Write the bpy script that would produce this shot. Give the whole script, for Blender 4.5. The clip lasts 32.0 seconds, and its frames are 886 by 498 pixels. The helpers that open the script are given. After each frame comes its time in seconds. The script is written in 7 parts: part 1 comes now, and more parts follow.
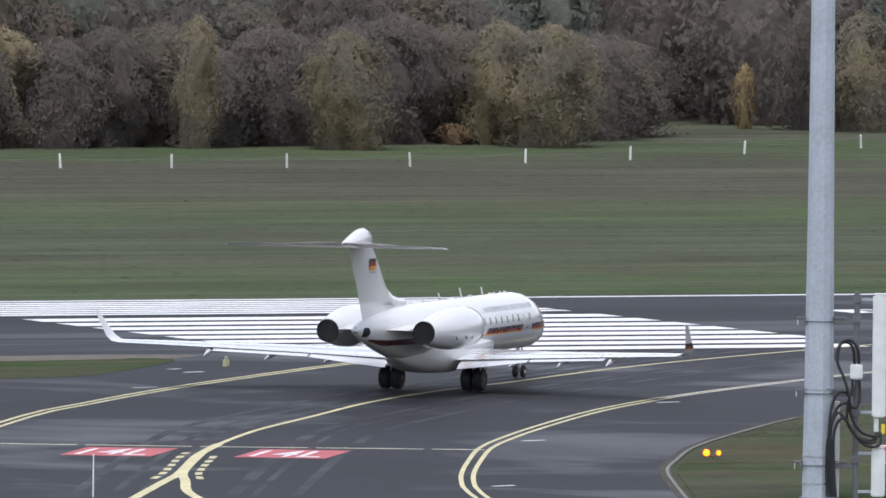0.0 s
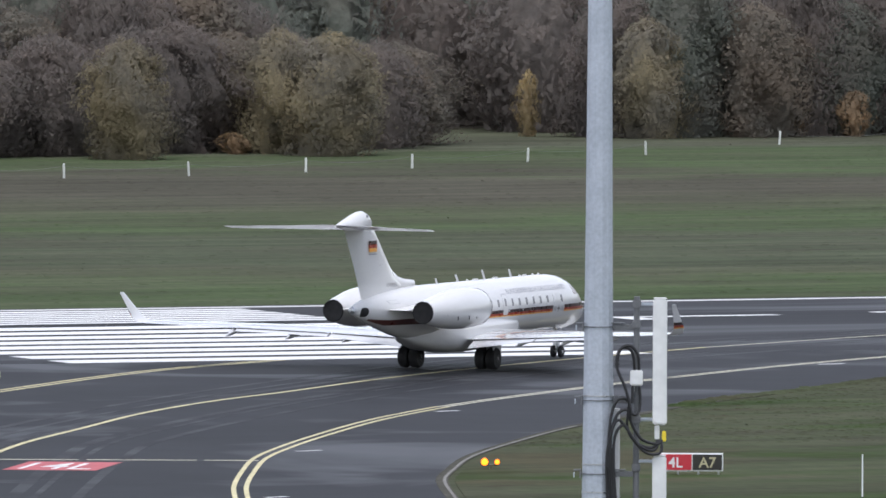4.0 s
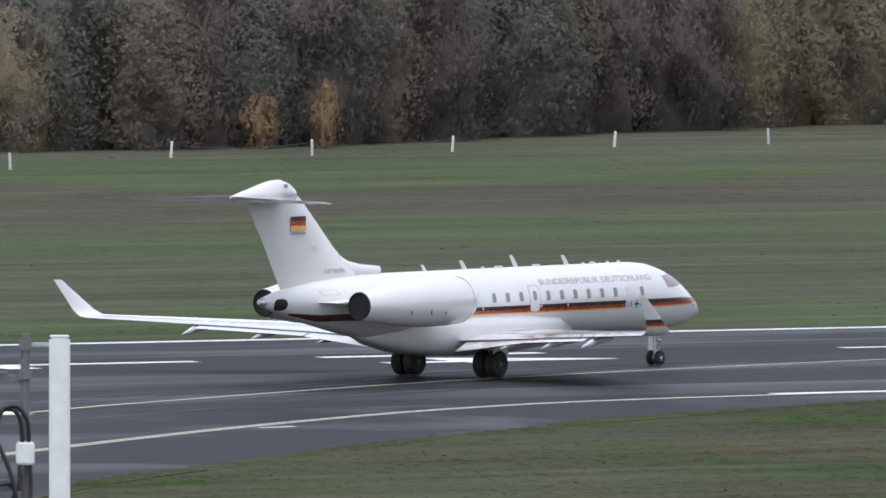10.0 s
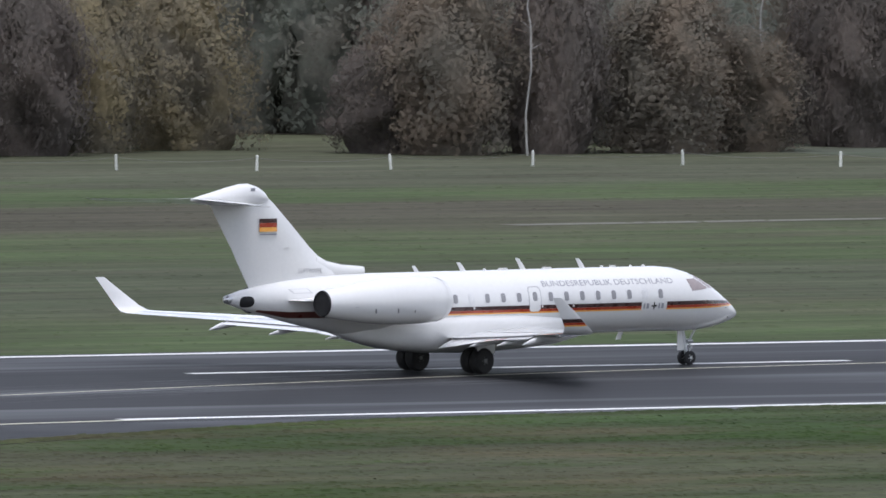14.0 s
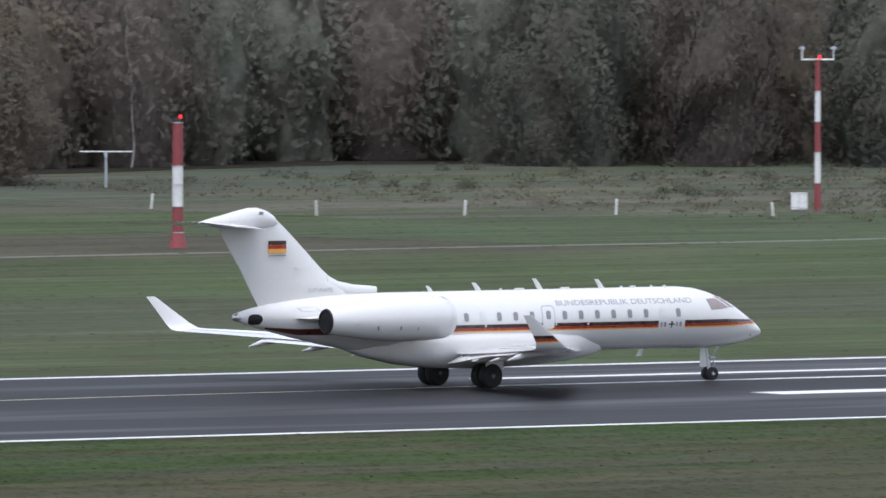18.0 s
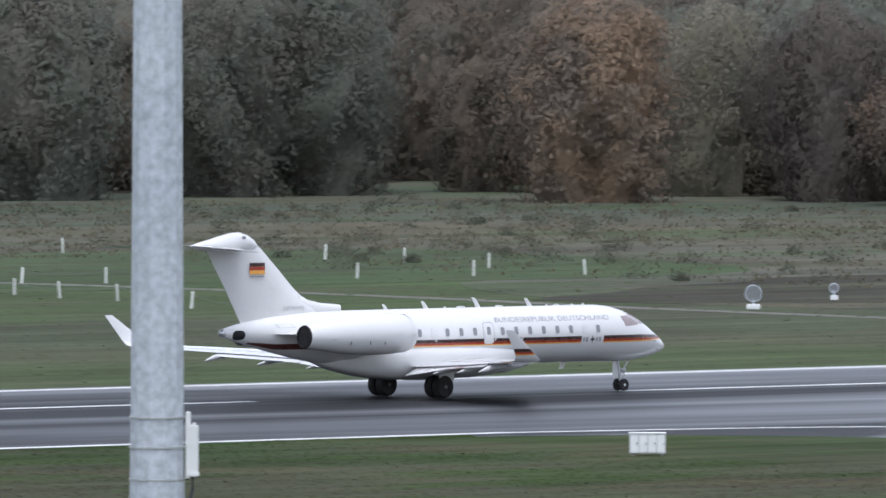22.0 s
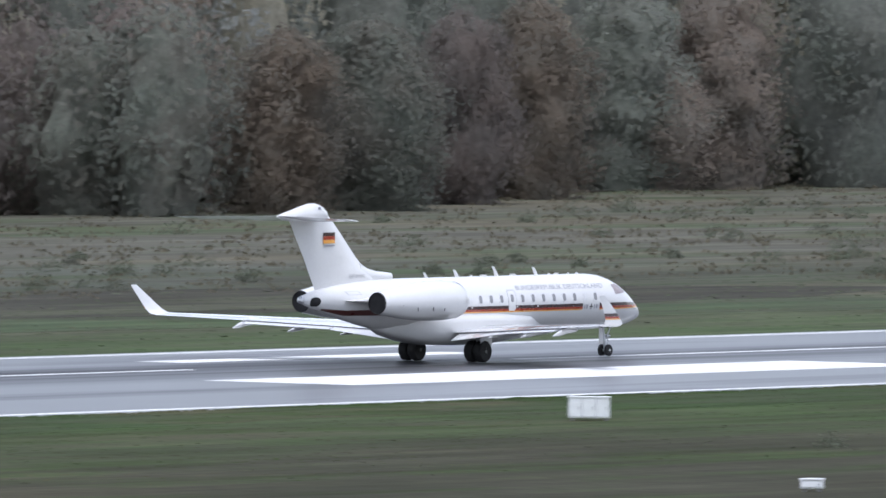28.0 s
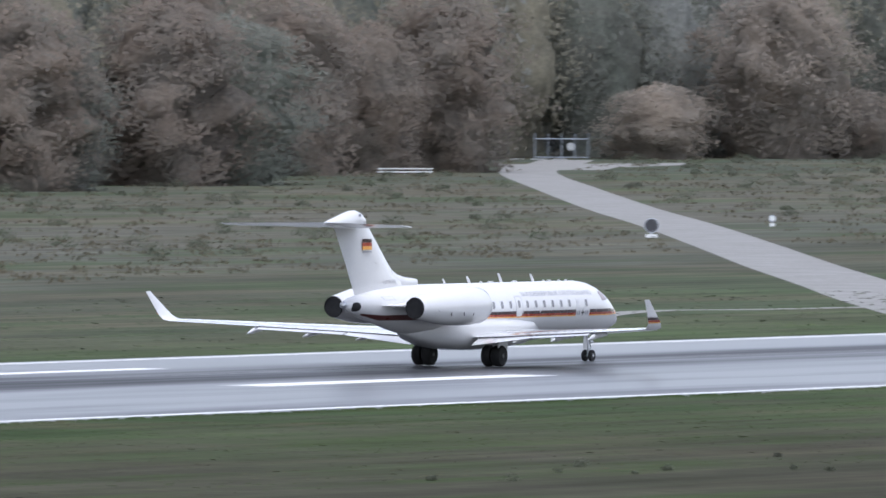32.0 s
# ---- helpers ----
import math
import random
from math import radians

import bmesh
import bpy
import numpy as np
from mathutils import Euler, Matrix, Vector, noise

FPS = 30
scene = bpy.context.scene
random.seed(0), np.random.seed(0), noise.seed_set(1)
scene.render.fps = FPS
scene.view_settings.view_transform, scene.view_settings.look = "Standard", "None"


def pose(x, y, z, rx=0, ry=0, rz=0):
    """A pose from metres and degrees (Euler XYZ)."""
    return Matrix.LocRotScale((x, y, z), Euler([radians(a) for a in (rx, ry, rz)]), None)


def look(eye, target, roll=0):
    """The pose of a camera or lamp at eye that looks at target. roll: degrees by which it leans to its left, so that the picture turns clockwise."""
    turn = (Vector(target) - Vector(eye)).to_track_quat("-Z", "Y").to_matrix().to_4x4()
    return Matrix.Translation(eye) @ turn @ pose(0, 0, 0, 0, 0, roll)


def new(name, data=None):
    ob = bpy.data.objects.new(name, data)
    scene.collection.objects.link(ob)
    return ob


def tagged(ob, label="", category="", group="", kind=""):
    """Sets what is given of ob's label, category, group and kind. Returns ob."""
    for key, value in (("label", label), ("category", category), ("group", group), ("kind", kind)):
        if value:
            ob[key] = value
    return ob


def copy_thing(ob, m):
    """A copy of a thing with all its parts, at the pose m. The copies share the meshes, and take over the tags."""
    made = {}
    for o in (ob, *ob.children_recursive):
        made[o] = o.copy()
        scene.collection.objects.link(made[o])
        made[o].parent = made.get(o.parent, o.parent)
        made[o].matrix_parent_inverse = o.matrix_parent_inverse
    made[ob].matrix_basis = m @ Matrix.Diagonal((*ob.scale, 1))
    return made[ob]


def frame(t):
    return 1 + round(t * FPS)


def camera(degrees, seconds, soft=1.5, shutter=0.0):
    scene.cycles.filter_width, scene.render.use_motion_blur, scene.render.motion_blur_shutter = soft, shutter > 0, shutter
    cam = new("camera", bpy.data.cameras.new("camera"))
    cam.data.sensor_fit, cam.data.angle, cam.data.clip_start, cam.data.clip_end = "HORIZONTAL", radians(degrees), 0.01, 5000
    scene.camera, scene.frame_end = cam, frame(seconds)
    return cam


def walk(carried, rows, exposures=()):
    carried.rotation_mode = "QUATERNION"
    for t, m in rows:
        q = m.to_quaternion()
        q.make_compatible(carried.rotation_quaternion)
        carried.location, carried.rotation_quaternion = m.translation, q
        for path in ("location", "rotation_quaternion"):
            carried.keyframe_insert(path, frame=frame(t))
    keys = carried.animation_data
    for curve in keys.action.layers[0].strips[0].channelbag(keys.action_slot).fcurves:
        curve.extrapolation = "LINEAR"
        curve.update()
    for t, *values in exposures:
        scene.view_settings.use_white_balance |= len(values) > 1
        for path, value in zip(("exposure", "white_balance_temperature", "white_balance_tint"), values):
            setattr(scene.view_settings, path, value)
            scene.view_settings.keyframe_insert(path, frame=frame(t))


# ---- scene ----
cam = camera(3.672, 32.0, soft=1.6, shutter=0.2)
PATH = (
    (0.0, -79.39, -168.19, 31.94, 87.7306, -0.596, -23.7881),
    (0.5, -80.39, -170.39, 32.15, 87.7505, -0.471, -23.8588),
    (1.0, -81.45, -172.64, 32.29, 87.7443, -0.363, -23.9319),
    (1.5, -82.67, -175.31, 32.53, 87.7449, -0.312, -24.0208),
    (2.0, -83.85, -178.00, 32.76, 87.7426, -0.305, -24.1283),
    (2.5, -84.41, -179.38, 32.83, 87.7380, -0.301, -24.2521),
    (3.0, -84.07, -178.96, 32.70, 87.7452, -0.285, -24.3825),
    (3.5, -80.79, -172.35, 32.14, 87.7718, -0.266, -24.5202),
    (4.0, -73.76, -157.66, 31.09, 87.8004, -0.251, -24.6602),
    (4.5, -65.63, -140.53, 29.98, 87.8253, -0.245, -24.8189),
    (5.0, -57.44, -122.73, 29.04, 87.8511, -0.259, -24.9799),
    (5.5, -49.44, -105.08, 28.21, 87.8747, -0.280, -25.1487),
    (6.0, -41.49, -87.40, 27.46, 87.8925, -0.293, -25.3303),
    (6.5, -33.59, -70.01, 26.80, 87.9011, -0.285, -25.5302),
    (7.0, -25.37, -52.35, 26.25, 87.8970, -0.241, -25.7538),
    (7.5, -16.86, -35.02, 25.63, 87.9022, -0.215, -25.9918),
    (8.0, -8.76, -18.42, 24.78, 87.9255, -0.176, -26.2593),
    (8.5, -2.78, -5.90, 23.93, 87.9645, -0.102, -26.5588),
    (9.0, -0.40, -0.93, 23.46, 88.0036, -0.006, -26.8403),
    (9.5, -0.00, -0.01, 23.41, 88.0156, 0.098, -27.0953),
    (10.0, 0.00, 0.00, 23.41, 88.0210, -0.034, -27.3962),
    (10.5, 0.00, 0.00, 23.41, 88.0341, -0.066, -27.6689),
    (11.0, 0.00, 0.00, 23.41, 88.0479, -0.022, -27.9622),
    (11.5, 0.00, 0.00, 23.41, 88.0701, -0.122, -28.2594),
    (12.0, 0.00, 0.00, 23.41, 88.0808, -0.133, -28.5836),
    (12.5, 0.00, 0.00, 23.41, 88.0826, -0.132, -29.0070),
    (13.0, 0.00, 0.00, 23.41, 88.0825, -0.068, -29.4619),
    (13.5, 0.00, 0.00, 23.41, 88.1253, -0.167, -29.7626),
    (14.0, 0.00, 0.00, 23.41, 88.1340, -0.229, -30.0954),
    (14.5, 0.00, 0.00, 23.41, 88.2118, -0.265, -30.5009),
    (15.0, 0.00, 0.00, 23.41, 88.1841, -0.220, -30.9704),
    (15.5, 0.00, 0.00, 23.41, 88.2167, -0.207, -31.5413),
    (16.0, 0.00, 0.00, 23.41, 88.2421, -0.182, -32.0949),
    (16.5, 0.00, 0.00, 23.41, 88.2608, -0.146, -32.6332),
    (17.0, 0.00, 0.00, 23.41, 88.2773, -0.107, -33.1677),
    (17.5, 0.00, 0.00, 23.41, 88.2956, -0.076, -33.7097),
    (18.0, 0.00, 0.00, 23.41, 88.3165, -0.053, -34.2612),
    (18.5, 0.00, 0.00, 23.41, 88.3448, -0.114, -35.1825),
    (19.0, 0.00, 0.00, 23.41, 88.3674, -0.135, -36.0258),
    (19.5, 0.00, 0.00, 23.41, 88.3848, -0.129, -36.8056),
    (20.0, 0.00, 0.00, 23.41, 88.3986, -0.139, -37.5409),
    (20.5, 0.00, 0.00, 23.41, 88.4217, -0.130, -38.3244),
    (21.0, 0.00, 0.00, 23.41, 88.4542, -0.150, -39.1626),
    (21.5, 0.00, 0.00, 23.41, 88.5042, -0.104, -39.9715),
    (22.0, 0.00, 0.00, 23.41, 88.5420, -0.112, -40.7709),
    (22.5, 0.00, 0.00, 23.41, 88.5509, -0.042, -41.6732),
    (23.0, 0.00, 0.00, 23.41, 88.5549, -0.024, -42.5998),
    (23.5, 0.00, 0.00, 23.41, 88.5780, -0.053, -43.5096),
    (24.0, 0.87, 0.49, 23.39, 88.5968, -0.164, -44.4568),
    (24.5, 8.26, 4.69, 23.20, 88.6140, -0.169, -45.3226),
    (25.0, 21.74, 12.35, 22.85, 88.6611, -0.161, -46.1303),
    (25.5, 36.77, 24.35, 22.42, 88.7073, -0.243, -47.0774),
    (26.0, 51.66, 37.41, 21.99, 88.7182, -0.312, -48.1257),
    (26.5, 67.58, 48.76, 21.55, 88.7245, -0.287, -49.1874),
    (27.0, 84.99, 57.50, 21.11, 88.7311, -0.278, -50.0648),
    (27.5, 103.13, 64.94, 20.68, 88.7369, -0.282, -50.8798),
    (28.0, 121.53, 71.94, 20.24, 88.7513, -0.284, -51.6765),
    (28.5, 139.67, 79.37, 19.80, 88.7884, -0.269, -52.4876),
    (29.0, 156.58, 88.98, 19.36, 88.8549, -0.235, -53.4631),
    (29.5, 173.49, 98.59, 18.93, 88.9111, -0.236, -54.4649),
    (30.0, 190.40, 108.20, 18.49, 88.9456, -0.350, -55.5900),
    (30.5, 207.31, 117.81, 18.05, 88.9767, -0.292, -56.7494),
    (31.0, 224.22, 127.42, 17.62, 89.0011, -0.321, -57.8627),
    (31.5, 241.13, 137.03, 17.18, 89.0434, -0.275, -59.0435),
    (32.0, 258.04, 146.64, 16.74, 89.0974, -0.359, -60.1546),
)
TAXI = (
    (0.0, 178.88, 417.92, 48.26),
    (0.5, 181.62, 421.21, 47.31),
    (1.0, 184.42, 424.46, 46.28),
    (1.5, 187.35, 427.63, 45.22),
    (2.0, 190.31, 430.72, 44.20),
    (2.5, 193.28, 433.69, 43.27),
    (3.0, 196.23, 436.53, 42.54),
    (3.5, 199.16, 439.26, 42.10),
    (4.0, 202.11, 441.96, 41.99),
    (4.5, 205.14, 444.73, 42.03),
    (5.0, 208.35, 447.58, 41.81),
    (5.5, 211.72, 450.47, 41.16),
    (6.0, 215.24, 453.39, 39.97),
    (6.5, 218.88, 456.29, 38.08),
    (7.0, 222.63, 459.13, 35.31),
    (7.5, 226.41, 461.89, 32.67),
    (8.0, 230.10, 464.61, 30.84),
    (8.5, 233.81, 467.26, 29.59),
    (9.0, 237.65, 469.79, 28.25),
    (9.5, 241.64, 472.12, 26.59),
    (10.0, 246.10, 474.01, 24.73),
    (10.5, 250.20, 475.87, 22.89),
    (11.0, 254.37, 477.68, 21.09),
    (11.5, 258.71, 479.43, 19.37),
    (12.0, 263.18, 481.15, 17.72),
    (12.5, 267.74, 482.85, 16.08),
    (13.0, 272.54, 484.47, 14.42),
    (13.5, 277.59, 485.98, 12.70),
    (14.0, 282.83, 487.34, 10.87),
    (14.5, 288.27, 488.48, 8.95),
    (15.0, 293.89, 489.37, 6.99),
    (15.5, 299.79, 489.96, 5.07),
    (16.0, 305.99, 490.31, 3.32),
    (16.5, 312.55, 490.49, 1.85),
    (17.0, 319.54, 490.54, 0.82),
    (17.5, 327.04, 490.51, 0.59),
    (18.0, 335.20, 490.45, 0.56),
    (18.5, 343.86, 490.39, 0.61),
    (19.0, 352.95, 490.36, 0.68),
    (19.5, 362.68, 490.35, 0.75),
    (20.0, 372.93, 490.36, 0.80),
    (20.5, 383.80, 490.39, 0.82),
    (21.0, 395.46, 490.42, 0.79),
    (21.5, 407.88, 490.47, 0.69),
    (22.0, 421.22, 490.50, 0.58),
    (22.5, 435.29, 490.51, 0.51),
    (23.0, 450.36, 490.50, 0.50),
    (23.5, 466.31, 490.50, 0.57),
    (24.0, 482.98, 490.51, 0.79),
    (24.5, 501.49, 490.56, 1.29),
    (25.0, 520.88, 490.61, 2.07),
    (25.5, 540.71, 490.67, 2.79),
    (26.0, 560.97, 490.70, 3.14),
    (26.5, 581.79, 490.67, 3.02),
    (27.0, 604.68, 490.58, 2.41),
    (27.5, 627.90, 490.47, 1.84),
    (28.0, 651.41, 490.36, 1.45),
    (28.5, 675.15, 490.26, 1.14),
    (29.0, 699.09, 490.21, 0.62),
    (29.5, 724.28, 490.10, -0.07),
    (30.0, 750.04, 489.95, -0.44),
    (30.5, 776.18, 489.76, -0.46),
    (31.0, 802.36, 489.66, -0.30),
    (31.5, 830.15, 489.39, -0.07),
    (32.0, 857.53, 489.42, 0.14),
)
walk(cam, [(t, pose(x, y, z, rx, ry, rz)) for t, x, y, z, rx, ry, rz in PATH],
     ((0.0, 0.02, 6400, 14.2), (14.0, 0.02, 6400, 14.2), (23.0, 0.06, 6220, 13.8), (32.0, 0.10, 6120, 15.5)))

# ---- daylight: a closed cloud cover with a weak, wide sun behind it ----
world = bpy.data.worlds.new("overcast_sky")
scene.world = world
world.use_nodes = True
wn = world.node_tree.nodes
wn.clear()
sky = wn.new("ShaderNodeTexSky")
sky.sky_type, sky.sun_disc = "NISHITA", False
sky.sun_elevation, sky.sun_rotation = radians(74), radians(220)
sky.air_density, sky.dust_density, sky.ozone_density = 1.0, 1.2, 1.0
hsv = wn.new("ShaderNodeHueSaturation")
hsv.inputs["Saturation"].default_value = 0.46
bg = wn.new("ShaderNodeBackground")
bg.inputs["Strength"].default_value = 0.245
wout = wn.new("ShaderNodeOutputWorld")
world.node_tree.links.new(sky.outputs[0], hsv.inputs["Color"])
world.node_tree.links.new(hsv.outputs[0], bg.inputs["Color"])
world.node_tree.links.new(bg.outputs[0], wout.inputs["Surface"])

sun = new("sun", bpy.data.lights.new("sun", "SUN"))
sun.data.energy, sun.data.angle, sun.data.color = 2.4, radians(32), (0.965, 0.985, 1.0)
sun.matrix_world = look((-14, -16, 80), (0, 0, 0))


# ---- materials ----
def mat(name, rgb, rough=0.6, metal=0.0, var=0.12, scale=3.0, fine=40.0, bump=0.0, stretch=(1, 1, 1), rough_var=0.1, coat=0.0,
        second=None, second_amount=0.5, world_space=False, ior=1.5, per_object=0.0, spec=0.5, fine_stretch=None):
    """A surface with variation at two scales; second: another colour that comes in patches."""
    m = bpy.data.materials.new(name)
    m.use_nodes = True
    n, k = m.node_tree.nodes, m.node_tree.links
    b = n["Principled BSDF"]
    tc = n.new("ShaderNodeNewGeometry" if world_space else "ShaderNodeTexCoord")
    mp = n.new("ShaderNodeMapping")
    mp.inputs["Scale"].default_value = stretch
    k.new(tc.outputs["Position" if world_space else "Object"], mp.inputs["Vector"])
    big, small = n.new("ShaderNodeTexNoise"), n.new("ShaderNodeTexNoise")
    for tex, sc, det in ((big, scale, 5.0), (small, fine, 6.0)):
        tex.inputs["Scale"].default_value, tex.inputs["Detail"].default_value = sc, det
        k.new(mp.outputs[0], tex.inputs["Vector"])
    if fine_stretch:
        mp2 = n.new("ShaderNodeMapping")
        mp2.inputs["Scale"].default_value = fine_stretch
        k.new(tc.outputs["Position" if world_space else "Object"], mp2.inputs["Vector"])
        k.new(mp2.outputs[0], small.inputs["Vector"])
    base = n.new("ShaderNodeMix")
    base.data_type = "RGBA"
    base.inputs["A"].default_value = (*rgb, 1)
    base.inputs["B"].default_value = (*(second or [c * 0.8 for c in rgb]), 1)
    ramp = n.new("ShaderNodeMapRange")
    ramp.inputs["From Min"].default_value, ramp.inputs["From Max"].default_value = 0.35, 0.68
    ramp.inputs["To Max"].default_value = second_amount
    k.new(big.outputs["Fac"], ramp.inputs["Value"])
    k.new(ramp.outputs[0], base.inputs["Factor"])
    mul = n.new("ShaderNodeMapRange")
    mul.inputs["From Min"].default_value, mul.inputs["From Max"].default_value = 0.3, 0.7
    mul.inputs["To Min"].default_value, mul.inputs["To Max"].default_value = 1 - var, 1 + var
    k.new(small.outputs["Fac"], mul.inputs["Value"])
    fac = mul.outputs[0]
    if per_object:
        info, rnd, both = n.new("ShaderNodeObjectInfo"), n.new("ShaderNodeMapRange"), n.new("ShaderNodeMath")
        rnd.inputs["To Min"].default_value, rnd.inputs["To Max"].default_value = 1 - per_object, 1 + per_object
        both.operation = "MULTIPLY"
        k.new(info.outputs["Random"], rnd.inputs["Value"])
        k.new(rnd.outputs[0], both.inputs[0])
        k.new(fac, both.inputs[1])
        fac = both.outputs[0]
    tint = n.new("ShaderNodeVectorMath")
    tint.operation = "SCALE"
    k.new(base.outputs["Result"], tint.inputs[0])
    k.new(fac, tint.inputs["Scale"])
    k.new(tint.outputs[0], b.inputs["Base Color"])
    rr = n.new("ShaderNodeMapRange")
    rr.inputs["From Min"].default_value, rr.inputs["From Max"].default_value = 0.35, 0.65
    rr.inputs["To Min"].default_value, rr.inputs["To Max"].default_value = max(0.02, rough - rough_var), min(1, rough + rough_var)
    k.new(big.outputs["Fac"], rr.inputs["Value"])
    k.new(rr.outputs[0], b.inputs["Roughness"])
    b.inputs["Specular IOR Level"].default_value = spec
    b.inputs["Metallic"].default_value, b.inputs["Coat Weight"].default_value, b.inputs["IOR"].default_value = metal, coat, ior
    if bump:
        bm_ = n.new("ShaderNodeBump")
        bm_.inputs["Strength"].default_value, bm_.inputs["Distance"].default_value = bump, 0.02
        k.new(small.outputs["Fac"], bm_.inputs["Height"])
        k.new(bm_.outputs[0], b.inputs["Normal"])
    return m


def glow(name, rgb, strength):
    m = mat(name, rgb, 0.3)
    b = m.node_tree.nodes["Principled BSDF"]
    b.inputs["Emission Color"].default_value, b.inputs["Emission Strength"].default_value = (*rgb, 1), strength
    return m


def grass(name, blades=False, bands=None, lean=0.0, patches=()):
    """Mown grass in green, olive and brown bands along the runway, with patches and mottling."""
    m = bpy.data.materials.new(name)
    m.use_nodes = True
    n, k = m.node_tree.nodes, m.node_tree.links
    b = n["Principled BSDF"]
    b.inputs["Roughness"].default_value, b.inputs["Specular IOR Level"].default_value = 0.95, 0.03
    geo, sep = n.new("ShaderNodeNewGeometry"), n.new("ShaderNodeSeparateXYZ")
    k.new(geo.outputs["Position"], sep.inputs[0])

    def noise(scale, detail, stretch):
        mp, tex = n.new("ShaderNodeMapping"), n.new("ShaderNodeTexNoise")
        mp.inputs["Scale"].default_value = stretch
        tex.inputs["Scale"].default_value, tex.inputs["Detail"].default_value, tex.inputs["Roughness"].default_value = scale, detail, 0.6
        k.new(geo.outputs["Position"], mp.inputs["Vector"])
        k.new(mp.outputs[0], tex.inputs["Vector"])
        return tex.outputs["Fac"]

    def ranged(value, a, c, lo, hi):
        r = n.new("ShaderNodeMapRange")
        r.inputs["From Min"].default_value, r.inputs["From Max"].default_value = a, c
        r.inputs["To Min"].default_value, r.inputs["To Max"].default_value = lo, hi
        k.new(value, r.inputs["Value"])
        return r.outputs[0]

    def math_node(kind, one, two):
        r = n.new("ShaderNodeMath")
        r.operation = kind
        k.new(one, r.inputs[0])
        k.new(two, r.inputs[1])
        return r.outputs[0]

    warp = math_node("ADD", ranged(noise(0.018, 4.0, (0.45, 1, 1)), 0.3, 0.7, -24, 24), ranged(noise(0.25, 5.0, (0.5, 1, 1)), 0.3, 0.7, -5, 5))
    across = math_node("ADD", sep.outputs["Y"], warp)
    if lean:
        across = math_node("SUBTRACT", across, ranged(sep.outputs["X"], 900, 2100, 0, 1200 * lean))
    place = ranged(across, 380, 800, 0, 1)
    ramp = n.new("ShaderNodeValToRGB")
    e = ramp.color_ramp.elements
    green, olive, brown, drab = (0.058, 0.080, 0.038), (0.068, 0.075, 0.046), (0.064, 0.062, 0.046), (0.070, 0.076, 0.052)
    bands = bands or ((395, (0.054, 0.063, 0.036)), (428, (0.047, 0.052, 0.030)), (440, (0.032, 0.050, 0.020)), (453, (0.036, 0.056, 0.023)), (512, green), (526, green), (545, olive), (560, (0.061, 0.073, 0.045)), (592, (0.061, 0.071, 0.045)),
             (610, green), (630, green), (645, olive), (664, brown), (697, brown), (711, green), (730, green), (745, drab), (800, olive))
    while len(e) < len(bands):
        e.new(0.5)
    for el, (y, c) in zip(e, bands):
        el.position, el.color = (y - 380) / 420, (*c, 1)
    k.new(place, ramp.inputs["Fac"])
    mix = n.new("ShaderNodeMix")
    mix.data_type = "RGBA"
    mix.inputs["B"].default_value = (0.062, 0.057, 0.043, 1)
    k.new(ranged(noise(0.16, 7.0, (0.5, 1, 1)), 0.42, 0.70, 0, 0.62), mix.inputs["Factor"])
    k.new(ramp.outputs["Color"], mix.inputs["A"])
    colour = mix.outputs["Result"]
    for scale, spread, rgb, lo, hi, amount in patches:
        over = n.new("ShaderNodeMix")
        over.data_type = "RGBA"
        over.inputs["B"].default_value = (*rgb, 1)
        k.new(ranged(noise(scale, 6.0, (spread, 1, 1)), lo, hi, 0, amount), over.inputs["Factor"])
        k.new(colour, over.inputs["A"])
        colour = over.outputs["Result"]
    fac = math_node("MULTIPLY", ranged(noise(1.1, 5.0, (1, 0.5, 1)), 0.3, 0.7, 0.86, 1.14), ranged(noise(0.05, 4.0, (1, 1.5, 1)), 0.3, 0.7, 0.82, 1.18))
    fac = math_node("MULTIPLY", fac, ranged(noise(0.34, 6.0, (0.06, 1, 1)), 0.3, 0.7, 0.76, 1.24))
    if blades:
        fac = math_node("MULTIPLY", fac, ranged(geo.outputs["Random Per Island"], 0, 1, 0.88, 1.2))
    tint = n.new("ShaderNodeVectorMath")
    tint.operation = "SCALE"
    k.new(colour, tint.inputs[0])
    k.new(fac, tint.inputs["Scale"])
    k.new(tint.outputs[0], b.inputs["Base Color"])
    return m


GRASS = grass("mown_grass")
NEAR_PATCHES = ((0.075, 0.6, (0.068, 0.061, 0.037), 0.50, 0.62, 0.75), (0.10, 0.5, (0.030, 0.050, 0.016), 0.50, 0.62, 0.85), (0.5, 0.5, (0.050, 0.042, 0.028), 0.58, 0.70, 0.6))
GRASS_LUSH = grass("patchy_near_grass", patches=NEAR_PATCHES)
VERGE = grass("runway_verge_grass", False, ((380, (0.041, 0.042, 0.028)), (415, (0.043, 0.045, 0.028)), (432, (0.044, 0.060, 0.027)), (453, (0.042, 0.066, 0.024)), (800, (0.05, 0.06, 0.04))), 0.0, ((0.075, 0.35, (0.062, 0.057, 0.038), 0.52, 0.64, 0.7), (0.10, 0.3, (0.034, 0.052, 0.018), 0.52, 0.62, 0.7)))
MEADOW = grass("meadow_grass", False, ((380, (0.052, 0.078, 0.040)), (600, (0.050, 0.080, 0.038)), (660, (0.056, 0.080, 0.042)), (800, (0.060, 0.078, 0.046))))
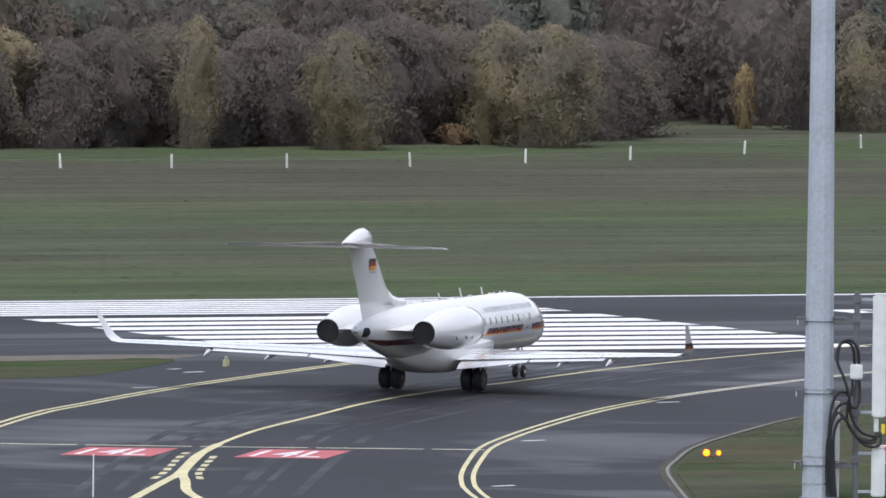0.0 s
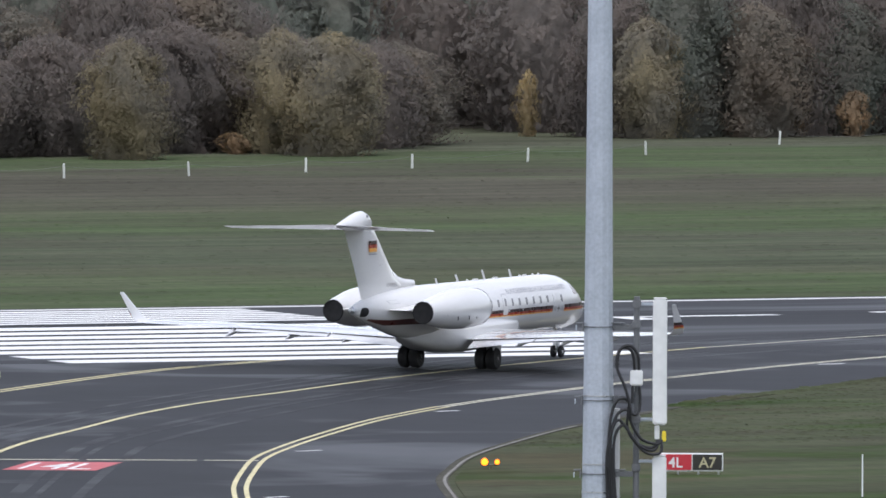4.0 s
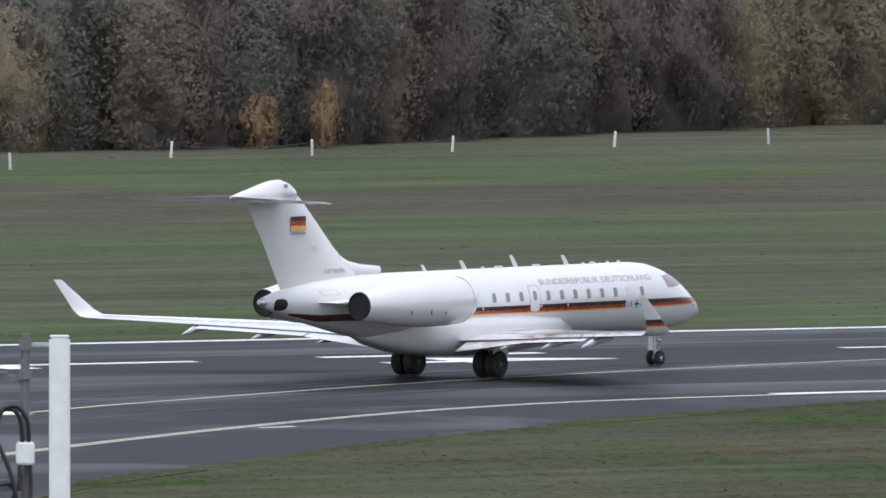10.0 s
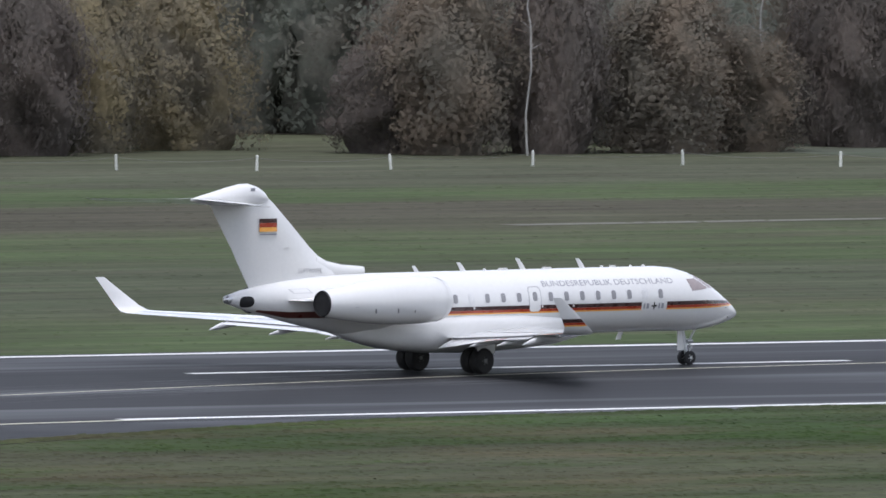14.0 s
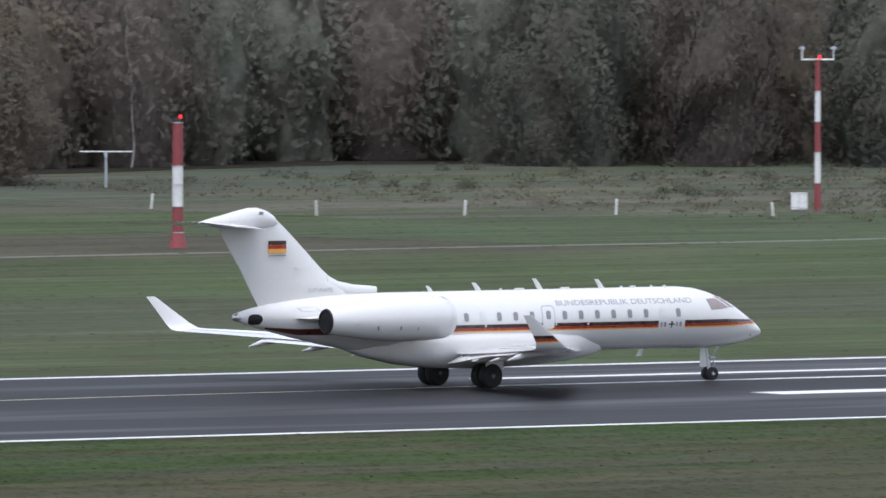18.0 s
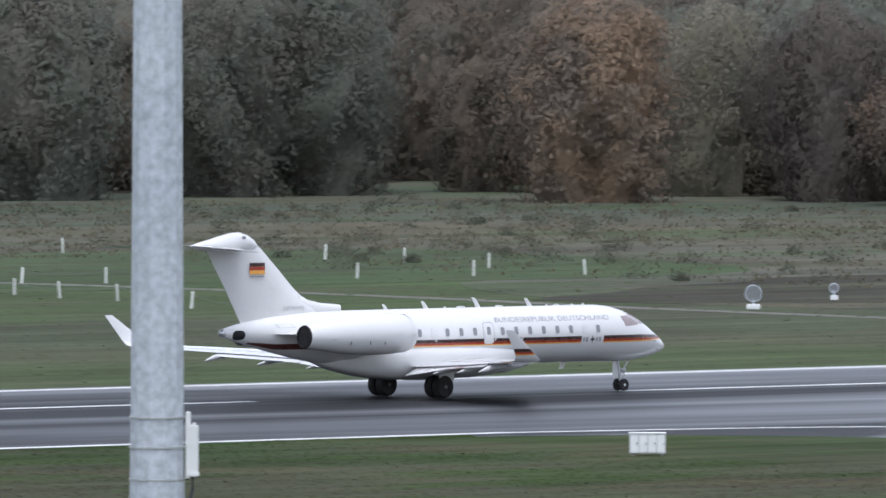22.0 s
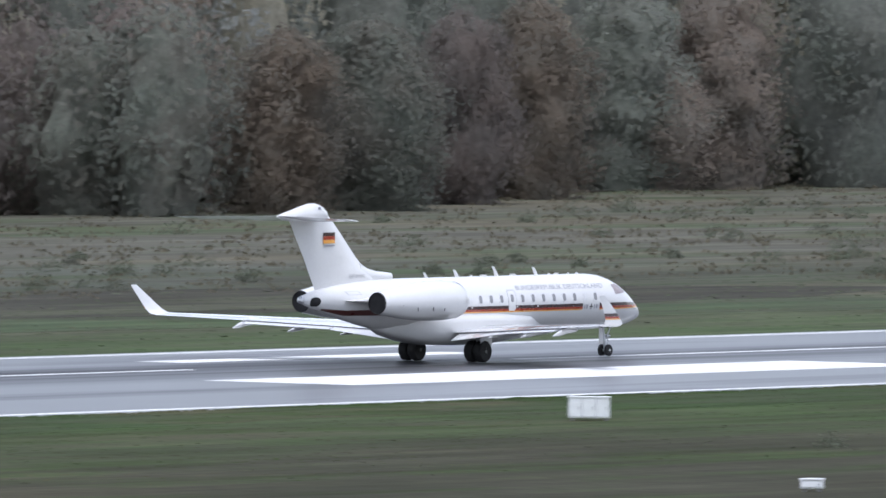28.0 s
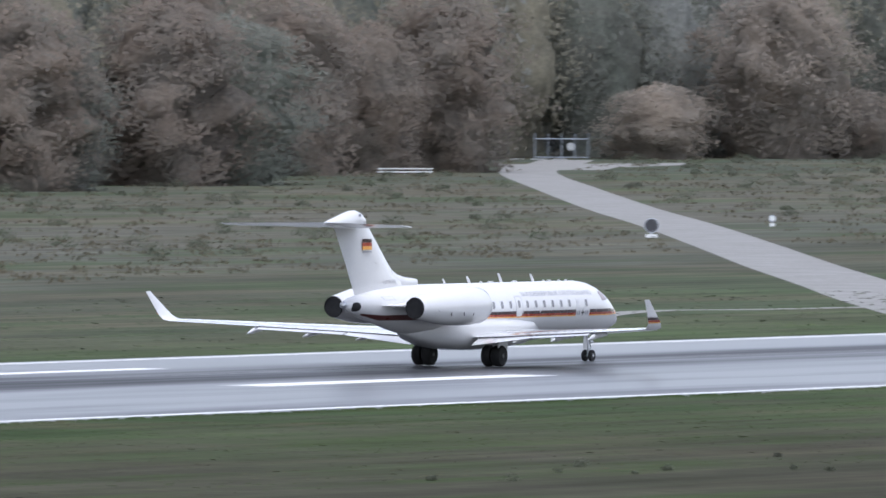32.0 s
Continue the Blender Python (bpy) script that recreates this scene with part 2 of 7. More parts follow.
EARTH = grass("heath_soil_and_grass", False, ((500, (0.054, 0.076, 0.042)), (548, (0.056, 0.075, 0.043)), (564, (0.058, 0.064, 0.044)), (592, (0.066, 0.070, 0.052)), (606, (0.082, 0.088, 0.070)), (640, (0.100, 0.098, 0.078)),
                                              (684, (0.102, 0.100, 0.080)), (704, (0.090, 0.090, 0.070)), (730, (0.096, 0.094, 0.073)), (760, (0.080, 0.088, 0.068)), (800, (0.066, 0.080, 0.062))), 0.22,
              ((0.045, 0.30, (0.108, 0.096, 0.066), 0.48, 0.62, 0.6), (0.060, 0.35, (0.052, 0.074, 0.036), 0.50, 0.62, 0.7), (0.11, 0.25, (0.052, 0.048, 0.038), 0.56, 0.68, 0.6)))

SOIL = grass("dark_bare_soil", False, ((380, (0.046, 0.045, 0.036)), (800, (0.046, 0.045, 0.036))), 0.0, ((0.09, 0.3, (0.075, 0.080, 0.052), 0.52, 0.62, 0.8),))


def asphalt(name, dry, wet_sheen, stretch, scale, rubber=None, patches=(0.34, 0.66, -0.42, 0.30)):
    """Asphalt that grows wetter along the runway, with damp patches, its sheen partly put into a paler base colour;
    rubber: the line along which tyres have blackened it.
    """
    m = mat(name, dry, 0.6, var=0.12, scale=scale, fine=0.7, stretch=stretch, second=[c * 0.75 for c in dry], second_amount=0.9, world_space=True)
    n, k = m.node_tree.nodes, m.node_tree.links
    b = n["Principled BSDF"]
    geo, sep = n.new("ShaderNodeNewGeometry"), n.new("ShaderNodeSeparateXYZ")
    k.new(geo.outputs["Position"], sep.inputs[0])
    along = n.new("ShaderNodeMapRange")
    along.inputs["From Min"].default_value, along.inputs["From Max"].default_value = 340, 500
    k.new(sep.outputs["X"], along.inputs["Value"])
    mp, tex = n.new("ShaderNodeMapping"), n.new("ShaderNodeTexNoise")
    mp.inputs["Scale"].default_value = stretch
    tex.inputs["Scale"].default_value, tex.inputs["Detail"].default_value, tex.inputs["Distortion"].default_value = scale * 1.6, 4.0, 0.6
    k.new(geo.outputs["Position"], mp.inputs["Vector"])
    k.new(mp.outputs[0], tex.inputs["Vector"])
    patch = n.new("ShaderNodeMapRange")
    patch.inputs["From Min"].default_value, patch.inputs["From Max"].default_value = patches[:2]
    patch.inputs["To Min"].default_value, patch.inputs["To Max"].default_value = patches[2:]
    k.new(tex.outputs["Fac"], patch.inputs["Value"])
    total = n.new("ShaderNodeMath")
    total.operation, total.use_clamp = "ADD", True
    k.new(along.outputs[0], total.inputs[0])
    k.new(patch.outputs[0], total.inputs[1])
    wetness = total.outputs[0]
    if rubber:
        def op(kind, one, two):
            o = n.new("ShaderNodeMath")
            o.operation, o.use_clamp = kind, kind == "SUBTRACT"
            for i, v in enumerate((one, two)):
                if isinstance(v, float):
                    o.inputs[i].default_value = v
                else:
                    k.new(v, o.inputs[i])
            return o.outputs[0]

        off = n.new("ShaderNodeMath")
        off.operation = "SUBTRACT"
        off.inputs[1].default_value = rubber
        k.new(sep.outputs["Y"], off.inputs[0])
        near, strip, tracks = n.new("ShaderNodeMapRange"), n.new("ShaderNodeMapping"), n.new("ShaderNodeTexNoise")
        near.interpolation_type = "SMOOTHSTEP"
        near.inputs["From Min"].default_value, near.inputs["From Max"].default_value = 11.0, 2.5
        k.new(op("ABSOLUTE", off.outputs[0], 0.0), near.inputs["Value"])
        strip.inputs["Scale"].default_value = (0.012, 1.0, 1.0)
        tracks.inputs["Scale"].default_value, tracks.inputs["Detail"].default_value = 0.55, 5.0
        k.new(geo.outputs["Position"], strip.inputs["Vector"])
        k.new(strip.outputs[0], tracks.inputs["Vector"])
        streak = n.new("ShaderNodeMapRange")
        streak.inputs["From Min"].default_value, streak.inputs["From Max"].default_value = 0.30, 0.62
        streak.inputs["To Min"].default_value = 0.35
        k.new(tracks.outputs["Fac"], streak.inputs["Value"])
        black = op("MULTIPLY", near.outputs[0], streak.outputs[0])
        wetness = op("SUBTRACT", wetness, op("MULTIPLY", black, 0.55))
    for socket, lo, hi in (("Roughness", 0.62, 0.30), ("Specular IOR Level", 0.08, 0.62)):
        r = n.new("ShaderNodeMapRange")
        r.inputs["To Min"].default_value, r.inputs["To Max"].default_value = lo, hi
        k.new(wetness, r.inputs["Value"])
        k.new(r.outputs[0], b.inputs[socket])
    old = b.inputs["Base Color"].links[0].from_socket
    # besides the gloss, the pale sky sheen of wet parts is mixed into the colour
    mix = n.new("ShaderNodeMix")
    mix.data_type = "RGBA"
    mix.inputs["B"].default_value = (*wet_sheen, 1)
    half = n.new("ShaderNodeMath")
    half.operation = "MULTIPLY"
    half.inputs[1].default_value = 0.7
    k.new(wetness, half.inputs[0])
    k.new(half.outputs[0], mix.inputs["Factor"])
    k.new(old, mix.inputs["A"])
    colour = mix.outputs["Result"]
    if rubber:
        dull = n.new("ShaderNodeVectorMath")
        dull.operation = "SCALE"
        k.new(colour, dull.inputs[0])
        k.new(op("SUBTRACT", 1.0, op("MULTIPLY", black, 0.42)), dull.inputs["Scale"])
        colour = dull.outputs[0]
    k.new(colour, b.inputs["Base Color"])
    return m


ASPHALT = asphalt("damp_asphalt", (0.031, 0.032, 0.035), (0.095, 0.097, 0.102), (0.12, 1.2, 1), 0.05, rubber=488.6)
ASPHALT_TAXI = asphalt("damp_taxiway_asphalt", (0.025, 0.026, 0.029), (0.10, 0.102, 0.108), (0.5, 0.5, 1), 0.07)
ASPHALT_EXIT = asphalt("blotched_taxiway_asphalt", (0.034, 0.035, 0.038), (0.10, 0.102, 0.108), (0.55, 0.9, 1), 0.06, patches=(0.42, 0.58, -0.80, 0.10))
TYRE_SCUFF = mat("faint_tyre_scuff", (0.022, 0.022, 0.024), 0.6, spec=0.12, var=0.2, scale=0.15, fine=1.0, world_space=True, second=(0.030, 0.031, 0.034), second_amount=0.9)
WHITE_LINE = mat("white_road_paint", spec=0.2, rgb=(0.72, 0.72, 0.71), rough=0.65, var=0.12, scale=0.4, fine=3.0, stretch=(0.4, 1.5, 1), second=(0.50, 0.50, 0.49),
                 second_amount=0.7, world_space=True)
WORN_LINE = mat("rubbed_road_paint", spec=0.2, rgb=(0.17, 0.17, 0.175), rough=0.6, var=0.2, scale=0.3, fine=2.0, second=(0.11, 0.11, 0.115), world_space=True)
YELLOW_LINE = mat("yellow_road_paint", spec=0.2, rgb=(0.56, 0.50, 0.28), rough=0.65, var=0.18, scale=0.5, fine=3.0, second=(0.40, 0.37, 0.26), world_space=True)
CREAM_LINE = mat("cream_road_paint", spec=0.2, rgb=(0.58, 0.55, 0.42), rough=0.65, var=0.15, scale=0.5, fine=3.0, second=(0.46, 0.45, 0.38), world_space=True)
RED_LINE = mat("red_road_paint", spec=0.2, rgb=(0.42, 0.09, 0.10), rough=0.65, var=0.15, scale=0.5, fine=3.0, second=(0.32, 0.12, 0.12), world_space=True)
CONCRETE = mat("pale_concrete", (0.24, 0.236, 0.222), 0.85, spec=0.1, var=0.15, scale=0.2, fine=2.0, world_space=True)
WORN_EDGE = mat("worn_brown_verge", (0.070, 0.068, 0.056), 0.95, var=0.3, scale=0.3, fine=2.5, world_space=True, spec=0.04)
KERB_STONE = mat("dull_kerb_stone", (0.19, 0.185, 0.17), 0.9, var=0.3, scale=0.4, fine=1.8, world_space=True, spec=0.08)
TRACK = mat("pale_gravel_track", (0.145, 0.142, 0.125), 0.95, var=0.2, scale=0.1, fine=1.5, world_space=True, spec=0.04)
GRAVEL = mat("gravel_track", (0.13, 0.118, 0.10), 0.95, var=0.2, scale=0.1, fine=1.5, world_space=True, spec=0.04)
AIRCRAFT_WHITE = mat("white_gloss_paint", (0.665, 0.662, 0.652), 0.17, var=0.02, scale=0.6, fine=8, rough_var=0.05, coat=0.2, second=(0.635, 0.63, 0.618))
WING_GREY = mat("light_grey_wing_paint", (0.66, 0.665, 0.67), 0.2, var=0.02, coat=0.9, scale=0.6, fine=8, second=(0.61, 0.61, 0.61))
PANEL_GAP = mat("dark_panel_gap", (0.09, 0.09, 0.095), 0.6)
PANEL_LINE = mat("grey_panel_line", (0.42, 0.42, 0.43), 0.5)
BLACK_STRIPE = mat("black_stripe_paint", (0.045, 0.022, 0.020), 0.3, coat=0.3)
RED_STRIPE = mat("red_stripe_paint", (0.33, 0.045, 0.02), 0.3, coat=0.3)
GOLD_STRIPE = mat("gold_stripe_paint", (0.80, 0.38, 0.08), 0.3, coat=0.3)
DARK_METAL = mat("sooty_exhaust_metal", (0.012, 0.012, 0.013), 0.7, 0.2)
STEEL = mat("bare_metal", (0.55, 0.56, 0.57), 0.35, 0.9)
GEAR_GREY = mat("landing_gear_paint", (0.60, 0.61, 0.62), 0.4)
TYRE = mat("tyre_rubber", (0.014, 0.014, 0.015), 0.75, var=0.2)
RIM_DARK = mat("brake_dark_rim", (0.17, 0.17, 0.17), 0.6)
RIM_LIGHT = mat("white_wheel_rim", (0.66, 0.66, 0.65), 0.45)
RIM = mat("wheel_rim", (0.50, 0.50, 0.51), 0.45, 0.3)
GLASS_DARK = mat("cabin_glass", (0.26, 0.26, 0.27), 0.2, spec=0.25)
COCKPIT_GLASS = mat("cockpit_glass", (0.30, 0.255, 0.25), 0.2, spec=0.3)
WINDOW_RIM = mat("window_surround", (0.62, 0.62, 0.62), 0.35)
MAROON = mat("dark_maroon_paint", (0.085, 0.022, 0.018), 0.35)
LETTER_GREY = mat("grey_lettering", (0.27, 0.275, 0.30), 0.4)
INK = mat("black_lettering", (0.03, 0.03, 0.03), 0.4)
GALV = mat("galvanised_steel", (0.42, 0.46, 0.51), 0.5, 0.25, var=0.10, scale=0.9, fine=7.0, second=(0.50, 0.54, 0.59), second_amount=0.8)
GALV_SPOT = mat("spangled_galvanised_steel", (0.43, 0.47, 0.51), 0.5, 0.2, var=0.22, scale=2.5, fine=26.0, second=(0.52, 0.55, 0.58), second_amount=0.8)
PLASTIC_WHITE = mat("white_plastic", (0.80, 0.81, 0.79), 0.45, var=0.05, scale=0.5, fine=3)
CABLE = mat("black_cable", (0.015, 0.015, 0.016), 0.5)
DULL_STEEL = mat("dull_dark_galvanised_steel", (0.16, 0.165, 0.17), 0.55, 0.2, var=0.12, scale=1.2, fine=9.0)
GATE_GREY = mat("dull_blue_grey_steel", (0.21, 0.23, 0.245), 0.6, 0.1, var=0.12, scale=1.2, fine=6.0)
SIGN_GREY = mat("weathered_white_plate", (0.48, 0.49, 0.48), 0.6, var=0.1)
RED_PAINT = mat("red_mast_paint", (0.245, 0.048, 0.052), 0.5, var=0.1, scale=0.6, fine=4, second=(0.29, 0.06, 0.065))
WHITE_PAINT = mat("white_mast_paint", (0.75, 0.75, 0.74), 0.5, var=0.06, scale=0.6, fine=4)
POST_WHITE = mat("white_post", (0.62, 0.63, 0.58), 0.6, var=0.1, scale=2, fine=8, per_object=0.12)
WIRE = mat("fence_wire", (0.11, 0.11, 0.10), 0.6)
SIGN_YELLOW = mat("yellow_sign_face", (0.85, 0.66, 0.04), 0.4, var=0.04)
SIGN_BLACK = mat("black_sign_face", (0.03, 0.028, 0.022), 0.4)
SIGN_RED = mat("red_sign_face", (0.55, 0.035, 0.05), 0.4, var=0.04)
SIGN_CREAM = mat("cream_sign_face", (0.50, 0.46, 0.28), 0.4, var=0.05)
AMBER_GLOW = glow("amber_lamp_glass", (1.0, 0.27, 0.012), 2.6)
RED_GLOW = glow("red_lamp_glass", (1.0, 0.02, 0.03), 1.8)
BARK = mat("bark", (0.060, 0.050, 0.042), 0.95, var=0.25, scale=1.0, fine=8, spec=0.04)
BIRCH = mat("birch_bark", (0.42, 0.41, 0.39), 0.85, var=0.3, scale=1.2, fine=5, second=(0.12, 0.11, 0.10), second_amount=0.7, spec=0.04)


# ---- mesh helpers ----
def mesh_from(name, verts, faces, material, smooth=False):
    me = bpy.data.meshes.new(name)
    me.from_pydata(verts, [], faces)
    me.materials.append(material)
    if smooth:
        me.shade_smooth()
    return me


def thing(name, me=None, at=None, label="", category="", group="", kind=""):
    ob = new(name, me)
    if at is not None:
        ob.matrix_basis = at
    return tagged(ob, label, category, group, kind)


def part(name, bm, material, parent, label="", smooth=False, at=None):
    """Links a bmesh, or a mesh, as one mesh object under a thing or a part."""
    if isinstance(bm, bmesh.types.BMesh):
        me = bpy.data.meshes.new(name)
        bmesh.ops.recalc_face_normals(bm, faces=bm.faces)
        bm.to_mesh(me)
        bm.free()
        me.materials.append(material)
        if smooth:
            me.shade_smooth()
            me.set_sharp_from_angle(angle=radians(38))
    else:
        me = bm
    ob = new(name, me)
    ob.parent = parent
    if at is not None:
        ob.matrix_basis = at
    if label:
        ob["label"] = label
    return ob


def box(bm, size, at=(0, 0, 0), bevel=0.0, turn=None):
    m = Matrix.Translation(at) @ (turn or Matrix()) @ Matrix.Diagonal((*size, 1))
    r = bmesh.ops.create_cube(bm, size=1.0, matrix=m)
    if bevel:
        ed = list({e for v in r["verts"] for e in v.link_edges})
        bmesh.ops.bevel(bm, geom=ed, offset=bevel, segments=2, affect="EDGES")
    return bm


def rod(bm, a, b, r1, r2=None, n=12):
    a, b = Vector(a), Vector(b)
    d = b - a
    m = Matrix.Translation((a + b) / 2) @ d.to_track_quat("Z", "Y").to_matrix().to_4x4()
    bmesh.ops.create_cone(bm, cap_ends=True, segments=n, radius1=r1, radius2=r1 if r2 is None else r2, depth=d.length, matrix=m)
    return bm


def loft(rings, close=True):
    """A skin over rings of equally many points."""
    bm = bmesh.new()
    rows = [[bm.verts.new(p) for p in ring] for ring in rings]
    n = len(rows[0])
    for a, b in zip(rows, rows[1:]):
        for i in range(n):
            bm.faces.new((a[i], a[(i + 1) % n], b[(i + 1) % n], b[i]))
    if close:
        bm.faces.new(rows[0][::-1])
        bm.faces.new(rows[-1])
    return bm


def tube(points, r, n=8):
    pts = [Vector(p) for p in points]
    rings = []
    for i, p in enumerate(pts):
        d = (pts[min(i + 1, len(pts) - 1)] - pts[max(i - 1, 0)]).normalized()
        q = d.to_track_quat("Z", "Y")
        rings.append([p + q @ Vector((r * math.cos(2 * math.pi * j / n), r * math.sin(2 * math.pi * j / n), 0)) for j in range(n)])
    return loft(rings)


def spline(points, step=3.0):
    """A smooth line through a few plan points."""
    p = [Vector((x, y, 0)) for x, y in points]
    out = []
    for i in range(len(p) - 1):
        a, b, c, d = p[max(i - 1, 0)], p[i], p[i + 1], p[min(i + 2, len(p) - 1)]
        n = max(2, int((c - b).length / step))
        for j in range(n):
            s = j / n
            out.append(0.5 * (2 * b + (c - a) * s + (2 * a - 5 * b + 4 * c - d) * s * s + (3 * b - a - 3 * c + d) * s ** 3))
    return out + [p[-1]]


def letters(text, height, material, name="lettering", depth=0.004, bold=0.0):
    """A mesh of the built-in font, standing in xz, its lower left corner at the origin; returns the mesh and its width."""
    cu = bpy.data.curves.new(name, "FONT")
    cu.body, cu.size, cu.extrude, cu.offset, cu.resolution_u = text, height / 0.7, depth / 2, bold, 3
    ob = bpy.data.objects.new(name, cu)
    scene.collection.objects.link(ob)
    me = bpy.data.meshes.new_from_object(ob.evaluated_get(bpy.context.evaluated_depsgraph_get()))
    bpy.data.objects.remove(ob)
    bpy.data.curves.remove(cu)
    xs = [v.co.x for v in me.vertices]
    low, width = min(xs), max(xs) - min(xs)
    for v in me.vertices:
        v.co = (v.co.x - low, -v.co.z, v.co.y)
    me.materials.clear()
    me.materials.append(material)
    return me, width
# ---- ground, runway, taxiways, paint ----
RUN_FAR, RUN_MID, RUN_NEAR = 508.2, 490.6, 455.4


def flat(name, outline, z, material, label="", category="ground", kind="structure", parent=None, thick=0.02):
    """A level slab with this outline, its top at z."""
    bm = bmesh.new()
    f = bm.faces.new([bm.verts.new((x, y, z)) for x, y in outline])
    bmesh.ops.triangulate(bm, faces=[f])
    low = bmesh.ops.extrude_face_region(bm, geom=bm.faces[:])
    bmesh.ops.translate(bm, verts=[v for v in low["geom"] if isinstance(v, bmesh.types.BMVert)], vec=(0, 0, -thick))
    if parent:
        return part(name, bm, material, parent, label)
    me = bpy.data.meshes.new(name)
    bmesh.ops.recalc_face_normals(bm, faces=bm.faces)
    bm.to_mesh(me)
    bm.free()
    me.materials.append(material)
    return thing(name, me, None, label, category, kind=kind)


def stripe(name, line, width, z, material, parent, dash=None):
    """A painted line of this width along a plan line; dash: (length, gap)."""
    pts = [Vector((p[0], p[1], 0)) for p in line]
    verts, faces = [], []
    run = 0.0
    for a, b in zip(pts, pts[1:]):
        d = (b - a).normalized()
        side = Vector((-d.y, d.x, 0)) * width / 2
        length = (b - a).length
        spans = [(0, length)]
        if dash:
            spans, period = [], sum(dash)
            k = math.floor(run / period)
            while k * period < run + length:
                s, e = max(0, k * period - run), min(length, k * period + dash[0] - run)
                if e > s:
                    spans.append((s, e))
                k += 1
        run += length
        for s, e in spans:
            n = len(verts)
            p, q = a + d * s, a + d * e
            verts += [(*(v)[:2], z) for v in (p - side, q - side, q + side, p + side)]
            verts += [(*(v)[:2], z - 0.006) for v in (p - side, q - side, q + side, p + side)]
            faces += [(n, n + 1, n + 2, n + 3), (n + 7, n + 6, n + 5, n + 4), (n, n + 4, n + 5, n + 1), (n + 2, n + 6, n + 7, n + 3)]
    return part(name, mesh_from(name, verts, faces, material), material, parent)


ground = thing("ground", mesh_from("ground", [(-2500, -1500, 0), (4200, -1500, 0), (4200, 3600, 0), (-2500, 3600, 0)], [(0, 1, 2, 3)], GRASS),
               None, "mown autumn airfield grass in green and brown bands", "grass", kind="structure")

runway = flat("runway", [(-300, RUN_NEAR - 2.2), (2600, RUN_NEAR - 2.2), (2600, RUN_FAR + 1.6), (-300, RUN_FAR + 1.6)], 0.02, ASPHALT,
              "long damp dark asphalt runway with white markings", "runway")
for name, y, w in (("far_edge_line", RUN_FAR, 1.0), ("near_edge_line", RUN_NEAR, 0.9)):
    x0 = 250 if name == "near_edge_line" else -300
    for a, b in ([(x0, 2600)] if name == "far_edge_line" else [(x0, 396.5), (513.5, 2600)]):
        stripe("edge_line", [(a, y), (b, y)], w, 0.028, WHITE_LINE, runway)

# threshold bars
for i in range(15):
    y, w = (454.3 + 4.74 * i, 2.9) if i < 8 else (493.2 + 2.1 * (i - 8), 1.35)
    stripe("threshold_bar", [(187.0, y), (219.6 - (1.6 if i < 2 else 0), y)], w, 0.029, WHITE_LINE, runway)
# centre line
for a, b in ((272.5, 304.0), (333.0, 372.0), (379.0, 411.5), (434.0, 466.0), (488.0, 519.0), (545, 575), (601, 632), (657, 688), (713, 744), (769, 800),
             (825, 856), (881, 912), (937, 968), (993, 1024)):
    stripe("centre_line", [(a, RUN_MID), (b, RUN_MID)], 0.75, 0.029, WHITE_LINE if a < 690 else WORN_LINE, runway)
# painted runway figures, read by those who land
for text, x0, y0, length, width in (("14", 249.4, 492.2, 10.0, 7.6), ("L", 233.6, 491.0, 9.6, 3.6)):
    me, w = letters(text, 1.0, WHITE_LINE, depth=0.004, bold=0.012)
    top = max(v.co.z for v in me.vertices)
    for v in me.vertices:
        v.co = (x0 + v.co.z / top * length, y0 - v.co.x / w * width, 0.031 + v.co.y)
    part("runway_figure", me, WHITE_LINE, runway)
# touch-down and aiming marks
for a, b, y, w in ((342.0, 366.0, 477.6, 2.4), (340.5, 364.5, 497.3, 1.2), (500.0, 533.8, 480.3, 2.6), (500.0, 533.5, 499.0, 1.6),
                   (619.5, 665.0, 475.2, 9.0), (640.0, 664.0, 499.2, 3.0), (816.0, 844.0, 477.6, 2.6), (816, 842, 498.0, 1.8), (960, 990, 477.6, 2.6)):
    stripe("touchdown_mark", [(a, y), (b, y)], w, 0.029, WHITE_LINE, runway)

# first taxiway, curving onto the runway
taxi_edge = spline([(120.0, 250.0), (137.0, 300.0), (149.0, 325.0), (154.4, 338.2), (159.4, 350.4), (162.0, 356.2), (165.1, 362.0), (168.3, 367.9), (172.0, 373.9), (178.0, 382.6), (182.9, 389.4), (187.0, 394.4),
                    (198.2, 407.5), (205.0, 414.2), (214.0, 422.9), (222.9, 430.6), (230.5, 436.4), (244.0, 444.5), (257.0, 450.0), (275.0, 453.2)])
taxiway = flat("taxiway", [(p.x, p.y) for p in taxi_edge] + [(275, 456), (-60, 456), (-60, 250)], 0.016, ASPHALT_TAXI,
               "damp asphalt taxiway curving onto the runway", "taxiway")
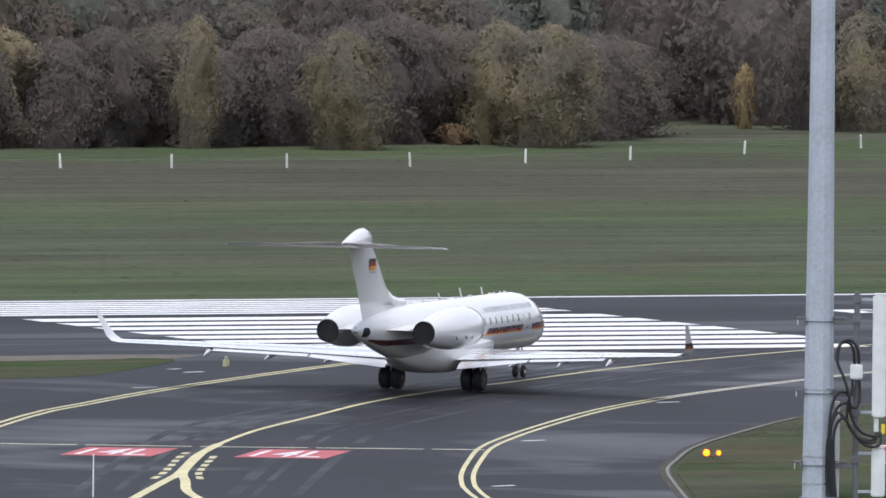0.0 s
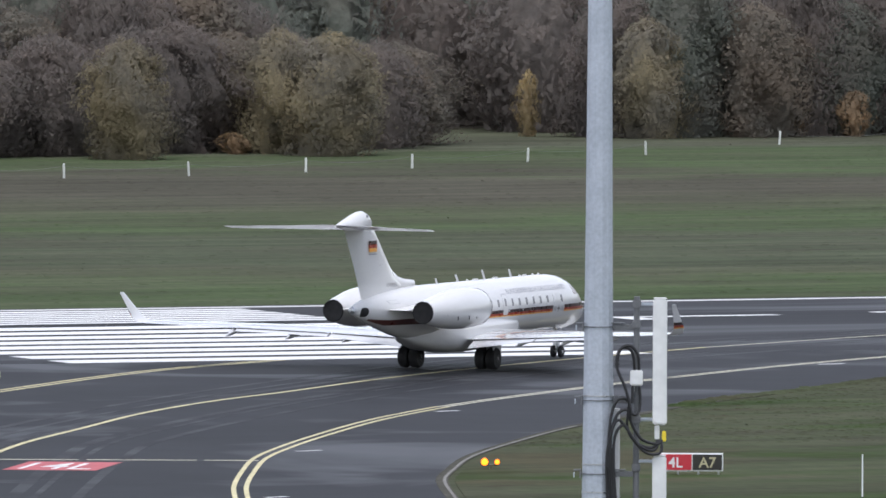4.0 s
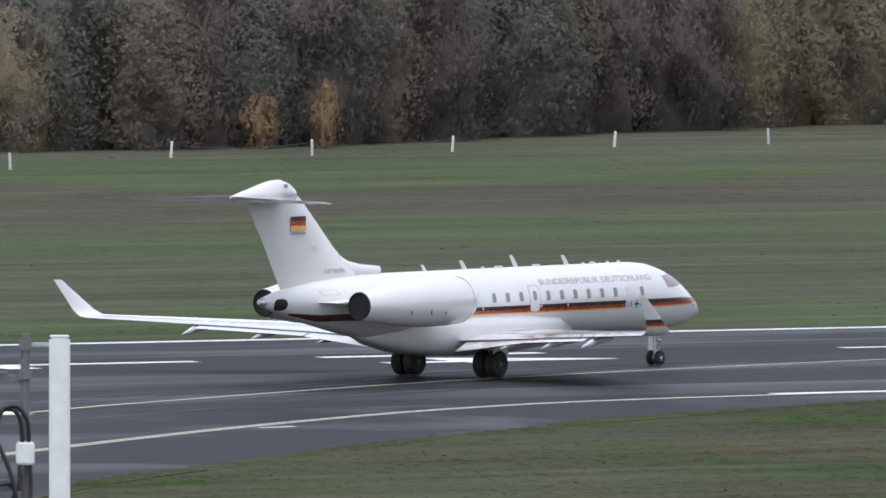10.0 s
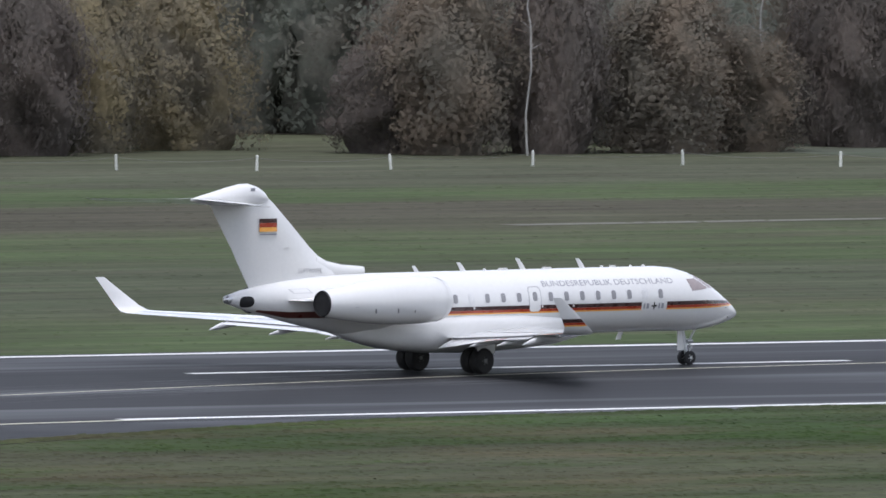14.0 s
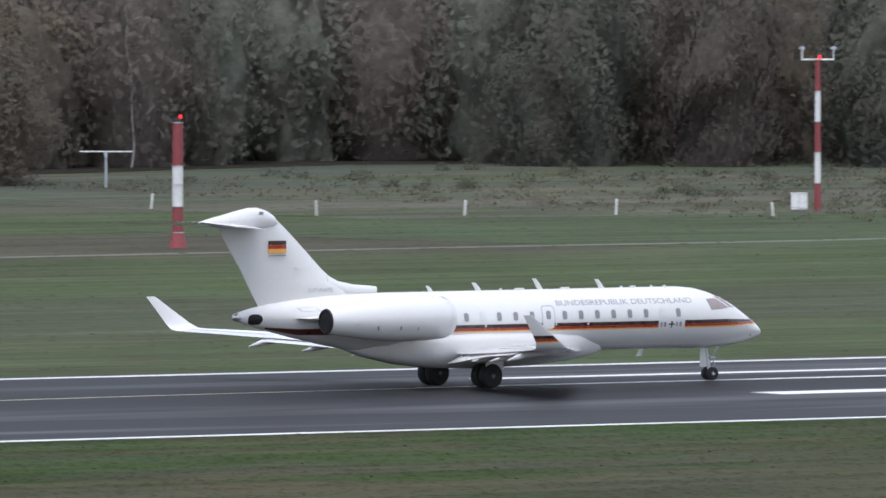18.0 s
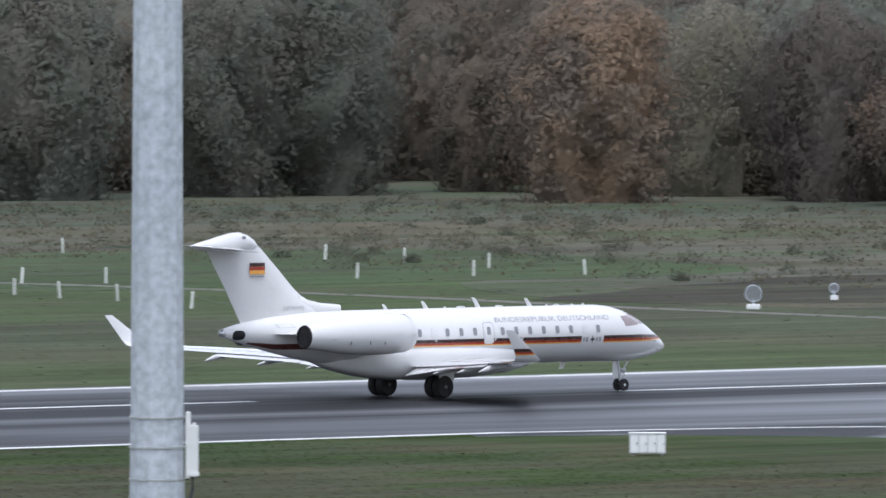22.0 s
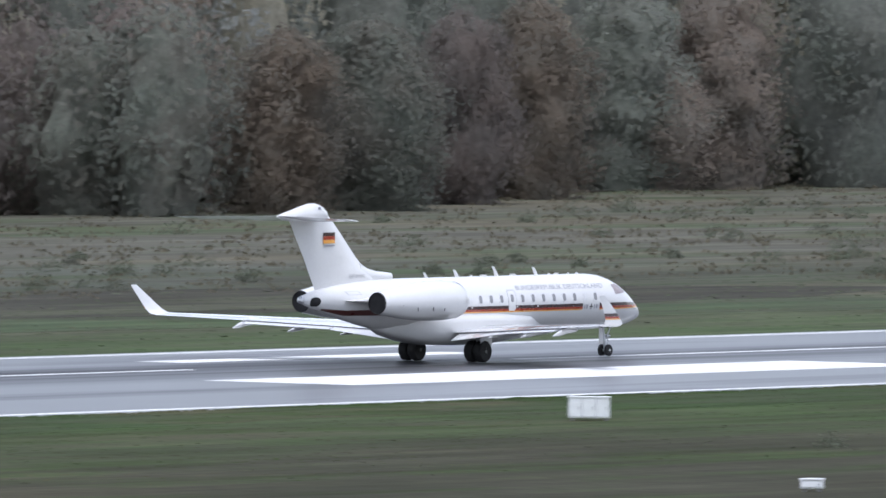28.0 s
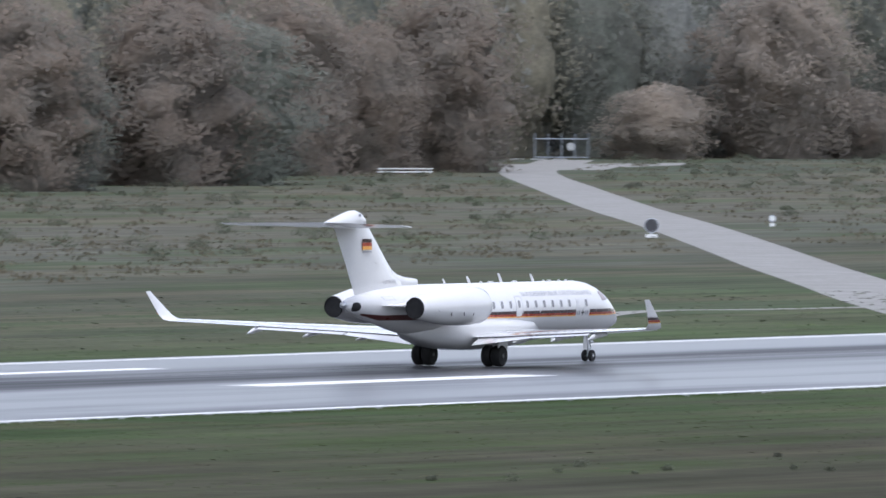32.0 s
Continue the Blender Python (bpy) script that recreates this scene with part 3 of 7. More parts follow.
for side in (-0.26, 0.26):
    shift = Vector((side * 0.8, -side * 0.6, 0))
    stripe("edge_line", [p + shift for p in spline([(140.4, 322.0), (146.7, 340.6), (149.7, 348.2), (152.6, 354.7), (156.3, 362.4), (160.9, 371.6), (164.9, 378.4), (170.6, 387.3), (178.9, 399.4), (186.5, 408.9)])], 0.20, 0.026, YELLOW_LINE, taxiway)
    stripe("edge_line", [p + shift * 0.75 for p in spline([(186.5, 408.9), (192.0, 414.8), (200.5, 423.2), (207.2, 429.5), (216.5, 437.7), (224.8, 444.2), (232.5, 449.4), (241.0, 453.2), (252.0, 455.0)])], 0.17, 0.026, CREAM_LINE, taxiway)
    stripe("edge_line", [p + shift for p in spline([(120.0, 343.0), (136.0, 374.0), (151.3, 400.2), (157.9, 409.5), (164.1, 417.8), (170.3, 425.5), (175.6, 431.6), (181.5, 438.3), (186.9, 443.9), (190.9, 447.5), (199.0, 453.6)])], 0.22, 0.026, YELLOW_LINE, taxiway)
lead_in = spline([(126.0, 330.0), (133.9, 344.6), (137.2, 350.7), (140.6, 357.0), (146.3, 368.7), (150.8, 377.0)], 1.0)
branch = spline([(132.6, 334.0), (135.6, 344.1), (138.6, 351.6), (140.4, 356.2), (143.1, 362.0), (147.2, 370.4)], 1.0)
stripe("guide_line", lead_in, 0.42, 0.030, YELLOW_LINE, taxiway)
stripe("guide_line", spline([(150.8, 377.0), (156.6, 386.7), (163.7, 397.0), (171.3, 408.0), (178.7, 417.0), (185.6, 424.0), (192.8, 431.8), (199.8, 438.7), (206.5, 444.6), (213.0, 450.0), (223.3, 458.0)]), 0.27, 0.030, YELLOW_LINE, taxiway)
stripe("guide_line", spline([(223.3, 458.0), (240.0, 468.4), (254.0, 475.0), (270.0, 480.6), (290.0, 485.8), (315.0, 489.3), (335.0, 490.3)]), 0.2, 0.030, CREAM_LINE, taxiway)
stripe("guide_line", branch, 0.42, 0.0305, YELLOW_LINE, taxiway)
for line, off in ((lead_in, -0.66), (branch, 0.66)):
    beside = []
    for a, b in zip(line, line[1:]):
        d = (b - a).normalized()
        if 352.5 < a.y < 371.5:
            beside.append(a + Vector((d.y, -d.x, 0)) * off)
    stripe("guide_dash", beside, 0.3, 0.026, YELLOW_LINE, taxiway, dash=(1.8, 1.3))
# scuffs of turning wheels
turn_line = spline([(135.0, 342.6), (151.0, 374.2), (161.4, 392.0), (181.0, 417.5), (203.0, 441.0), (222.0, 456.8), (254.0, 475.0), (290.0, 485.8)])
for off, wide in ((-4.6, 0.5), (-3.1, 0.35), (-1.9, 0.6), (1.7, 0.6), (2.6, 0.3), (4.3, 0.45)):
    line = []
    for a, b in zip(turn_line, turn_line[1:]):
        d = (b - a).normalized()
        line.append(a + Vector((d.y, -d.x, 0)) * off)
    stripe("tyre_scuff", line, wide, 0.0225, TYRE_SCUFF, taxiway)
stripe("holding_line", [(124.0, 391.0), (142.7, 379.0), (149.5, 375.3), (156.9, 371.9), (160.3, 370.3)], 0.30, 0.026, CREAM_LINE, taxiway, dash=(4.6, 0.35))
for x, y in ((144.3, 372.5), (150.9, 369.2)):
    u, v = Vector((0.86, -0.5, 0)), Vector((0.55, 0.84, 0))
    c = Vector((x, y, 0))
    flat("marking_panel", [tuple((c + u * a + v * b)[:2]) for a, b in ((-1.95, -3.2), (1.95, -3.2), (1.95, 3.2), (-1.95, 3.2))], 0.026, RED_LINE, parent=taxiway, thick=0.006)
    me, w = letters("14L", 4.0, WHITE_LINE, depth=0.002, bold=0.02)
    for p in me.vertices:
        q = c + u * ((p.co.x / w - 0.5) * 3.0) + v * (p.co.z - 2.0) * 1.15
        p.co = (q.x, q.y, 0.029 + p.co.y)
    part("painted_designation", me, WHITE_LINE, taxiway)
# short white dashes beside the yellow lines
for x, y, dx in ((166.4, 422.8, 0.9), (174.5, 438.7, 0.5), (174.3, 435.8, 0.8), (165.4, 376.6, 0.9), (185.0, 405.2, 0.9), (150.0, 345.3, 0.8), (161.0, 441.0, 0.6), (164.5, 446.0, 0.5), (221.5, 440.2, 1.1)):
    stripe("paint_dash", [(x - dx * 0.7, y - 0.2), (x + dx * 0.7, y + 0.2)], 0.3, 0.026, WHITE_LINE, taxiway)
# grass left of the taxiway
island_far = flat("grass_island", [(p.x, p.y) for p in spline([(60, 424), (140, 428.5), (160, 431.4), (166.7, 432.6), (170.9, 437.0), (176.0, 443.6), (178.2, 447.6), (176.5, 449.0), (171.3, 447.6),
                  (140, 447), (60, 444)])], 0.03, GRASS_LUSH, "grass strip beside the runway head", "grass")
gravel_far = flat("gravel_shoulder", [(60, 441), (140, 444.5), (171, 445.5), (177, 447), (181.5, 451.2), (176, 452.6), (140, 450.5), (60, 448)], 0.024, GRAVEL, "worn gravel shoulder beside the taxiway", "gravel")
# worn shoulder round the near grass
shoulder = flat("taxiway_shoulder", [(p.x, p.y) for p in taxi_edge] + [(p.x + 0.42, p.y - 0.33) for p in reversed(taxi_edge)], 0.026, WORN_EDGE,
                "narrow brown worn shoulder round the grass", "kerb")
stripe("kerb_line", [p + Vector((0.30, -0.23, 0)) for p in taxi_edge if p.x < 186], 0.13, 0.036, KERB_STONE, shoulder)
# near grass of a fresher green
near_grass = flat("near_verge", [(p.x + 0.65, p.y - 0.5) for p in taxi_edge] + [(391.5, 453.2), (400.0, 449.2), (405.4, 442.0), (406.2, 432.0), (405.0, 421.0), (402.5, 408.0), (398.8, 389.0), (385, 365), (330, 295), (290, 240), (160, 235)], 0.03, GRASS_LUSH,
                  "green and brown grass verge before the runway", "grass")
for x0, x1 in ((276, 392), (517, 2400)):
    flat("verge_strip", [(p.x, p.y) for p in spline([(x0, 453.0), (x1, 453.0)], 400)] + [(p.x, p.y + 1.2 * math.sin(p.x * 0.11) + 0.8 * math.sin(p.x * 0.37)) for p in spline([(x1, 442.0), (x0, 442.0)], 4)], 0.034, GRASS_LUSH,
         "strip of lush green grass beside the runway", "grass")

# second taxiway, leaving the runway at an angle
verge_west = spline([(391.5, 453.2), (400.0, 449.2), (405.4, 442.0), (406.2, 432.0), (405.0, 421.0), (402.5, 408.0), (398.8, 389.0), (385, 365), (330, 295)])
verge_east = spline([(400, 290), (432, 349), (458.0, 394.5), (467.5, 410.0), (473.4, 419.4), (477.1, 425.1), (481.7, 432.0), (488.7, 440.8), (494.0, 446.2), (500.5, 450.8), (508.0, 453.0), (517.0, 453.1)])
exit_taxi = flat("exit_taxiway", [(p.x, p.y) for p in verge_west] + [(p.x, p.y) for p in verge_east], 0.017, ASPHALT_EXIT,
                 "damp asphalt exit taxiway with pale streaks", "taxiway")
stripe("edge_line", spline([(514.0, 455.9), (504.2, 456.4), (497.4, 456.3), (493.8, 454.8), (489.5, 451.8), (485.9, 448.1), (482.3, 443.7), (476.5, 434.8), (469.4, 424.8), (462.6, 415.2), (457.0, 406.8), (453.2, 401.2), (425.0, 353.0)], 1.0), 0.6, 0.030, CREAM_LINE, exit_taxi)
stripe("guide_line", spline([(516.0, 488.9), (505.1, 485.6), (500.4, 483.2), (495.0, 479.5), (490.1, 475.5), (484.3, 470.3), (478.7, 464.3), (475.2, 459.6), (471.3, 453.5), (467.6, 447.4), (462.6, 439.0), (457.5, 431.1), (450.3, 420.4), (445.4, 412.4), (438.5, 401.0), (431.0, 389.4), (420.0, 372.0)], 1.0), 0.34, 0.0302, CREAM_LINE, exit_taxi)
stripe("guide_line", spline([(461.4, 452.0), (459.9, 446.1), (459.3, 440.7), (457.3, 433.9), (454.0, 426.0)], 1.0), 0.2, 0.0304, CREAM_LINE, exit_taxi)
stripe("guide_line", spline([(458.0, 442.0), (443.7, 418.9), (432.1, 401.3), (415.0, 375.0)]), 0.18, 0.0306, CREAM_LINE, exit_taxi)
stripe("edge_line", spline([(396.0, 455.3), (409.0, 452.4), (415.4, 448.4), (417.0, 440.0), (417.7, 431.0), (416.2, 422.0), (413.8, 411.0), (411.0, 402.0), (407.0, 388.0), (398.0, 370.0)], 1.0), 0.6, 0.0308, WHITE_LINE, exit_taxi)
mid_grass = flat("middle_verge", [(p.x, p.y) for p in verge_east] +
                 [(2400, 453.1), (2400, 292)], 0.03, VERGE, "green and brown grass verge along the runway", "grass")

# tracks and heath on the far side
service_road = thing("service_road", None, None, "narrow pale gravel service road across the airfield", "road", kind="structure")
stripe("road_bed", spline([(384, 655), (410, 657), (448, 660), (476, 660.5), (511, 665.5), (524, 660), (527, 636), (526, 610), (523, 590), (520.5, 548), (517, 527), (514, 512)]), 2.2, 0.02, TRACK, service_road)
access_road = thing("access_road", None, None, "pale concrete access road leading from the forest gate", "road", kind="structure")
access_line = spline([(1834, 1032), (1775, 1001), (1722, 974), (1692, 957.6), (1639, 926.5), (1556, 876.4), (1407, 786.3), (1310, 726.6), (1213, 667.8), (1134, 620.2), (1068, 579.9), (1028, 555.7), (990, 532)])
stripe("road_bed", access_line, 7.0, 0.02, CONCRETE, access_road)
flat("apron", [(1712, 972), (1768, 1006), (1815, 1004), (1790, 990), (1752, 979), (1722, 964)], 0.026, CONCRETE, parent=access_road)
stripe("road_bed", spline([(960, 540), (985, 549), (1006, 545), (1120, 540), (1400, 545)]), 2.0, 0.021, CONCRETE, access_road)
heath = flat("heath", [(p.x, p.y) for p in spline([(480, 700), (520, 690), (575, 690), (580, 655), (548, 634), (531, 600), (545, 562), (640, 540), (800, 535), (1000, 545), (1300, 600), (1900, 800),
             (2100, 1100), (1800, 1130), (1400, 1000), (1000, 900), (700, 900), (560, 850), (480, 790)], 12)], 0.012, EARTH, "brown heath with tufts before the forest", "heath")
dark_rim = [(530, 594), (545, 588), (556, 584), (576, 569), (597, 564), (618, 561), (650, 559), (690, 555), (730, 552), (770, 556), (790, 566), (770, 582), (735, 594), (700, 608), (670, 621), (645, 634), (600, 632), (576, 632), (545, 616), (528, 604)]
flat("dark_soil", [(p.x, p.y + 0.9 * math.sin(p.x * 0.31)) for p in spline(dark_rim, 2.0)], 0.019, SOIL,
     "dark bare brown soil on the heath", "soil")
flat("meadow", [(p.x, p.y) for p in spline([(452, 700), (462, 655), (490, 634), (540, 637), (574, 640), (588, 654), (596, 678), (594, 702), (540, 708), (480, 712)], 6)], 0.0145, MEADOW,
     "fresh green grass inside the fence", "grass")
# ---- the business jet ----
# x forward from the main axle, y to its left, z up from the ground
STATIONS = ((15.78, 2.06, 0.03, 0.03), (15.66, 2.08, 0.17, 0.16), (15.4, 2.13, 0.34, 0.32), (15.0, 2.21, 0.54, 0.51), (14.5, 2.31, 0.74, 0.73), (14.0, 2.42, 0.91, 0.92), (13.4, 2.53, 1.08, 1.10),
            (12.7, 2.645, 1.215, 1.24), (12.0, 2.73, 1.30, 1.32), (11.2, 2.775, 1.34, 1.345), (10.0, 2.78, 1.345, 1.345), (4.0, 2.78, 1.345, 1.345), (-3.0, 2.78, 1.345, 1.345),
            (-4.5, 2.81, 1.31, 1.315), (-6.0, 2.89, 1.19, 1.22), (-7.5, 3.00, 0.98, 1.05), (-9.0, 3.10, 0.72, 0.82), (-10.3, 3.16, 0.47, 0.56), (-11.2, 3.19, 0.30, 0.36), (-11.75, 3.20, 0.17, 0.20))


def section(x):
    """Middle height, half width and half height of the fuselage at x."""
    for a, b in zip(STATIONS, STATIONS[1:]):
        if a[0] >= x >= b[0]:
            s = (a[0] - x) / (a[0] - b[0])
            return [a[i] + (b[i] - a[i]) * s for i in (1, 2, 3)]
    return list(STATIONS[-1][1:])


def skin(x, z, side, off=0.0):
    """A point on the fuselage skin at x and height z; side: 1 left, -1 right."""
    zc, w, h = section(x)
    s = max(-0.999, min(0.999, (z - zc) / h))
    c = math.sqrt(1 - s * s)
    nrm = Vector((0, side * c / w, s / h)).normalized()
    return Vector((x, side * w * c, zc + h * s)) + nrm * off


def skin_patch(pts, off, thick, steps=1):
    """A thin shell that follows the skin; pts: its outline as (x, z, side)."""
    outline = []
    for (x0, z0, side), (x1, z1, _) in zip(pts, pts[1:] + pts[:1]):
        k = max(1, int(math.hypot(x1 - x0, z1 - z0) / 0.12))
        outline += [(x0 + (x1 - x0) * i / k, z0 + (z1 - z0) * i / k) for i in range(k)]
    side = pts[0][2]
    cx, cz = sum(p[0] for p in outline) / len(outline), sum(p[1] for p in outline) / len(outline)
    bm = bmesh.new()
    n = len(outline)
    rings = [[bm.verts.new(skin(x, z, side, off - 0.01)) for x, z in outline]]
    for f in (1.0, 0.75, 0.5, 0.25):
        rings.append([bm.verts.new(skin(cx + (x - cx) * f, cz + (z - cz) * f, side, off + thick)) for x, z in outline])
    for p, q in zip(rings, rings[1:]):
        for i in range(n):
            bm.faces.new((p[i], p[(i + 1) % n], q[(i + 1) % n], q[i]))
    mid = bm.verts.new(skin(cx, cz, side, off + thick))
    for i in range(n):
        bm.faces.new((rings[-1][i], rings[-1][(i + 1) % n], mid))
    return bm


def band(x0, x1, z0, z1, side, off=0.004, step=0.35, z0b=None, z1b=None):
    """A painted band along the skin from x0 to x1."""
    n = max(1, int(abs(x1 - x0) / step))
    bm = bmesh.new()
    rows = []
    for i in range(n + 1):
        s = i / n
        x = x0 + (x1 - x0) * s
        a, b = z0 + ((z0b if z0b is not None else z0) - z0) * s, z1 + ((z1b if z1b is not None else z1) - z1) * s
        rows.append([bm.verts.new(skin(x, a + (b - a) * j / 3, side, off)) for j in range(4)])
    for p, q in zip(rows, rows[1:]):
        for j in range(3):
            bm.faces.new((p[j], p[j + 1], q[j + 1], q[j]))
    return bm


def rounded(cx, cz, w, h, r, side, n=4):
    out = []
    for sx, sz, a0 in ((1, 1, 0), (-1, 1, 90), (-1, -1, 180), (1, -1, 270)):
        for i in range(n + 1):
            a = radians(a0 + 90 * i / n)
            out.append((cx + sx * (w / 2 - r) + r * math.cos(a), cz + sz * (h / 2 - r) + r * math.sin(a), side))
    return out


def airfoil(n=9, thick=0.11):
    up = [(i / n, thick * (1.6 * math.sqrt(max(i / n, 1e-4)) - 0.9 * (i / n) - 0.7 * (i / n) ** 2)) for i in range(n + 1)]
    return [(s, z) for s, z in up[::-1]] + [(s, -0.62 * z) for s, z in up[1:]]


def surface(spans, thick=0.11, lean=None):
    """A wing-like body; spans: (y, x of the leading edge, chord, z) from root to tip."""
    prof = airfoil(thick=thick)
    rings = []
    for y, xle, ch, z in spans:
        rings.append([(xle - s * ch, y, z + t * ch) for s, t in prof])
    return loft(rings)


def build_jet():
    jet = tagged(new("business_jet"), "white long-range business jet with a black, red and gold cheatline", "aircraft")
    rings = []
    dense = []
    for a, b in zip(STATIONS, STATIONS[1:]):
        k = max(1, int((a[0] - b[0]) / 0.8))
        dense += [a[0] + (b[0] - a[0]) * i / k for i in range(k)]
    for x in dense + [STATIONS[-1][0]]:
        zc, w, h = section(x)
        rings.append([(x, w * math.cos(t), zc + h * math.sin(t)) for t in (2 * math.pi * j / 48 for j in range(48))])
    fuselage = part("fuselage", loft(rings), AIRCRAFT_WHITE, jet, "glossy white tube fuselage", smooth=True)

    # belly fairing
    prof = ((7.6, 0.02, 1.50), (6.6, 0.80, 1.27), (5.2, 1.22, 1.02), (3.0, 1.40, 0.84), (0.0, 1.44, 0.78), (-2.0, 1.38, 0.84), (-3.6, 1.18, 1.02), (-5.2, 0.76, 1.36), (-6.6, 0.02, 1.80))
    rings = []
    for x, w, zb in prof:
        ring = []
        for j in range(40):
            c, v = math.cos(2 * math.pi * j / 40), math.sin(2 * math.pi * j / 40)
            ring.append((x, w * math.copysign(abs(c) ** 0.6, c), 1.95 + (1.95 - zb) * math.copysign(abs(v) ** 0.85, v) * (0.5 if v > 0 else 1.0)))
        rings.append(ring)
    part("belly_fairing", loft(rings), AIRCRAFT_WHITE, jet, smooth=True)

    # cheatline on both sides, broken by the white panel of the serial
    for side in (-1, 1):
        for nm, z0, z1, m, t0, t1 in (("black_stripe", 2.545, 2.70, BLACK_STRIPE, 2.52, 2.62), ("red_stripe", 2.435, 2.542, RED_STRIPE, 2.46, 2.518), ("gold_stripe", 2.375, 2.432, GOLD_STRIPE, 2.425, 2.458)):
            part(nm, band(9.35, -4.0, z0, z1, side), m, fuselage)
            part(nm, band(10.75, 13.22, z0, z1, side, off=0.010, step=0.12), m, fuselage)
            part(nm, band(13.2, 15.2, z0, z1, side, off=0.012, step=0.1, z0b=t0, z1b=t1), m, fuselage)
        part("tail_band", band(-4.0, -9.0, 2.375, 2.70, side, z0b=2.40, z1b=2.66), MAROON, fuselage)
        part("tail_band", band(-9.0, -10.5, 2.40, 2.66, side, z0b=2.69, z1b=2.76), MAROON, fuselage)
        for x in (0.2, 3.9, 5.6):
            part("stripe_marker", skin_patch(rounded(x, 2.64, 0.09, 0.09, 0.03, side), 0.004, 0.006), AIRCRAFT_WHITE, fuselage)
        # serial panel: cross between two plain bars
        for x0, x1 in ((9.46, 9.82), (10.28, 10.64)):
            part("serial_bar", band(x0, x0 + 0.09, 2.43, 2.64, side), LETTER_GREY, fuselage)
            part("serial_bar", band(x0 + 0.17, x0 + 0.30, 2.43, 2.64, side), LETTER_GREY, fuselage)
        part("cross", band(9.90, 10.20, 2.50, 2.57, side, 0.005), INK, fuselage)
        part("cross", band(10.015, 10.085, 2.385, 2.685, side, 0.006), INK, fuselage)
        # cabin windows
        for i in range(14):
            x = -0.80 + i * 0.862
            if i == 5:
                continue
            w = part("cabin_window", skin_patch(rounded(x, 3.03, 0.33, 0.47, 0.12, side), 0.0, 0.006), WINDOW_RIM, fuselage)
            part("pane", skin_patch(rounded(x, 3.03, 0.24, 0.37, 0.09, side), 0.006, 0.004), GLASS_DARK if i not in (1, 12) else WINDOW_RIM, w)
        hatch = part("emergency_exit", skin_patch(rounded(3.51, 2.93, 0.70, 1.08, 0.17, side), 0.0, 0.003), PANEL_LINE, fuselage, "overwing exit hatch")
        part("hatch_panel", skin_patch(rounded(3.51, 2.93, 0.60, 0.98, 0.14, side), 0.003, 0.004), AIRCRAFT_WHITE, hatch)
        part("pane", skin_patch(rounded(3.51, 3.05, 0.24, 0.37, 0.09, side), 0.008, 0.004), GLASS_DARK, hatch)
        # cockpit windows
        part("cockpit_window", skin_patch([(12.27, 3.11, side), (12.12, 3.58, side), (12.70, 3.60, side), (13.08, 3.42, side), (13.42, 3.18, side), (12.9, 3.13, side)], 0.0, 0.008), COCKPIT_GLASS, fuselage)
        part("windshield", skin_patch([(13.52, 3.19, side), (13.17, 3.44, side), (12.80, 3.63, side), (12.95, 3.73, side), (13.4, 3.50, side), (13.9, 3.17, side)], 0.0, 0.008), COCKPIT_GLASS, fuselage)
        part("pitot_probe", rod(rod(bmesh.new(), skin(14.5, 2.35, side, -0.02), skin(14.5, 2.35, side, 0.1), 0.02, n=6), skin(14.46, 2.35, side, 0.1), skin(14.75, 2.35, side, 0.1), 0.016, n=6), STEEL, fuselage)
        part("static_port", skin_patch(rounded(14.85, 1.95, 0.09, 0.06, 0.02, side), 0, 0.004), INK, fuselage)
        # lettering wrapped on the skin
        for text, hgt, x0, x1, z0 in (("BUNDESREPUBLIK", 0.27, 4.05, 7.87, 3.44), ("DEUTSCHLAND", 0.27, 8.03, 11.25, 3.44)) if side < 0 else (("BUNDESREPUBLIK", 0.27, 7.43, 11.25, 3.44), ("DEUTSCHLAND", 0.27, 4.05, 7.27, 3.44)):
            me, w = letters(text, hgt, LETTER_GREY, depth=0.0, bold=0.0015)
            for p in me.vertices:
                x = x0 + (p.co.x / w) * (x1 - x0) if side < 0 else x1 - (p.co.x / w) * (x1 - x0)
                zc, ww, hh = section(x)
                ang = math.asin((z0 - zc) / hh) + p.co.z / hh
                p.co = Vector((x, side * (ww + 0.006) * math.cos(ang), zc + (hh + 0.006) * math.sin(ang)))
            part("lettering", me, LETTER_GREY, fuselage, "grey country lettering")
        # registration plates and marks near the tail
        part("access_panel", skin_patch([(-8.0, 3.42, side), (-8.9, 3.40, side), (-9.1, 3.58, side), (-8.2, 3.60, side)], 0.0, 0.003), PANEL_LINE, fuselage)
        part("access_panel", skin_patch([(-8.06, 3.435, side), (-8.86, 3.415, side), (-9.02, 3.565, side), (-8.22, 3.585, side)], 0.003, 0.003), AIRCRAFT_WHITE, fuselage)

    # tail cone outlet
    part("apu_outlet", skin_patch(rounded(-11.05, 3.10, 0.66, 0.44, 0.21, -1), 0.0, 0.008), DARK_METAL, fuselage, "dark oval outlet")
    part("tail_cone_ring", loft([[(x, r * math.cos(t), 3.2 + r * 1.12 * math.sin(t)) for t in (2 * math.pi * j / 24 for j in range(24))] for x, r in ((-11.70, 0.185), (-11.95, 0.13), (-12.02, 0.05))]), STEEL, fuselage, "bare metal tail cone tip", smooth=True)

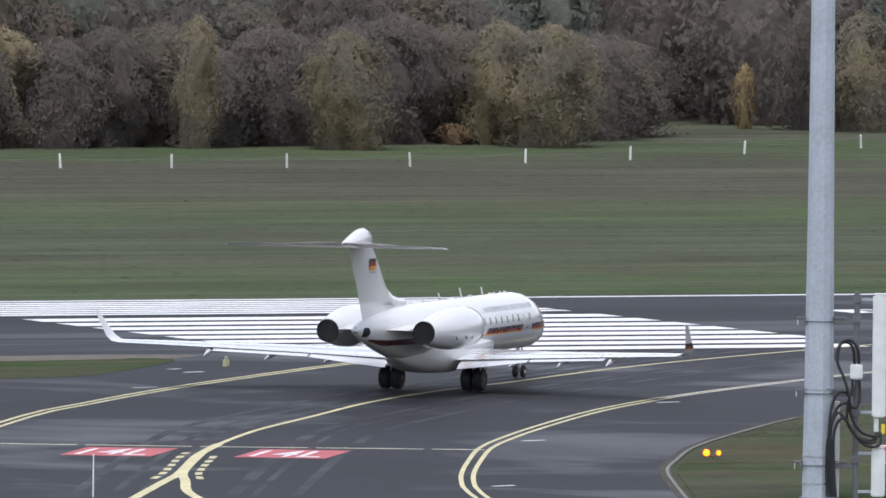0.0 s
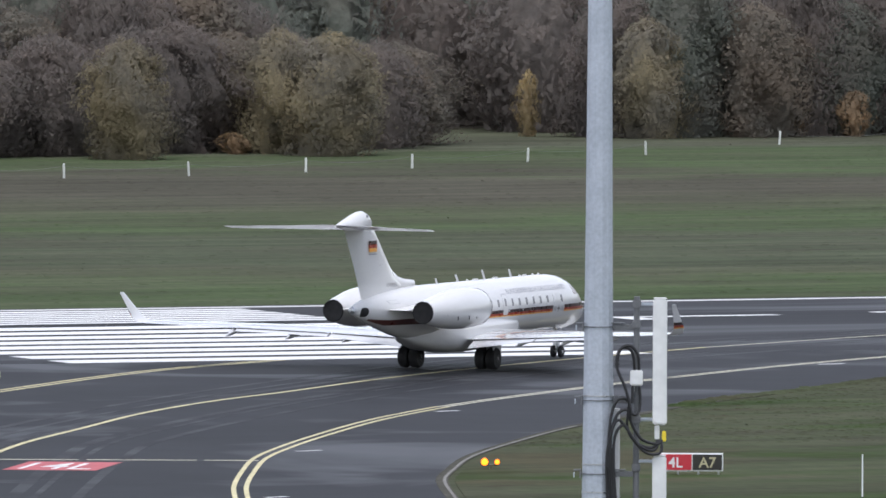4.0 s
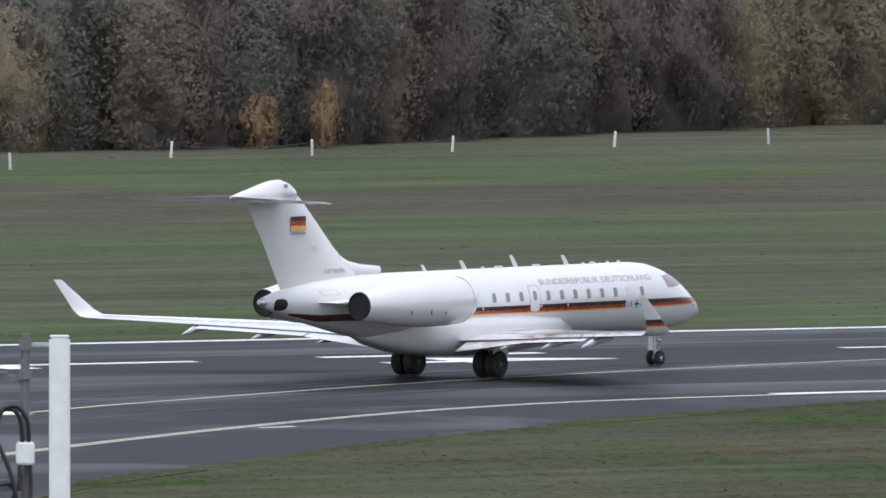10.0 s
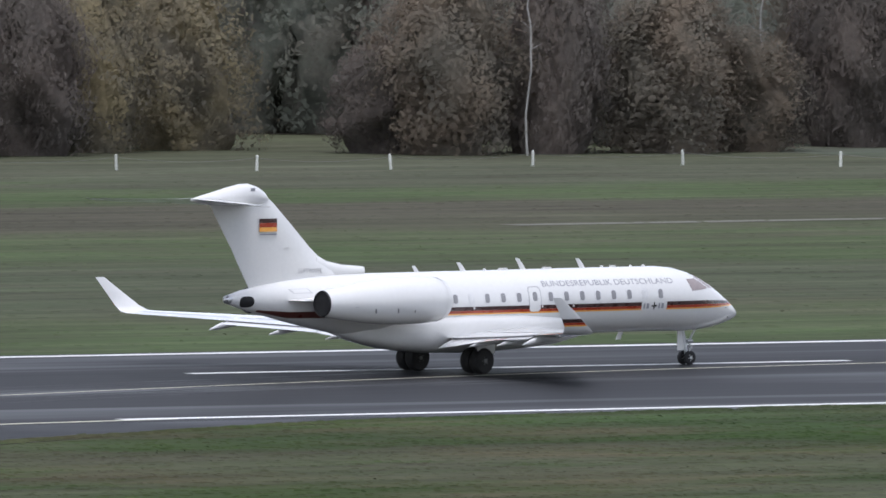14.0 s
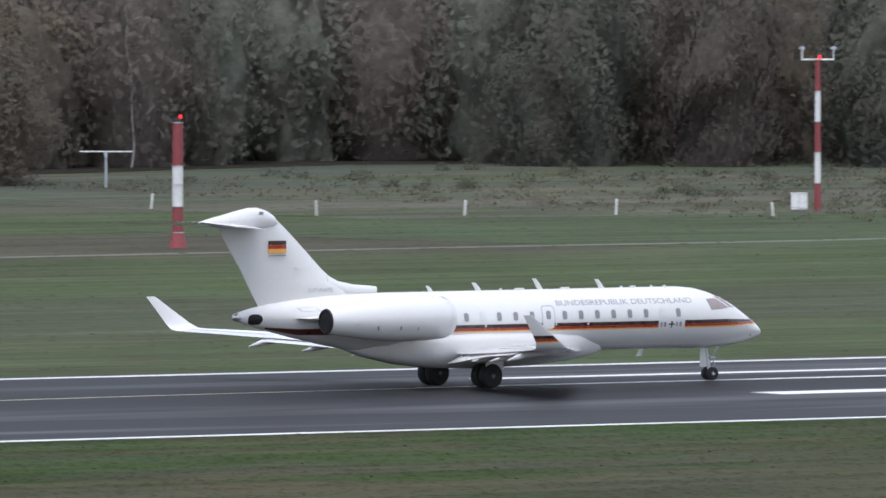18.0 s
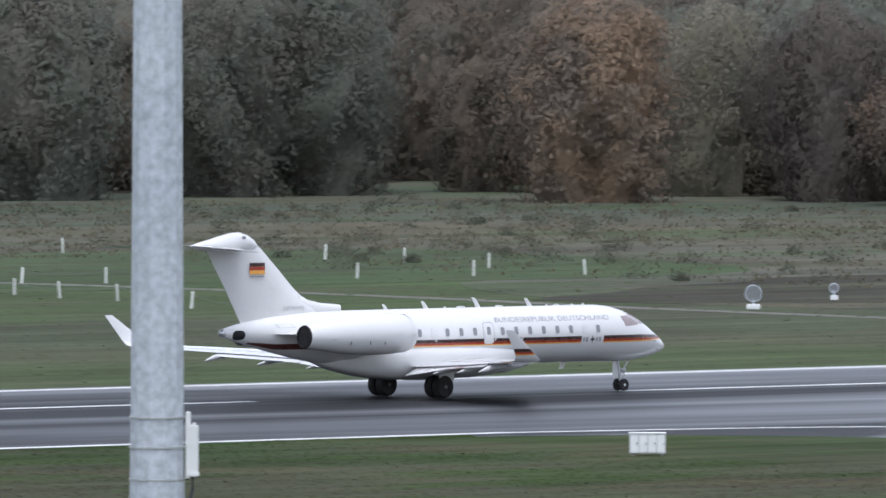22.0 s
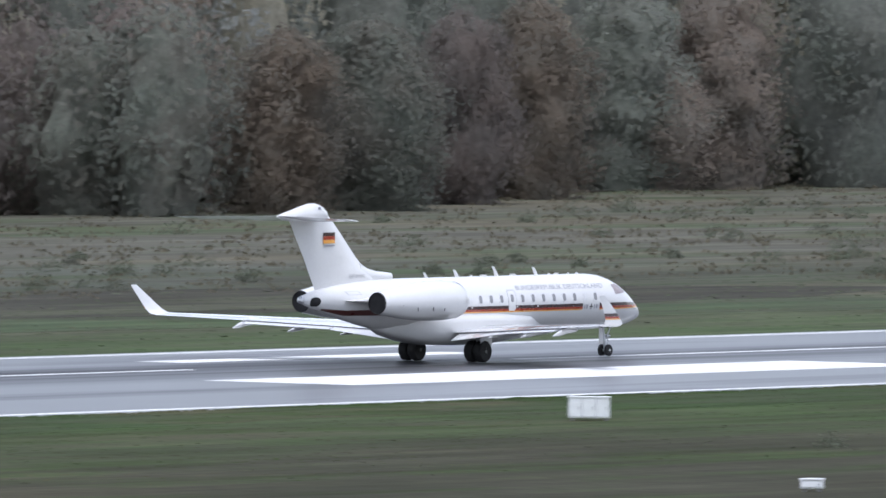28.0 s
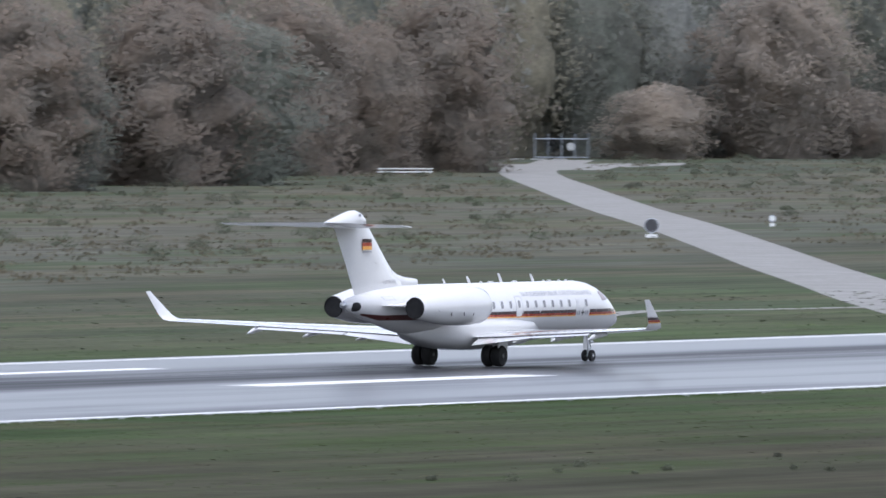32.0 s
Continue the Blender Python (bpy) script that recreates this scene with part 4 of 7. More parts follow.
    # antennas along the roof and under the belly
    for x, h, ch in ((-1.75, 0.26, 0.24), (0.75, 0.36, 0.30), (4.0, 0.48, 0.30), (7.25, 0.40, 0.30)):
        zc = 4.11
        part("blade_antenna", loft([[(x + dx - lean, dy, z) for dx, dy in ((ch / 2 * k, 0), (0, 0.03), (-ch / 2, 0), (0, -0.03))] for z, lean, k in ((zc, 0, 1), (zc + h * 0.5, h * 0.28, 0.8), (zc + h, h * 0.6, 0.35))]), AIRCRAFT_WHITE, fuselage)
    for x, l in ((1.9, 0.12), (2.9, 0.5), (5.3, 0.45), (8.3, 0.12), (8.9, 0.3), (9.9, 0.1), (10.6, 0.14)):
        part("roof_antenna", box(bmesh.new(), (l, 0.12, 0.10), (x, 0, 4.145), 0.03), AIRCRAFT_WHITE, fuselage)
    for x, h in ((9.4, 0.34), (6.8, 0.18), (-1.0, 0.3)):
        part("belly_antenna", loft([[(x + dx - ln, dy, z) for dx, dy in ((0.14, 0), (0, 0.02), (-0.14, 0), (0, -0.02))] for z, ln in ((1.46, 0), (1.46 - h, h * 0.5))]), AIRCRAFT_WHITE, fuselage)

    # fin with its forward fillet
    fin_prof = airfoil(thick=0.075)
    fin_rows = ((3.30, -5.7, 4.78), (4.05, -5.75, 5.20), (4.28, -5.9, 5.18), (4.65, -6.75, 4.55), (5.2, -7.45, 4.15), (6.2, -8.5, 3.75), (7.05, -9.42, 3.35), (7.3, -9.75, 3.1))
    fin = part("vertical_fin", loft([[(xle - s * ch, t * ch, z) for s, t in [(a, b if b > 0 else b / 0.62) for a, b in fin_prof]] for z, xle, ch in fin_rows]), AIRCRAFT_WHITE, jet, "swept white fin", smooth=True)
    part("fin_fillet", loft([[(x, w * math.cos(t), z0 + (z1 - z0) * (0.5 + 0.5 * math.sin(t))) for t in (2 * math.pi * j / 16 for j in range(16))]
                             for x, w, z0, z1 in ((-4.62, 0.10, 4.02, 4.40), (-5.0, 0.15, 4.0, 4.44), (-5.8, 0.16, 4.0, 4.50), (-6.6, 0.16, 4.0, 4.66), (-7.2, 0.15, 4.0, 4.95))]), AIRCRAFT_WHITE, fin, smooth=True)
    for side in (-1, 1):
        for k, m in enumerate((BLACK_STRIPE, RED_STRIPE, GOLD_STRIPE)):
            z = 6.35 - k * 0.178
            bm = bmesh.new()
            box(bm, (0.92, 0.012, 0.174), (-9.85, side * 0.205, z))
            part("flag_band", bm, m, fin)
        part("small_writing", box(bmesh.new(), (0.86, 0.010, 0.06), (-9.85, side * 0.212, 5.80)), LETTER_GREY, fin)
        me, w = letters("LUFTWAFFE", 0.19, PANEL_LINE, depth=0.004)
        for p in me.vertices:
            x = -8.25 + p.co.x / w * 1.25 if side < 0 else -7.0 - p.co.x / w * 1.25
            p.co = (x, side * 0.222 + p.co.y, 4.20 + p.co.z)
        part("lettering", me, PANEL_LINE, fin)
        part("fin_light", box(bmesh.new(), (0.26, 0.04, 0.05), (-8.85, side * 0.19, 5.25), 0.015), AIRCRAFT_WHITE, fin)
    # bullet and tailplane
    bul = ((-9.72, 0.06, 7.18, 7.26), (-9.95, 0.20, 7.02, 7.52), (-10.35, 0.30, 6.95, 7.74), (-10.8, 0.33, 6.92, 7.86), (-11.3, 0.33, 6.92, 7.84), (-11.9, 0.31, 6.96, 7.72), (-12.6, 0.25, 7.0, 7.55), (-13.3, 0.14, 7.08, 7.40), (-13.75, 0.03, 7.2, 7.28))
    # trimmed nose-down, with drooping tips
    trimmed = surface([(y, xle, ch, z) for y, xle, ch, z in ((-5.15, -14.0, 1.15, 7.06), (-4.9, -13.72, 1.35, 7.07), (0, -10.75, 2.95, 7.28), (4.9, -13.72, 1.35, 7.07), (5.15, -14.0, 1.15, 7.06))], 0.055)
    for v in trimmed.verts:
        v.co.z -= (v.co.x + 14.2) * 0.105 - 0.06
    tail = part("tailplane", trimmed, AIRCRAFT_WHITE, jet, "swept white T-tail", smooth=True)
    part("bullet_fairing", loft([[(x, w * math.cos(t), (a + b) / 2 + (b - a) / 2 * math.sin(t)) for t in (2 * math.pi * j / 24 for j in range(24))] for x, w, a, b in bul]), AIRCRAFT_WHITE, tail, smooth=True)
    for side in (-1, 1):
        part("elevator_gap", loft([[(-12.85 - 2.1 * s, side * (0.5 + 4.3 * s), 7.27 - 0.10 * s + dz) for dz in (0, 0.012)] + [(-12.89 - 2.1 * s, side * (0.5 + 4.3 * s), 7.27 - 0.10 * s + dz) for dz in (0.012, 0)] for s in (0, 1)]), PANEL_LINE, tail)
        part("tail_number_bar", box(bmesh.new(), (0.22, 0.012, 0.13), (-10.75, side * 0.31, 7.62)), LETTER_GREY, tail)

    # wings
    for side in (-1, 1):
        spans = ((0.6, 5.9, 7.3, 1.44), (1.5, 4.95, 6.25, 1.47), (3.05, 3.75, 5.35, 1.54), (5.5, 1.95, 4.05, 1.67), (8.2, -0.05, 3.12, 1.82), (11.3, -2.35, 2.32, 1.99), (13.48, -4.08, 1.77, 2.11))
        wing = part("wing", surface([(side * y, xle, ch, z) for y, xle, ch, z in spans], 0.10), WING_GREY, jet, "light grey swept wing", smooth=True)

        def at(y, f):
            """A point on top of the wing at span y and fraction f of its chord."""
            for a, b in zip(spans, spans[1:]):
                if a[0] <= y <= b[0]:
                    s = (y - a[0]) / (b[0] - a[0])
                    xle, ch, z = (a[i] + (b[i] - a[i]) * s for i in (1, 2, 3))
                    zz = 0.10 * (1.6 * math.sqrt(max(f, 1e-4)) - 0.9 * f - 0.7 * f * f)
                    return Vector((xle - f * ch, side * y, z + zz * ch))

        def wing_line(f0, f1, y0, y1, wid, m, nm):
            bm = bmesh.new()
            rows = []
            for i in range(13):
                y = y0 + (y1 - y0) * i / 12
                f = f0 + (f1 - f0) * i / 12
                p = at(y, f)
                rows.append([bm.verts.new(p + Vector((dx, 0, 0.008))) for dx in (wid / 2, -wid / 2)])
            for a, b in zip(rows, rows[1:]):
                bm.faces.new((a[0], a[1], b[1], b[0]))
            part(nm, bm, m, wing)

        wing_line(0.70, 0.72, 1.7, 9.6, 0.06, PANEL_GAP, "flap_gap")
        wing_line(0.76, 0.72, 9.9, 13.3, 0.05, PANEL_GAP, "aileron_gap")
        wing_line(0.13, 0.16, 2.2, 13.0, 0.04, PANEL_LINE, "slat_gap")
        wing_line(0.58, 0.58, 3.2, 8.6, 0.035, PANEL_LINE, "spoiler_gap")
        # dark hatched grille on top of the wing root
        for i in range(5):
            wing_line(0.36 + 0.055 * i, 0.40 + 0.045 * i, 1.55, 2.9 - 0.12 * abs(i - 2), 0.07, PANEL_LINE, "root_grille")
        # raked winglet
        tip = airfoil(thick=0.08)
        rows = ((13.48, 2.11, -4.08, 1.77, 0), (13.80, 2.18, -4.40, 1.56, 35), (13.99, 2.40, -4.80, 1.28, 65), (14.11, 2.86, -5.44, 0.95, 79), (14.26, 3.60, -6.48, 0.46, 80))
        rings = []
        for y, z, xle, ch, cant in rows:
            cn, sn = math.cos(radians(cant)), math.sin(radians(cant))
            rings.append([(xle - s * ch, side * (y - t * ch * sn), z + t * ch * cn) for s, t in tip])
        wl = part("winglet", loft(rings), AIRCRAFT_WHITE, wing, "canted winglet with flag bands", smooth=True)
        for k, m in enumerate((BLACK_STRIPE, RED_STRIPE, GOLD_STRIPE)):
            z0 = 2.74 - (0, 0.15, 0.25)[k]
            rr = []
            for z in (z0, z0 - (0.145, 0.095, 0.045)[k]):
                s = (z - 2.40) / 0.46
                y, xle, ch = 13.99 + 0.12 * s, -4.82 - 0.63 * s, 1.28 - 0.33 * s
                rr.append([(xle - q * ch, side * (y + 0.055 + o), z - 0.015) for q, o in ((0.04, 0.0), (0.35, 0.018), (0.97, -0.02), (0.97, -0.04), (0.35, -0.01), (0.04, -0.02))])
            part("flag_band", loft(rr), m, wl)
        # flap track fairings
        for y, l in ((4.5, 1.9), (7.1, 1.7), (9.75, 1.3)):
            p = at(y, 0.86)
            rings = []
            for s, w, hz in ((0.75, 0.02, 0.04), (0.4, 0.09, 0.11), (0.0, 0.13, 0.16), (-0.40, 0.10, 0.13), (-0.80, 0.012, 0.02)):
                cz = p.z - 0.20 - (0.0 if s > 0 else -s * 0.30)
                rings.append([(p.x + s * l, p.y + w * math.cos(t), cz + hz * math.sin(t)) for t in (2 * math.pi * j / 12 for j in range(12))])
            part("flap_fairing", loft(rings), WING_GREY, wing, smooth=True)
        # flaps let down a little; the shade in their cove is a dark strip
        for y0, y1 in ((1.75, 5.3), (5.4, 9.5)):
            cove, rings = bmesh.new(), []
            edge = []
            for i in range(7):
                y = y0 + (y1 - y0) * i / 6
                le, te = at(y, 0.0), at(y, 1.0)
                ch, droop = (le.x - te.x) * 0.17, 0.10 + 0.26 * max(0.0, 1 - (y - 1.75) / 3.75)
                edge.append((te.x, te.z, y, 0.05 + 0.5 * droop))
                rings.append([(te.x + 0.22 * ch - q * ch * 0.975, side * y, te.z - 0.05 + t * ch - q * droop) for q, t in airfoil(thick=0.09)])
            part("flap", loft(rings), WING_GREY, wing, "flap let down for take-off", smooth=True)
            rows = [[cove.verts.new((x + dx, side * y, z + dz)) for dx, dz in ((0.06, 0.004), (-0.014, 0.002), (-0.03, -deep), (0.06, -deep))] for x, z, y, deep in edge]
            for a, b in zip(rows, rows[1:]):
                for j in range(4):
                    cove.faces.new((a[j], a[(j + 1) % 4], b[(j + 1) % 4], b[j]))
            part("flap_cove_shade", cove, PANEL_GAP, wing)
        # engine on its pylon
        eng = part("engine_nacelle", loft([[(x, side * (yc + r * math.cos(t)), zc + r * math.sin(t)) for t in (2 * math.pi * j / 40 for j in range(40))]
                                           for x, yc, zc, r in ((-2.75, 2.46, 3.10, 0.62), (-2.62, 2.46, 3.10, 0.70), (-2.66, 2.46, 3.10, 0.80), (-3.0, 2.46, 3.10, 0.90), (-3.8, 2.46, 3.10, 0.965), (-4.8, 2.45, 3.09, 0.97),
                                                                (-5.8, 2.43, 3.08, 0.93), (-6.8, 2.40, 3.06, 0.83), (-7.8, 2.36, 3.05, 0.68), (-8.75, 2.32, 3.04, 0.535))], close=False), AIRCRAFT_WHITE, jet, "rear-mounted white turbofan nacelle", smooth=True)
        part("exhaust", loft([[(x, side * (2.32 + r * math.cos(t)), 3.04 + r * math.sin(t)) for t in (2 * math.pi * j / 32 for j in range(32))] for x, r in ((-8.76, 0.535), (-8.82, 0.51), (-8.5, 0.48), (-7.4, 0.44))]), DARK_METAL, eng, "dark hollow exhaust", smooth=True)
        part("intake", loft([[(x, side * (2.46 + r * math.cos(t)), 3.10 + r * math.sin(t)) for t in (2 * math.pi * j / 32 for j in range(32))] for x, r in ((-2.75, 0.62), (-3.3, 0.58), (-3.5, 0.02))]), DARK_METAL, eng)
        part("intake_lip", loft([[(x, side * (2.46 + r * math.cos(t)), 3.10 + r * math.sin(t)) for t in (2 * math.pi * j / 40 for j in range(40))] for x, r in ((-2.76, 0.63), (-2.60, 0.705), (-2.64, 0.808), (-2.95, 0.905))], close=False), AIRCRAFT_WHITE, eng, "polished white intake lip", smooth=True)
        for x in (-6.7, -5.6, -4.7):
            part("nacelle_latch", box(bmesh.new(), (0.05, 0.04, 0.18), (x, side * (2.44 + (0.80 if x < -6 else 0.90)), 2.72), 0.01), PANEL_GAP, eng)
        part("nacelle_vent", box(bmesh.new(), (0.3, 0.05, 0.05), (-7.5, side * 3.07, 2.9), 0.015), PANEL_LINE, eng)
        part("pylon", loft([[(x, side * y, 3.12 + dz) for x, dz in ((-3.9, 0), (-4.6, 0.17), (-7.0, 0.19), (-9.2, 0.02), (-7.0, -0.15), (-4.6, -0.15))] for y in (0.6, 1.7)]), AIRCRAFT_WHITE, eng)

        # main gear
        gear = part("main_gear", rod(rod(rod(bmesh.new(), (-0.12, side * 2.0, 1.50), (-0.22, side * 2.0, 0.55), 0.11), (-0.22, side * 1.5, 0.53), (-0.22, side * 2.5, 0.53), 0.08), (0.55, side * 1.95, 1.25), (-0.17, side * 2.0, 0.75), 0.06), GEAR_GREY, jet)
        part("gear_door", box(bmesh.new(), (0.95, 0.05, 0.62), (-0.1, side * 2.42, 1.12), 0.02), WING_GREY, gear)
        for dy in (-0.28, 0.28):
            wheels.append((make_wheel(gear, 0.54, 0.24, 0.46, RIM_DARK), Vector((-0.22, side * 2.0 + dy, 0.54)), 0.54))

    # nose gear
    gear = part("nose_gear", rod(rod(rod(bmesh.new(), (12.75, 0, 1.75), (13.04, 0, 0.35), 0.075), (13.04, -0.24, 0.29), (13.04, 0.24, 0.29), 0.05), (13.65, 0, 1.65), (13.0, 0, 0.75), 0.04), GEAR_GREY, jet)
    part("steering_link", rod(rod(bmesh.new(), (13.1, 0, 0.95), (13.32, 0, 0.72), 0.03, n=6), (13.32, 0, 0.72), (13.08, 0, 0.45), 0.03, n=6), STEEL, gear)
    part("taxi_light", rod(bmesh.new(), (12.95, 0.12, 0.98), (13.22, 0.12, 0.98), 0.08), STEEL, gear)
    part("taxi_light", rod(bmesh.new(), (12.95, -0.12, 0.98), (13.22, -0.12, 0.98), 0.08), STEEL, gear)
    part("gear_door", box(bmesh.new(), (0.36, 0.03, 0.85), (12.70, 0.0, 1.02), 0.01), AIRCRAFT_WHITE, gear)
    for dy in (-0.2, 0.2):
        wheels.append((make_wheel(gear, 0.29, 0.19, 0.17, RIM_LIGHT), Vector((13.04, dy, 0.29)), 0.29))
    return jet


def make_wheel(parent, radius, rim_radius, width, rim=None):
    rings = []
    for y, r in ((-0.5, 0.62), (-0.5, 0.86), (-0.36, 0.97), (-0.12, 1.0), (0.12, 1.0), (0.36, 0.97), (0.5, 0.86), (0.5, 0.62)):
        rings.append([(radius * r * math.cos(t), y * width, radius * r * math.sin(t)) for t in (2 * math.pi * j / 28 for j in range(28))])
    wheel = part("wheel", loft(rings), TYRE, parent, "black tyre with a grey rim", smooth=True)
    bm = bmesh.new()
    rod(bm, (0, -width * 0.46, 0), (0, width * 0.46, 0), rim_radius, n=20)
    rod(bm, (0, -width * 0.56, 0), (0, width * 0.56, 0), rim_radius * 0.35, n=12)
    for j in range(5):
        a = 2 * math.pi * j / 5
        rod(bm, (rim_radius * 0.65 * math.cos(a), -width * 0.5, rim_radius * 0.65 * math.sin(a)), (rim_radius * 0.65 * math.cos(a), width * 0.5, rim_radius * 0.65 * math.sin(a)), rim_radius * 0.13, n=8)
    part("rim", bm, rim or RIM, wheel)
    return wheel


wheels = []
jet = build_jet()
# ---- woods ----
def leaf_mat(name, rgb, spread=0.05, second=None, grain=16.0, gaps=0.48):
    m = bpy.data.materials.new(name)
    m.use_nodes = True
    n, k = m.node_tree.nodes, m.node_tree.links
    b = n["Principled BSDF"]
    b.inputs["Roughness"].default_value, b.inputs["Specular IOR Level"].default_value = 0.9, 0.05
    geo, rmp, info, r2 = n.new("ShaderNodeNewGeometry"), n.new("ShaderNodeMapRange"), n.new("ShaderNodeObjectInfo"), n.new("ShaderNodeMapRange")
    rmp.inputs["To Min"].default_value, rmp.inputs["To Max"].default_value = 1 - spread, 1 + spread
    r2.inputs["To Min"].default_value, r2.inputs["To Max"].default_value = 0.88, 1.12
    k.new(geo.outputs["Random Per Island"], rmp.inputs["Value"])
    k.new(info.outputs["Random"], r2.inputs["Value"])
    speck, r4, a2 = n.new("ShaderNodeTexNoise"), n.new("ShaderNodeMapRange"), n.new("ShaderNodeMath")
    speck.inputs["Scale"].default_value, speck.inputs["Detail"].default_value, speck.inputs["Roughness"].default_value = 1.6, 5.0, 0.65
    r4.inputs["From Min"].default_value, r4.inputs["From Max"].default_value = 0.3, 0.7
    r4.inputs["To Min"].default_value, r4.inputs["To Max"].default_value = 0.74, 1.26
    k.new(geo.outputs["Position"], speck.inputs["Vector"])
    k.new(speck.outputs["Fac"], r4.inputs["Value"])
    tex = n.new("ShaderNodeTexNoise")
    tex.inputs["Scale"].default_value, tex.inputs["Detail"].default_value = 0.22, 2.0
    k.new(geo.outputs["Position"], tex.inputs["Vector"])
    mix = n.new("ShaderNodeMix")
    mix.data_type = "RGBA"
    mix.inputs["A"].default_value = (*rgb, 1)
    mix.inputs["B"].default_value = (*(second or [c * 0.6 for c in rgb]), 1)
    r3 = n.new("ShaderNodeMapRange")
    r3.inputs["From Min"].default_value, r3.inputs["From Max"].default_value = 0.38, 0.62
    k.new(tex.outputs["Fac"], r3.inputs["Value"])
    k.new(r3.outputs[0], mix.inputs["Factor"])
    a, c = n.new("ShaderNodeMath"), n.new("ShaderNodeVectorMath")
    a.operation, c.operation = "MULTIPLY", "SCALE"
    k.new(rmp.outputs[0], a.inputs[0])
    k.new(r2.outputs[0], a.inputs[1])
    k.new(mix.outputs["Result"], c.inputs[0])
    a2.operation = "MULTIPLY"
    k.new(a.outputs[0], a2.inputs[0])
    k.new(r4.outputs[0], a2.inputs[1])
    k.new(a2.outputs[0], c.inputs["Scale"])
    k.new(c.outputs[0], b.inputs["Base Color"])
    thin, both = n.new("ShaderNodeBsdfTranslucent"), n.new("ShaderNodeMixShader")
    both.inputs[0].default_value = 0.55
    k.new(c.outputs[0], thin.inputs["Color"])
    k.new(b.outputs[0], both.inputs[1])
    k.new(thin.outputs[0], both.inputs[2])
    if not gaps:
        k.new(both.outputs[0], n["Material Output"].inputs["Surface"])
        return m
    # gaps between the leaves of a spray
    fine, cut, clear, cover = n.new("ShaderNodeTexNoise"), n.new("ShaderNodeMath"), n.new("ShaderNodeBsdfTransparent"), n.new("ShaderNodeMixShader")
    fine.inputs["Scale"].default_value, fine.inputs["Detail"].default_value, fine.inputs["Roughness"].default_value = grain, 3.0, 0.6
    k.new(geo.outputs["Position"], fine.inputs["Vector"])
    cut.operation = "GREATER_THAN"
    cut.inputs[1].default_value = gaps
    veil, blend = n.new("ShaderNodeTexNoise"), n.new("ShaderNodeMix")
    veil.inputs["Scale"].default_value, veil.inputs["Detail"].default_value = 2.6, 2.0
    blend.inputs["Factor"].default_value = 0.5
    k.new(geo.outputs["Position"], veil.inputs["Vector"])
    k.new(fine.outputs["Fac"], blend.inputs["A"])
    k.new(veil.outputs["Fac"], blend.inputs["B"])
    k.new(blend.outputs["Result"], cut.inputs[0])
    k.new(cut.outputs[0], cover.inputs[0])
    k.new(clear.outputs[0], cover.inputs[1])
    k.new(both.outputs[0], cover.inputs[2])
    k.new(cover.outputs[0], n["Material Output"].inputs["Surface"])
    return m


# tones paler than real leaves: distant haze is put into them, most in G, H, E, P
LEAF_TONES = {
    "D": ("dark_green_foliage", (0.175, 0.189, 0.156), (0.178, 0.172, 0.144)),
    "B": ("bare_brown_twigs", (0.197, 0.168, 0.147), (0.182, 0.163, 0.145)),
    "R": ("rust_brown_foliage", (0.222, 0.184, 0.143), (0.186, 0.171, 0.141)),
    "O": ("orange_autumn_foliage", (0.293, 0.218, 0.153), (0.210, 0.179, 0.147)),
    "o": ("tawny_autumn_foliage", (0.335, 0.238, 0.145), (0.245, 0.188, 0.130)),
    "Y": ("olive_yellow_foliage", (0.327, 0.279, 0.176), (0.248, 0.226, 0.178)),
    "G": ("grey_olive_foliage", (0.292, 0.272, 0.204), (0.262, 0.250, 0.198)),
    "H": ("haze_pale_foliage", (0.331, 0.336, 0.302), (0.273, 0.284, 0.264)),
    "E": ("beige_autumn_foliage", (0.372, 0.321, 0.265), (0.307, 0.277, 0.238)),
    "P": ("red_brown_foliage", (0.318, 0.266, 0.218), (0.276, 0.250, 0.214)),
    # S: shade of the rear rows, lifted by haze, both in the colour
    "S": ("shaded_green_foliage", (0.218, 0.234, 0.196), (0.230, 0.236, 0.202)),
    "y": ("golden_yellow_foliage", (0.480, 0.372, 0.190), (0.380, 0.300, 0.175)),
}
LEAF = {kind: leaf_mat(name, rgb, second=second) for kind, (name, rgb, second) in LEAF_TONES.items()}
BODY = {kind: leaf_mat(name + "_inside", rgb, second=second, gaps=0.0) for kind, (name, rgb, second) in LEAF_TONES.items()}
LOOK = {"H": "green tree with pale haze in its colour at the forest edge", "y": "slim golden-yellow young tree before the dark woods", "D": "dense dark green tree at the forest edge", "B": "bare brown-grey twiggy tree at the forest edge", "R": "rust-brown autumn tree at the forest edge",
        "O": "orange autumn tree at the forest edge", "o": "low tawny bush before the forest", "Y": "olive-yellow autumn tree at the forest edge",
        "G": "pale grey-green tree at the forest edge", "E": "tall beige autumn tree at the forest edge", "P": "red-brown autumn tree at the forest edge", "S": "green tree with shade and haze in its colour at the forest edge"}


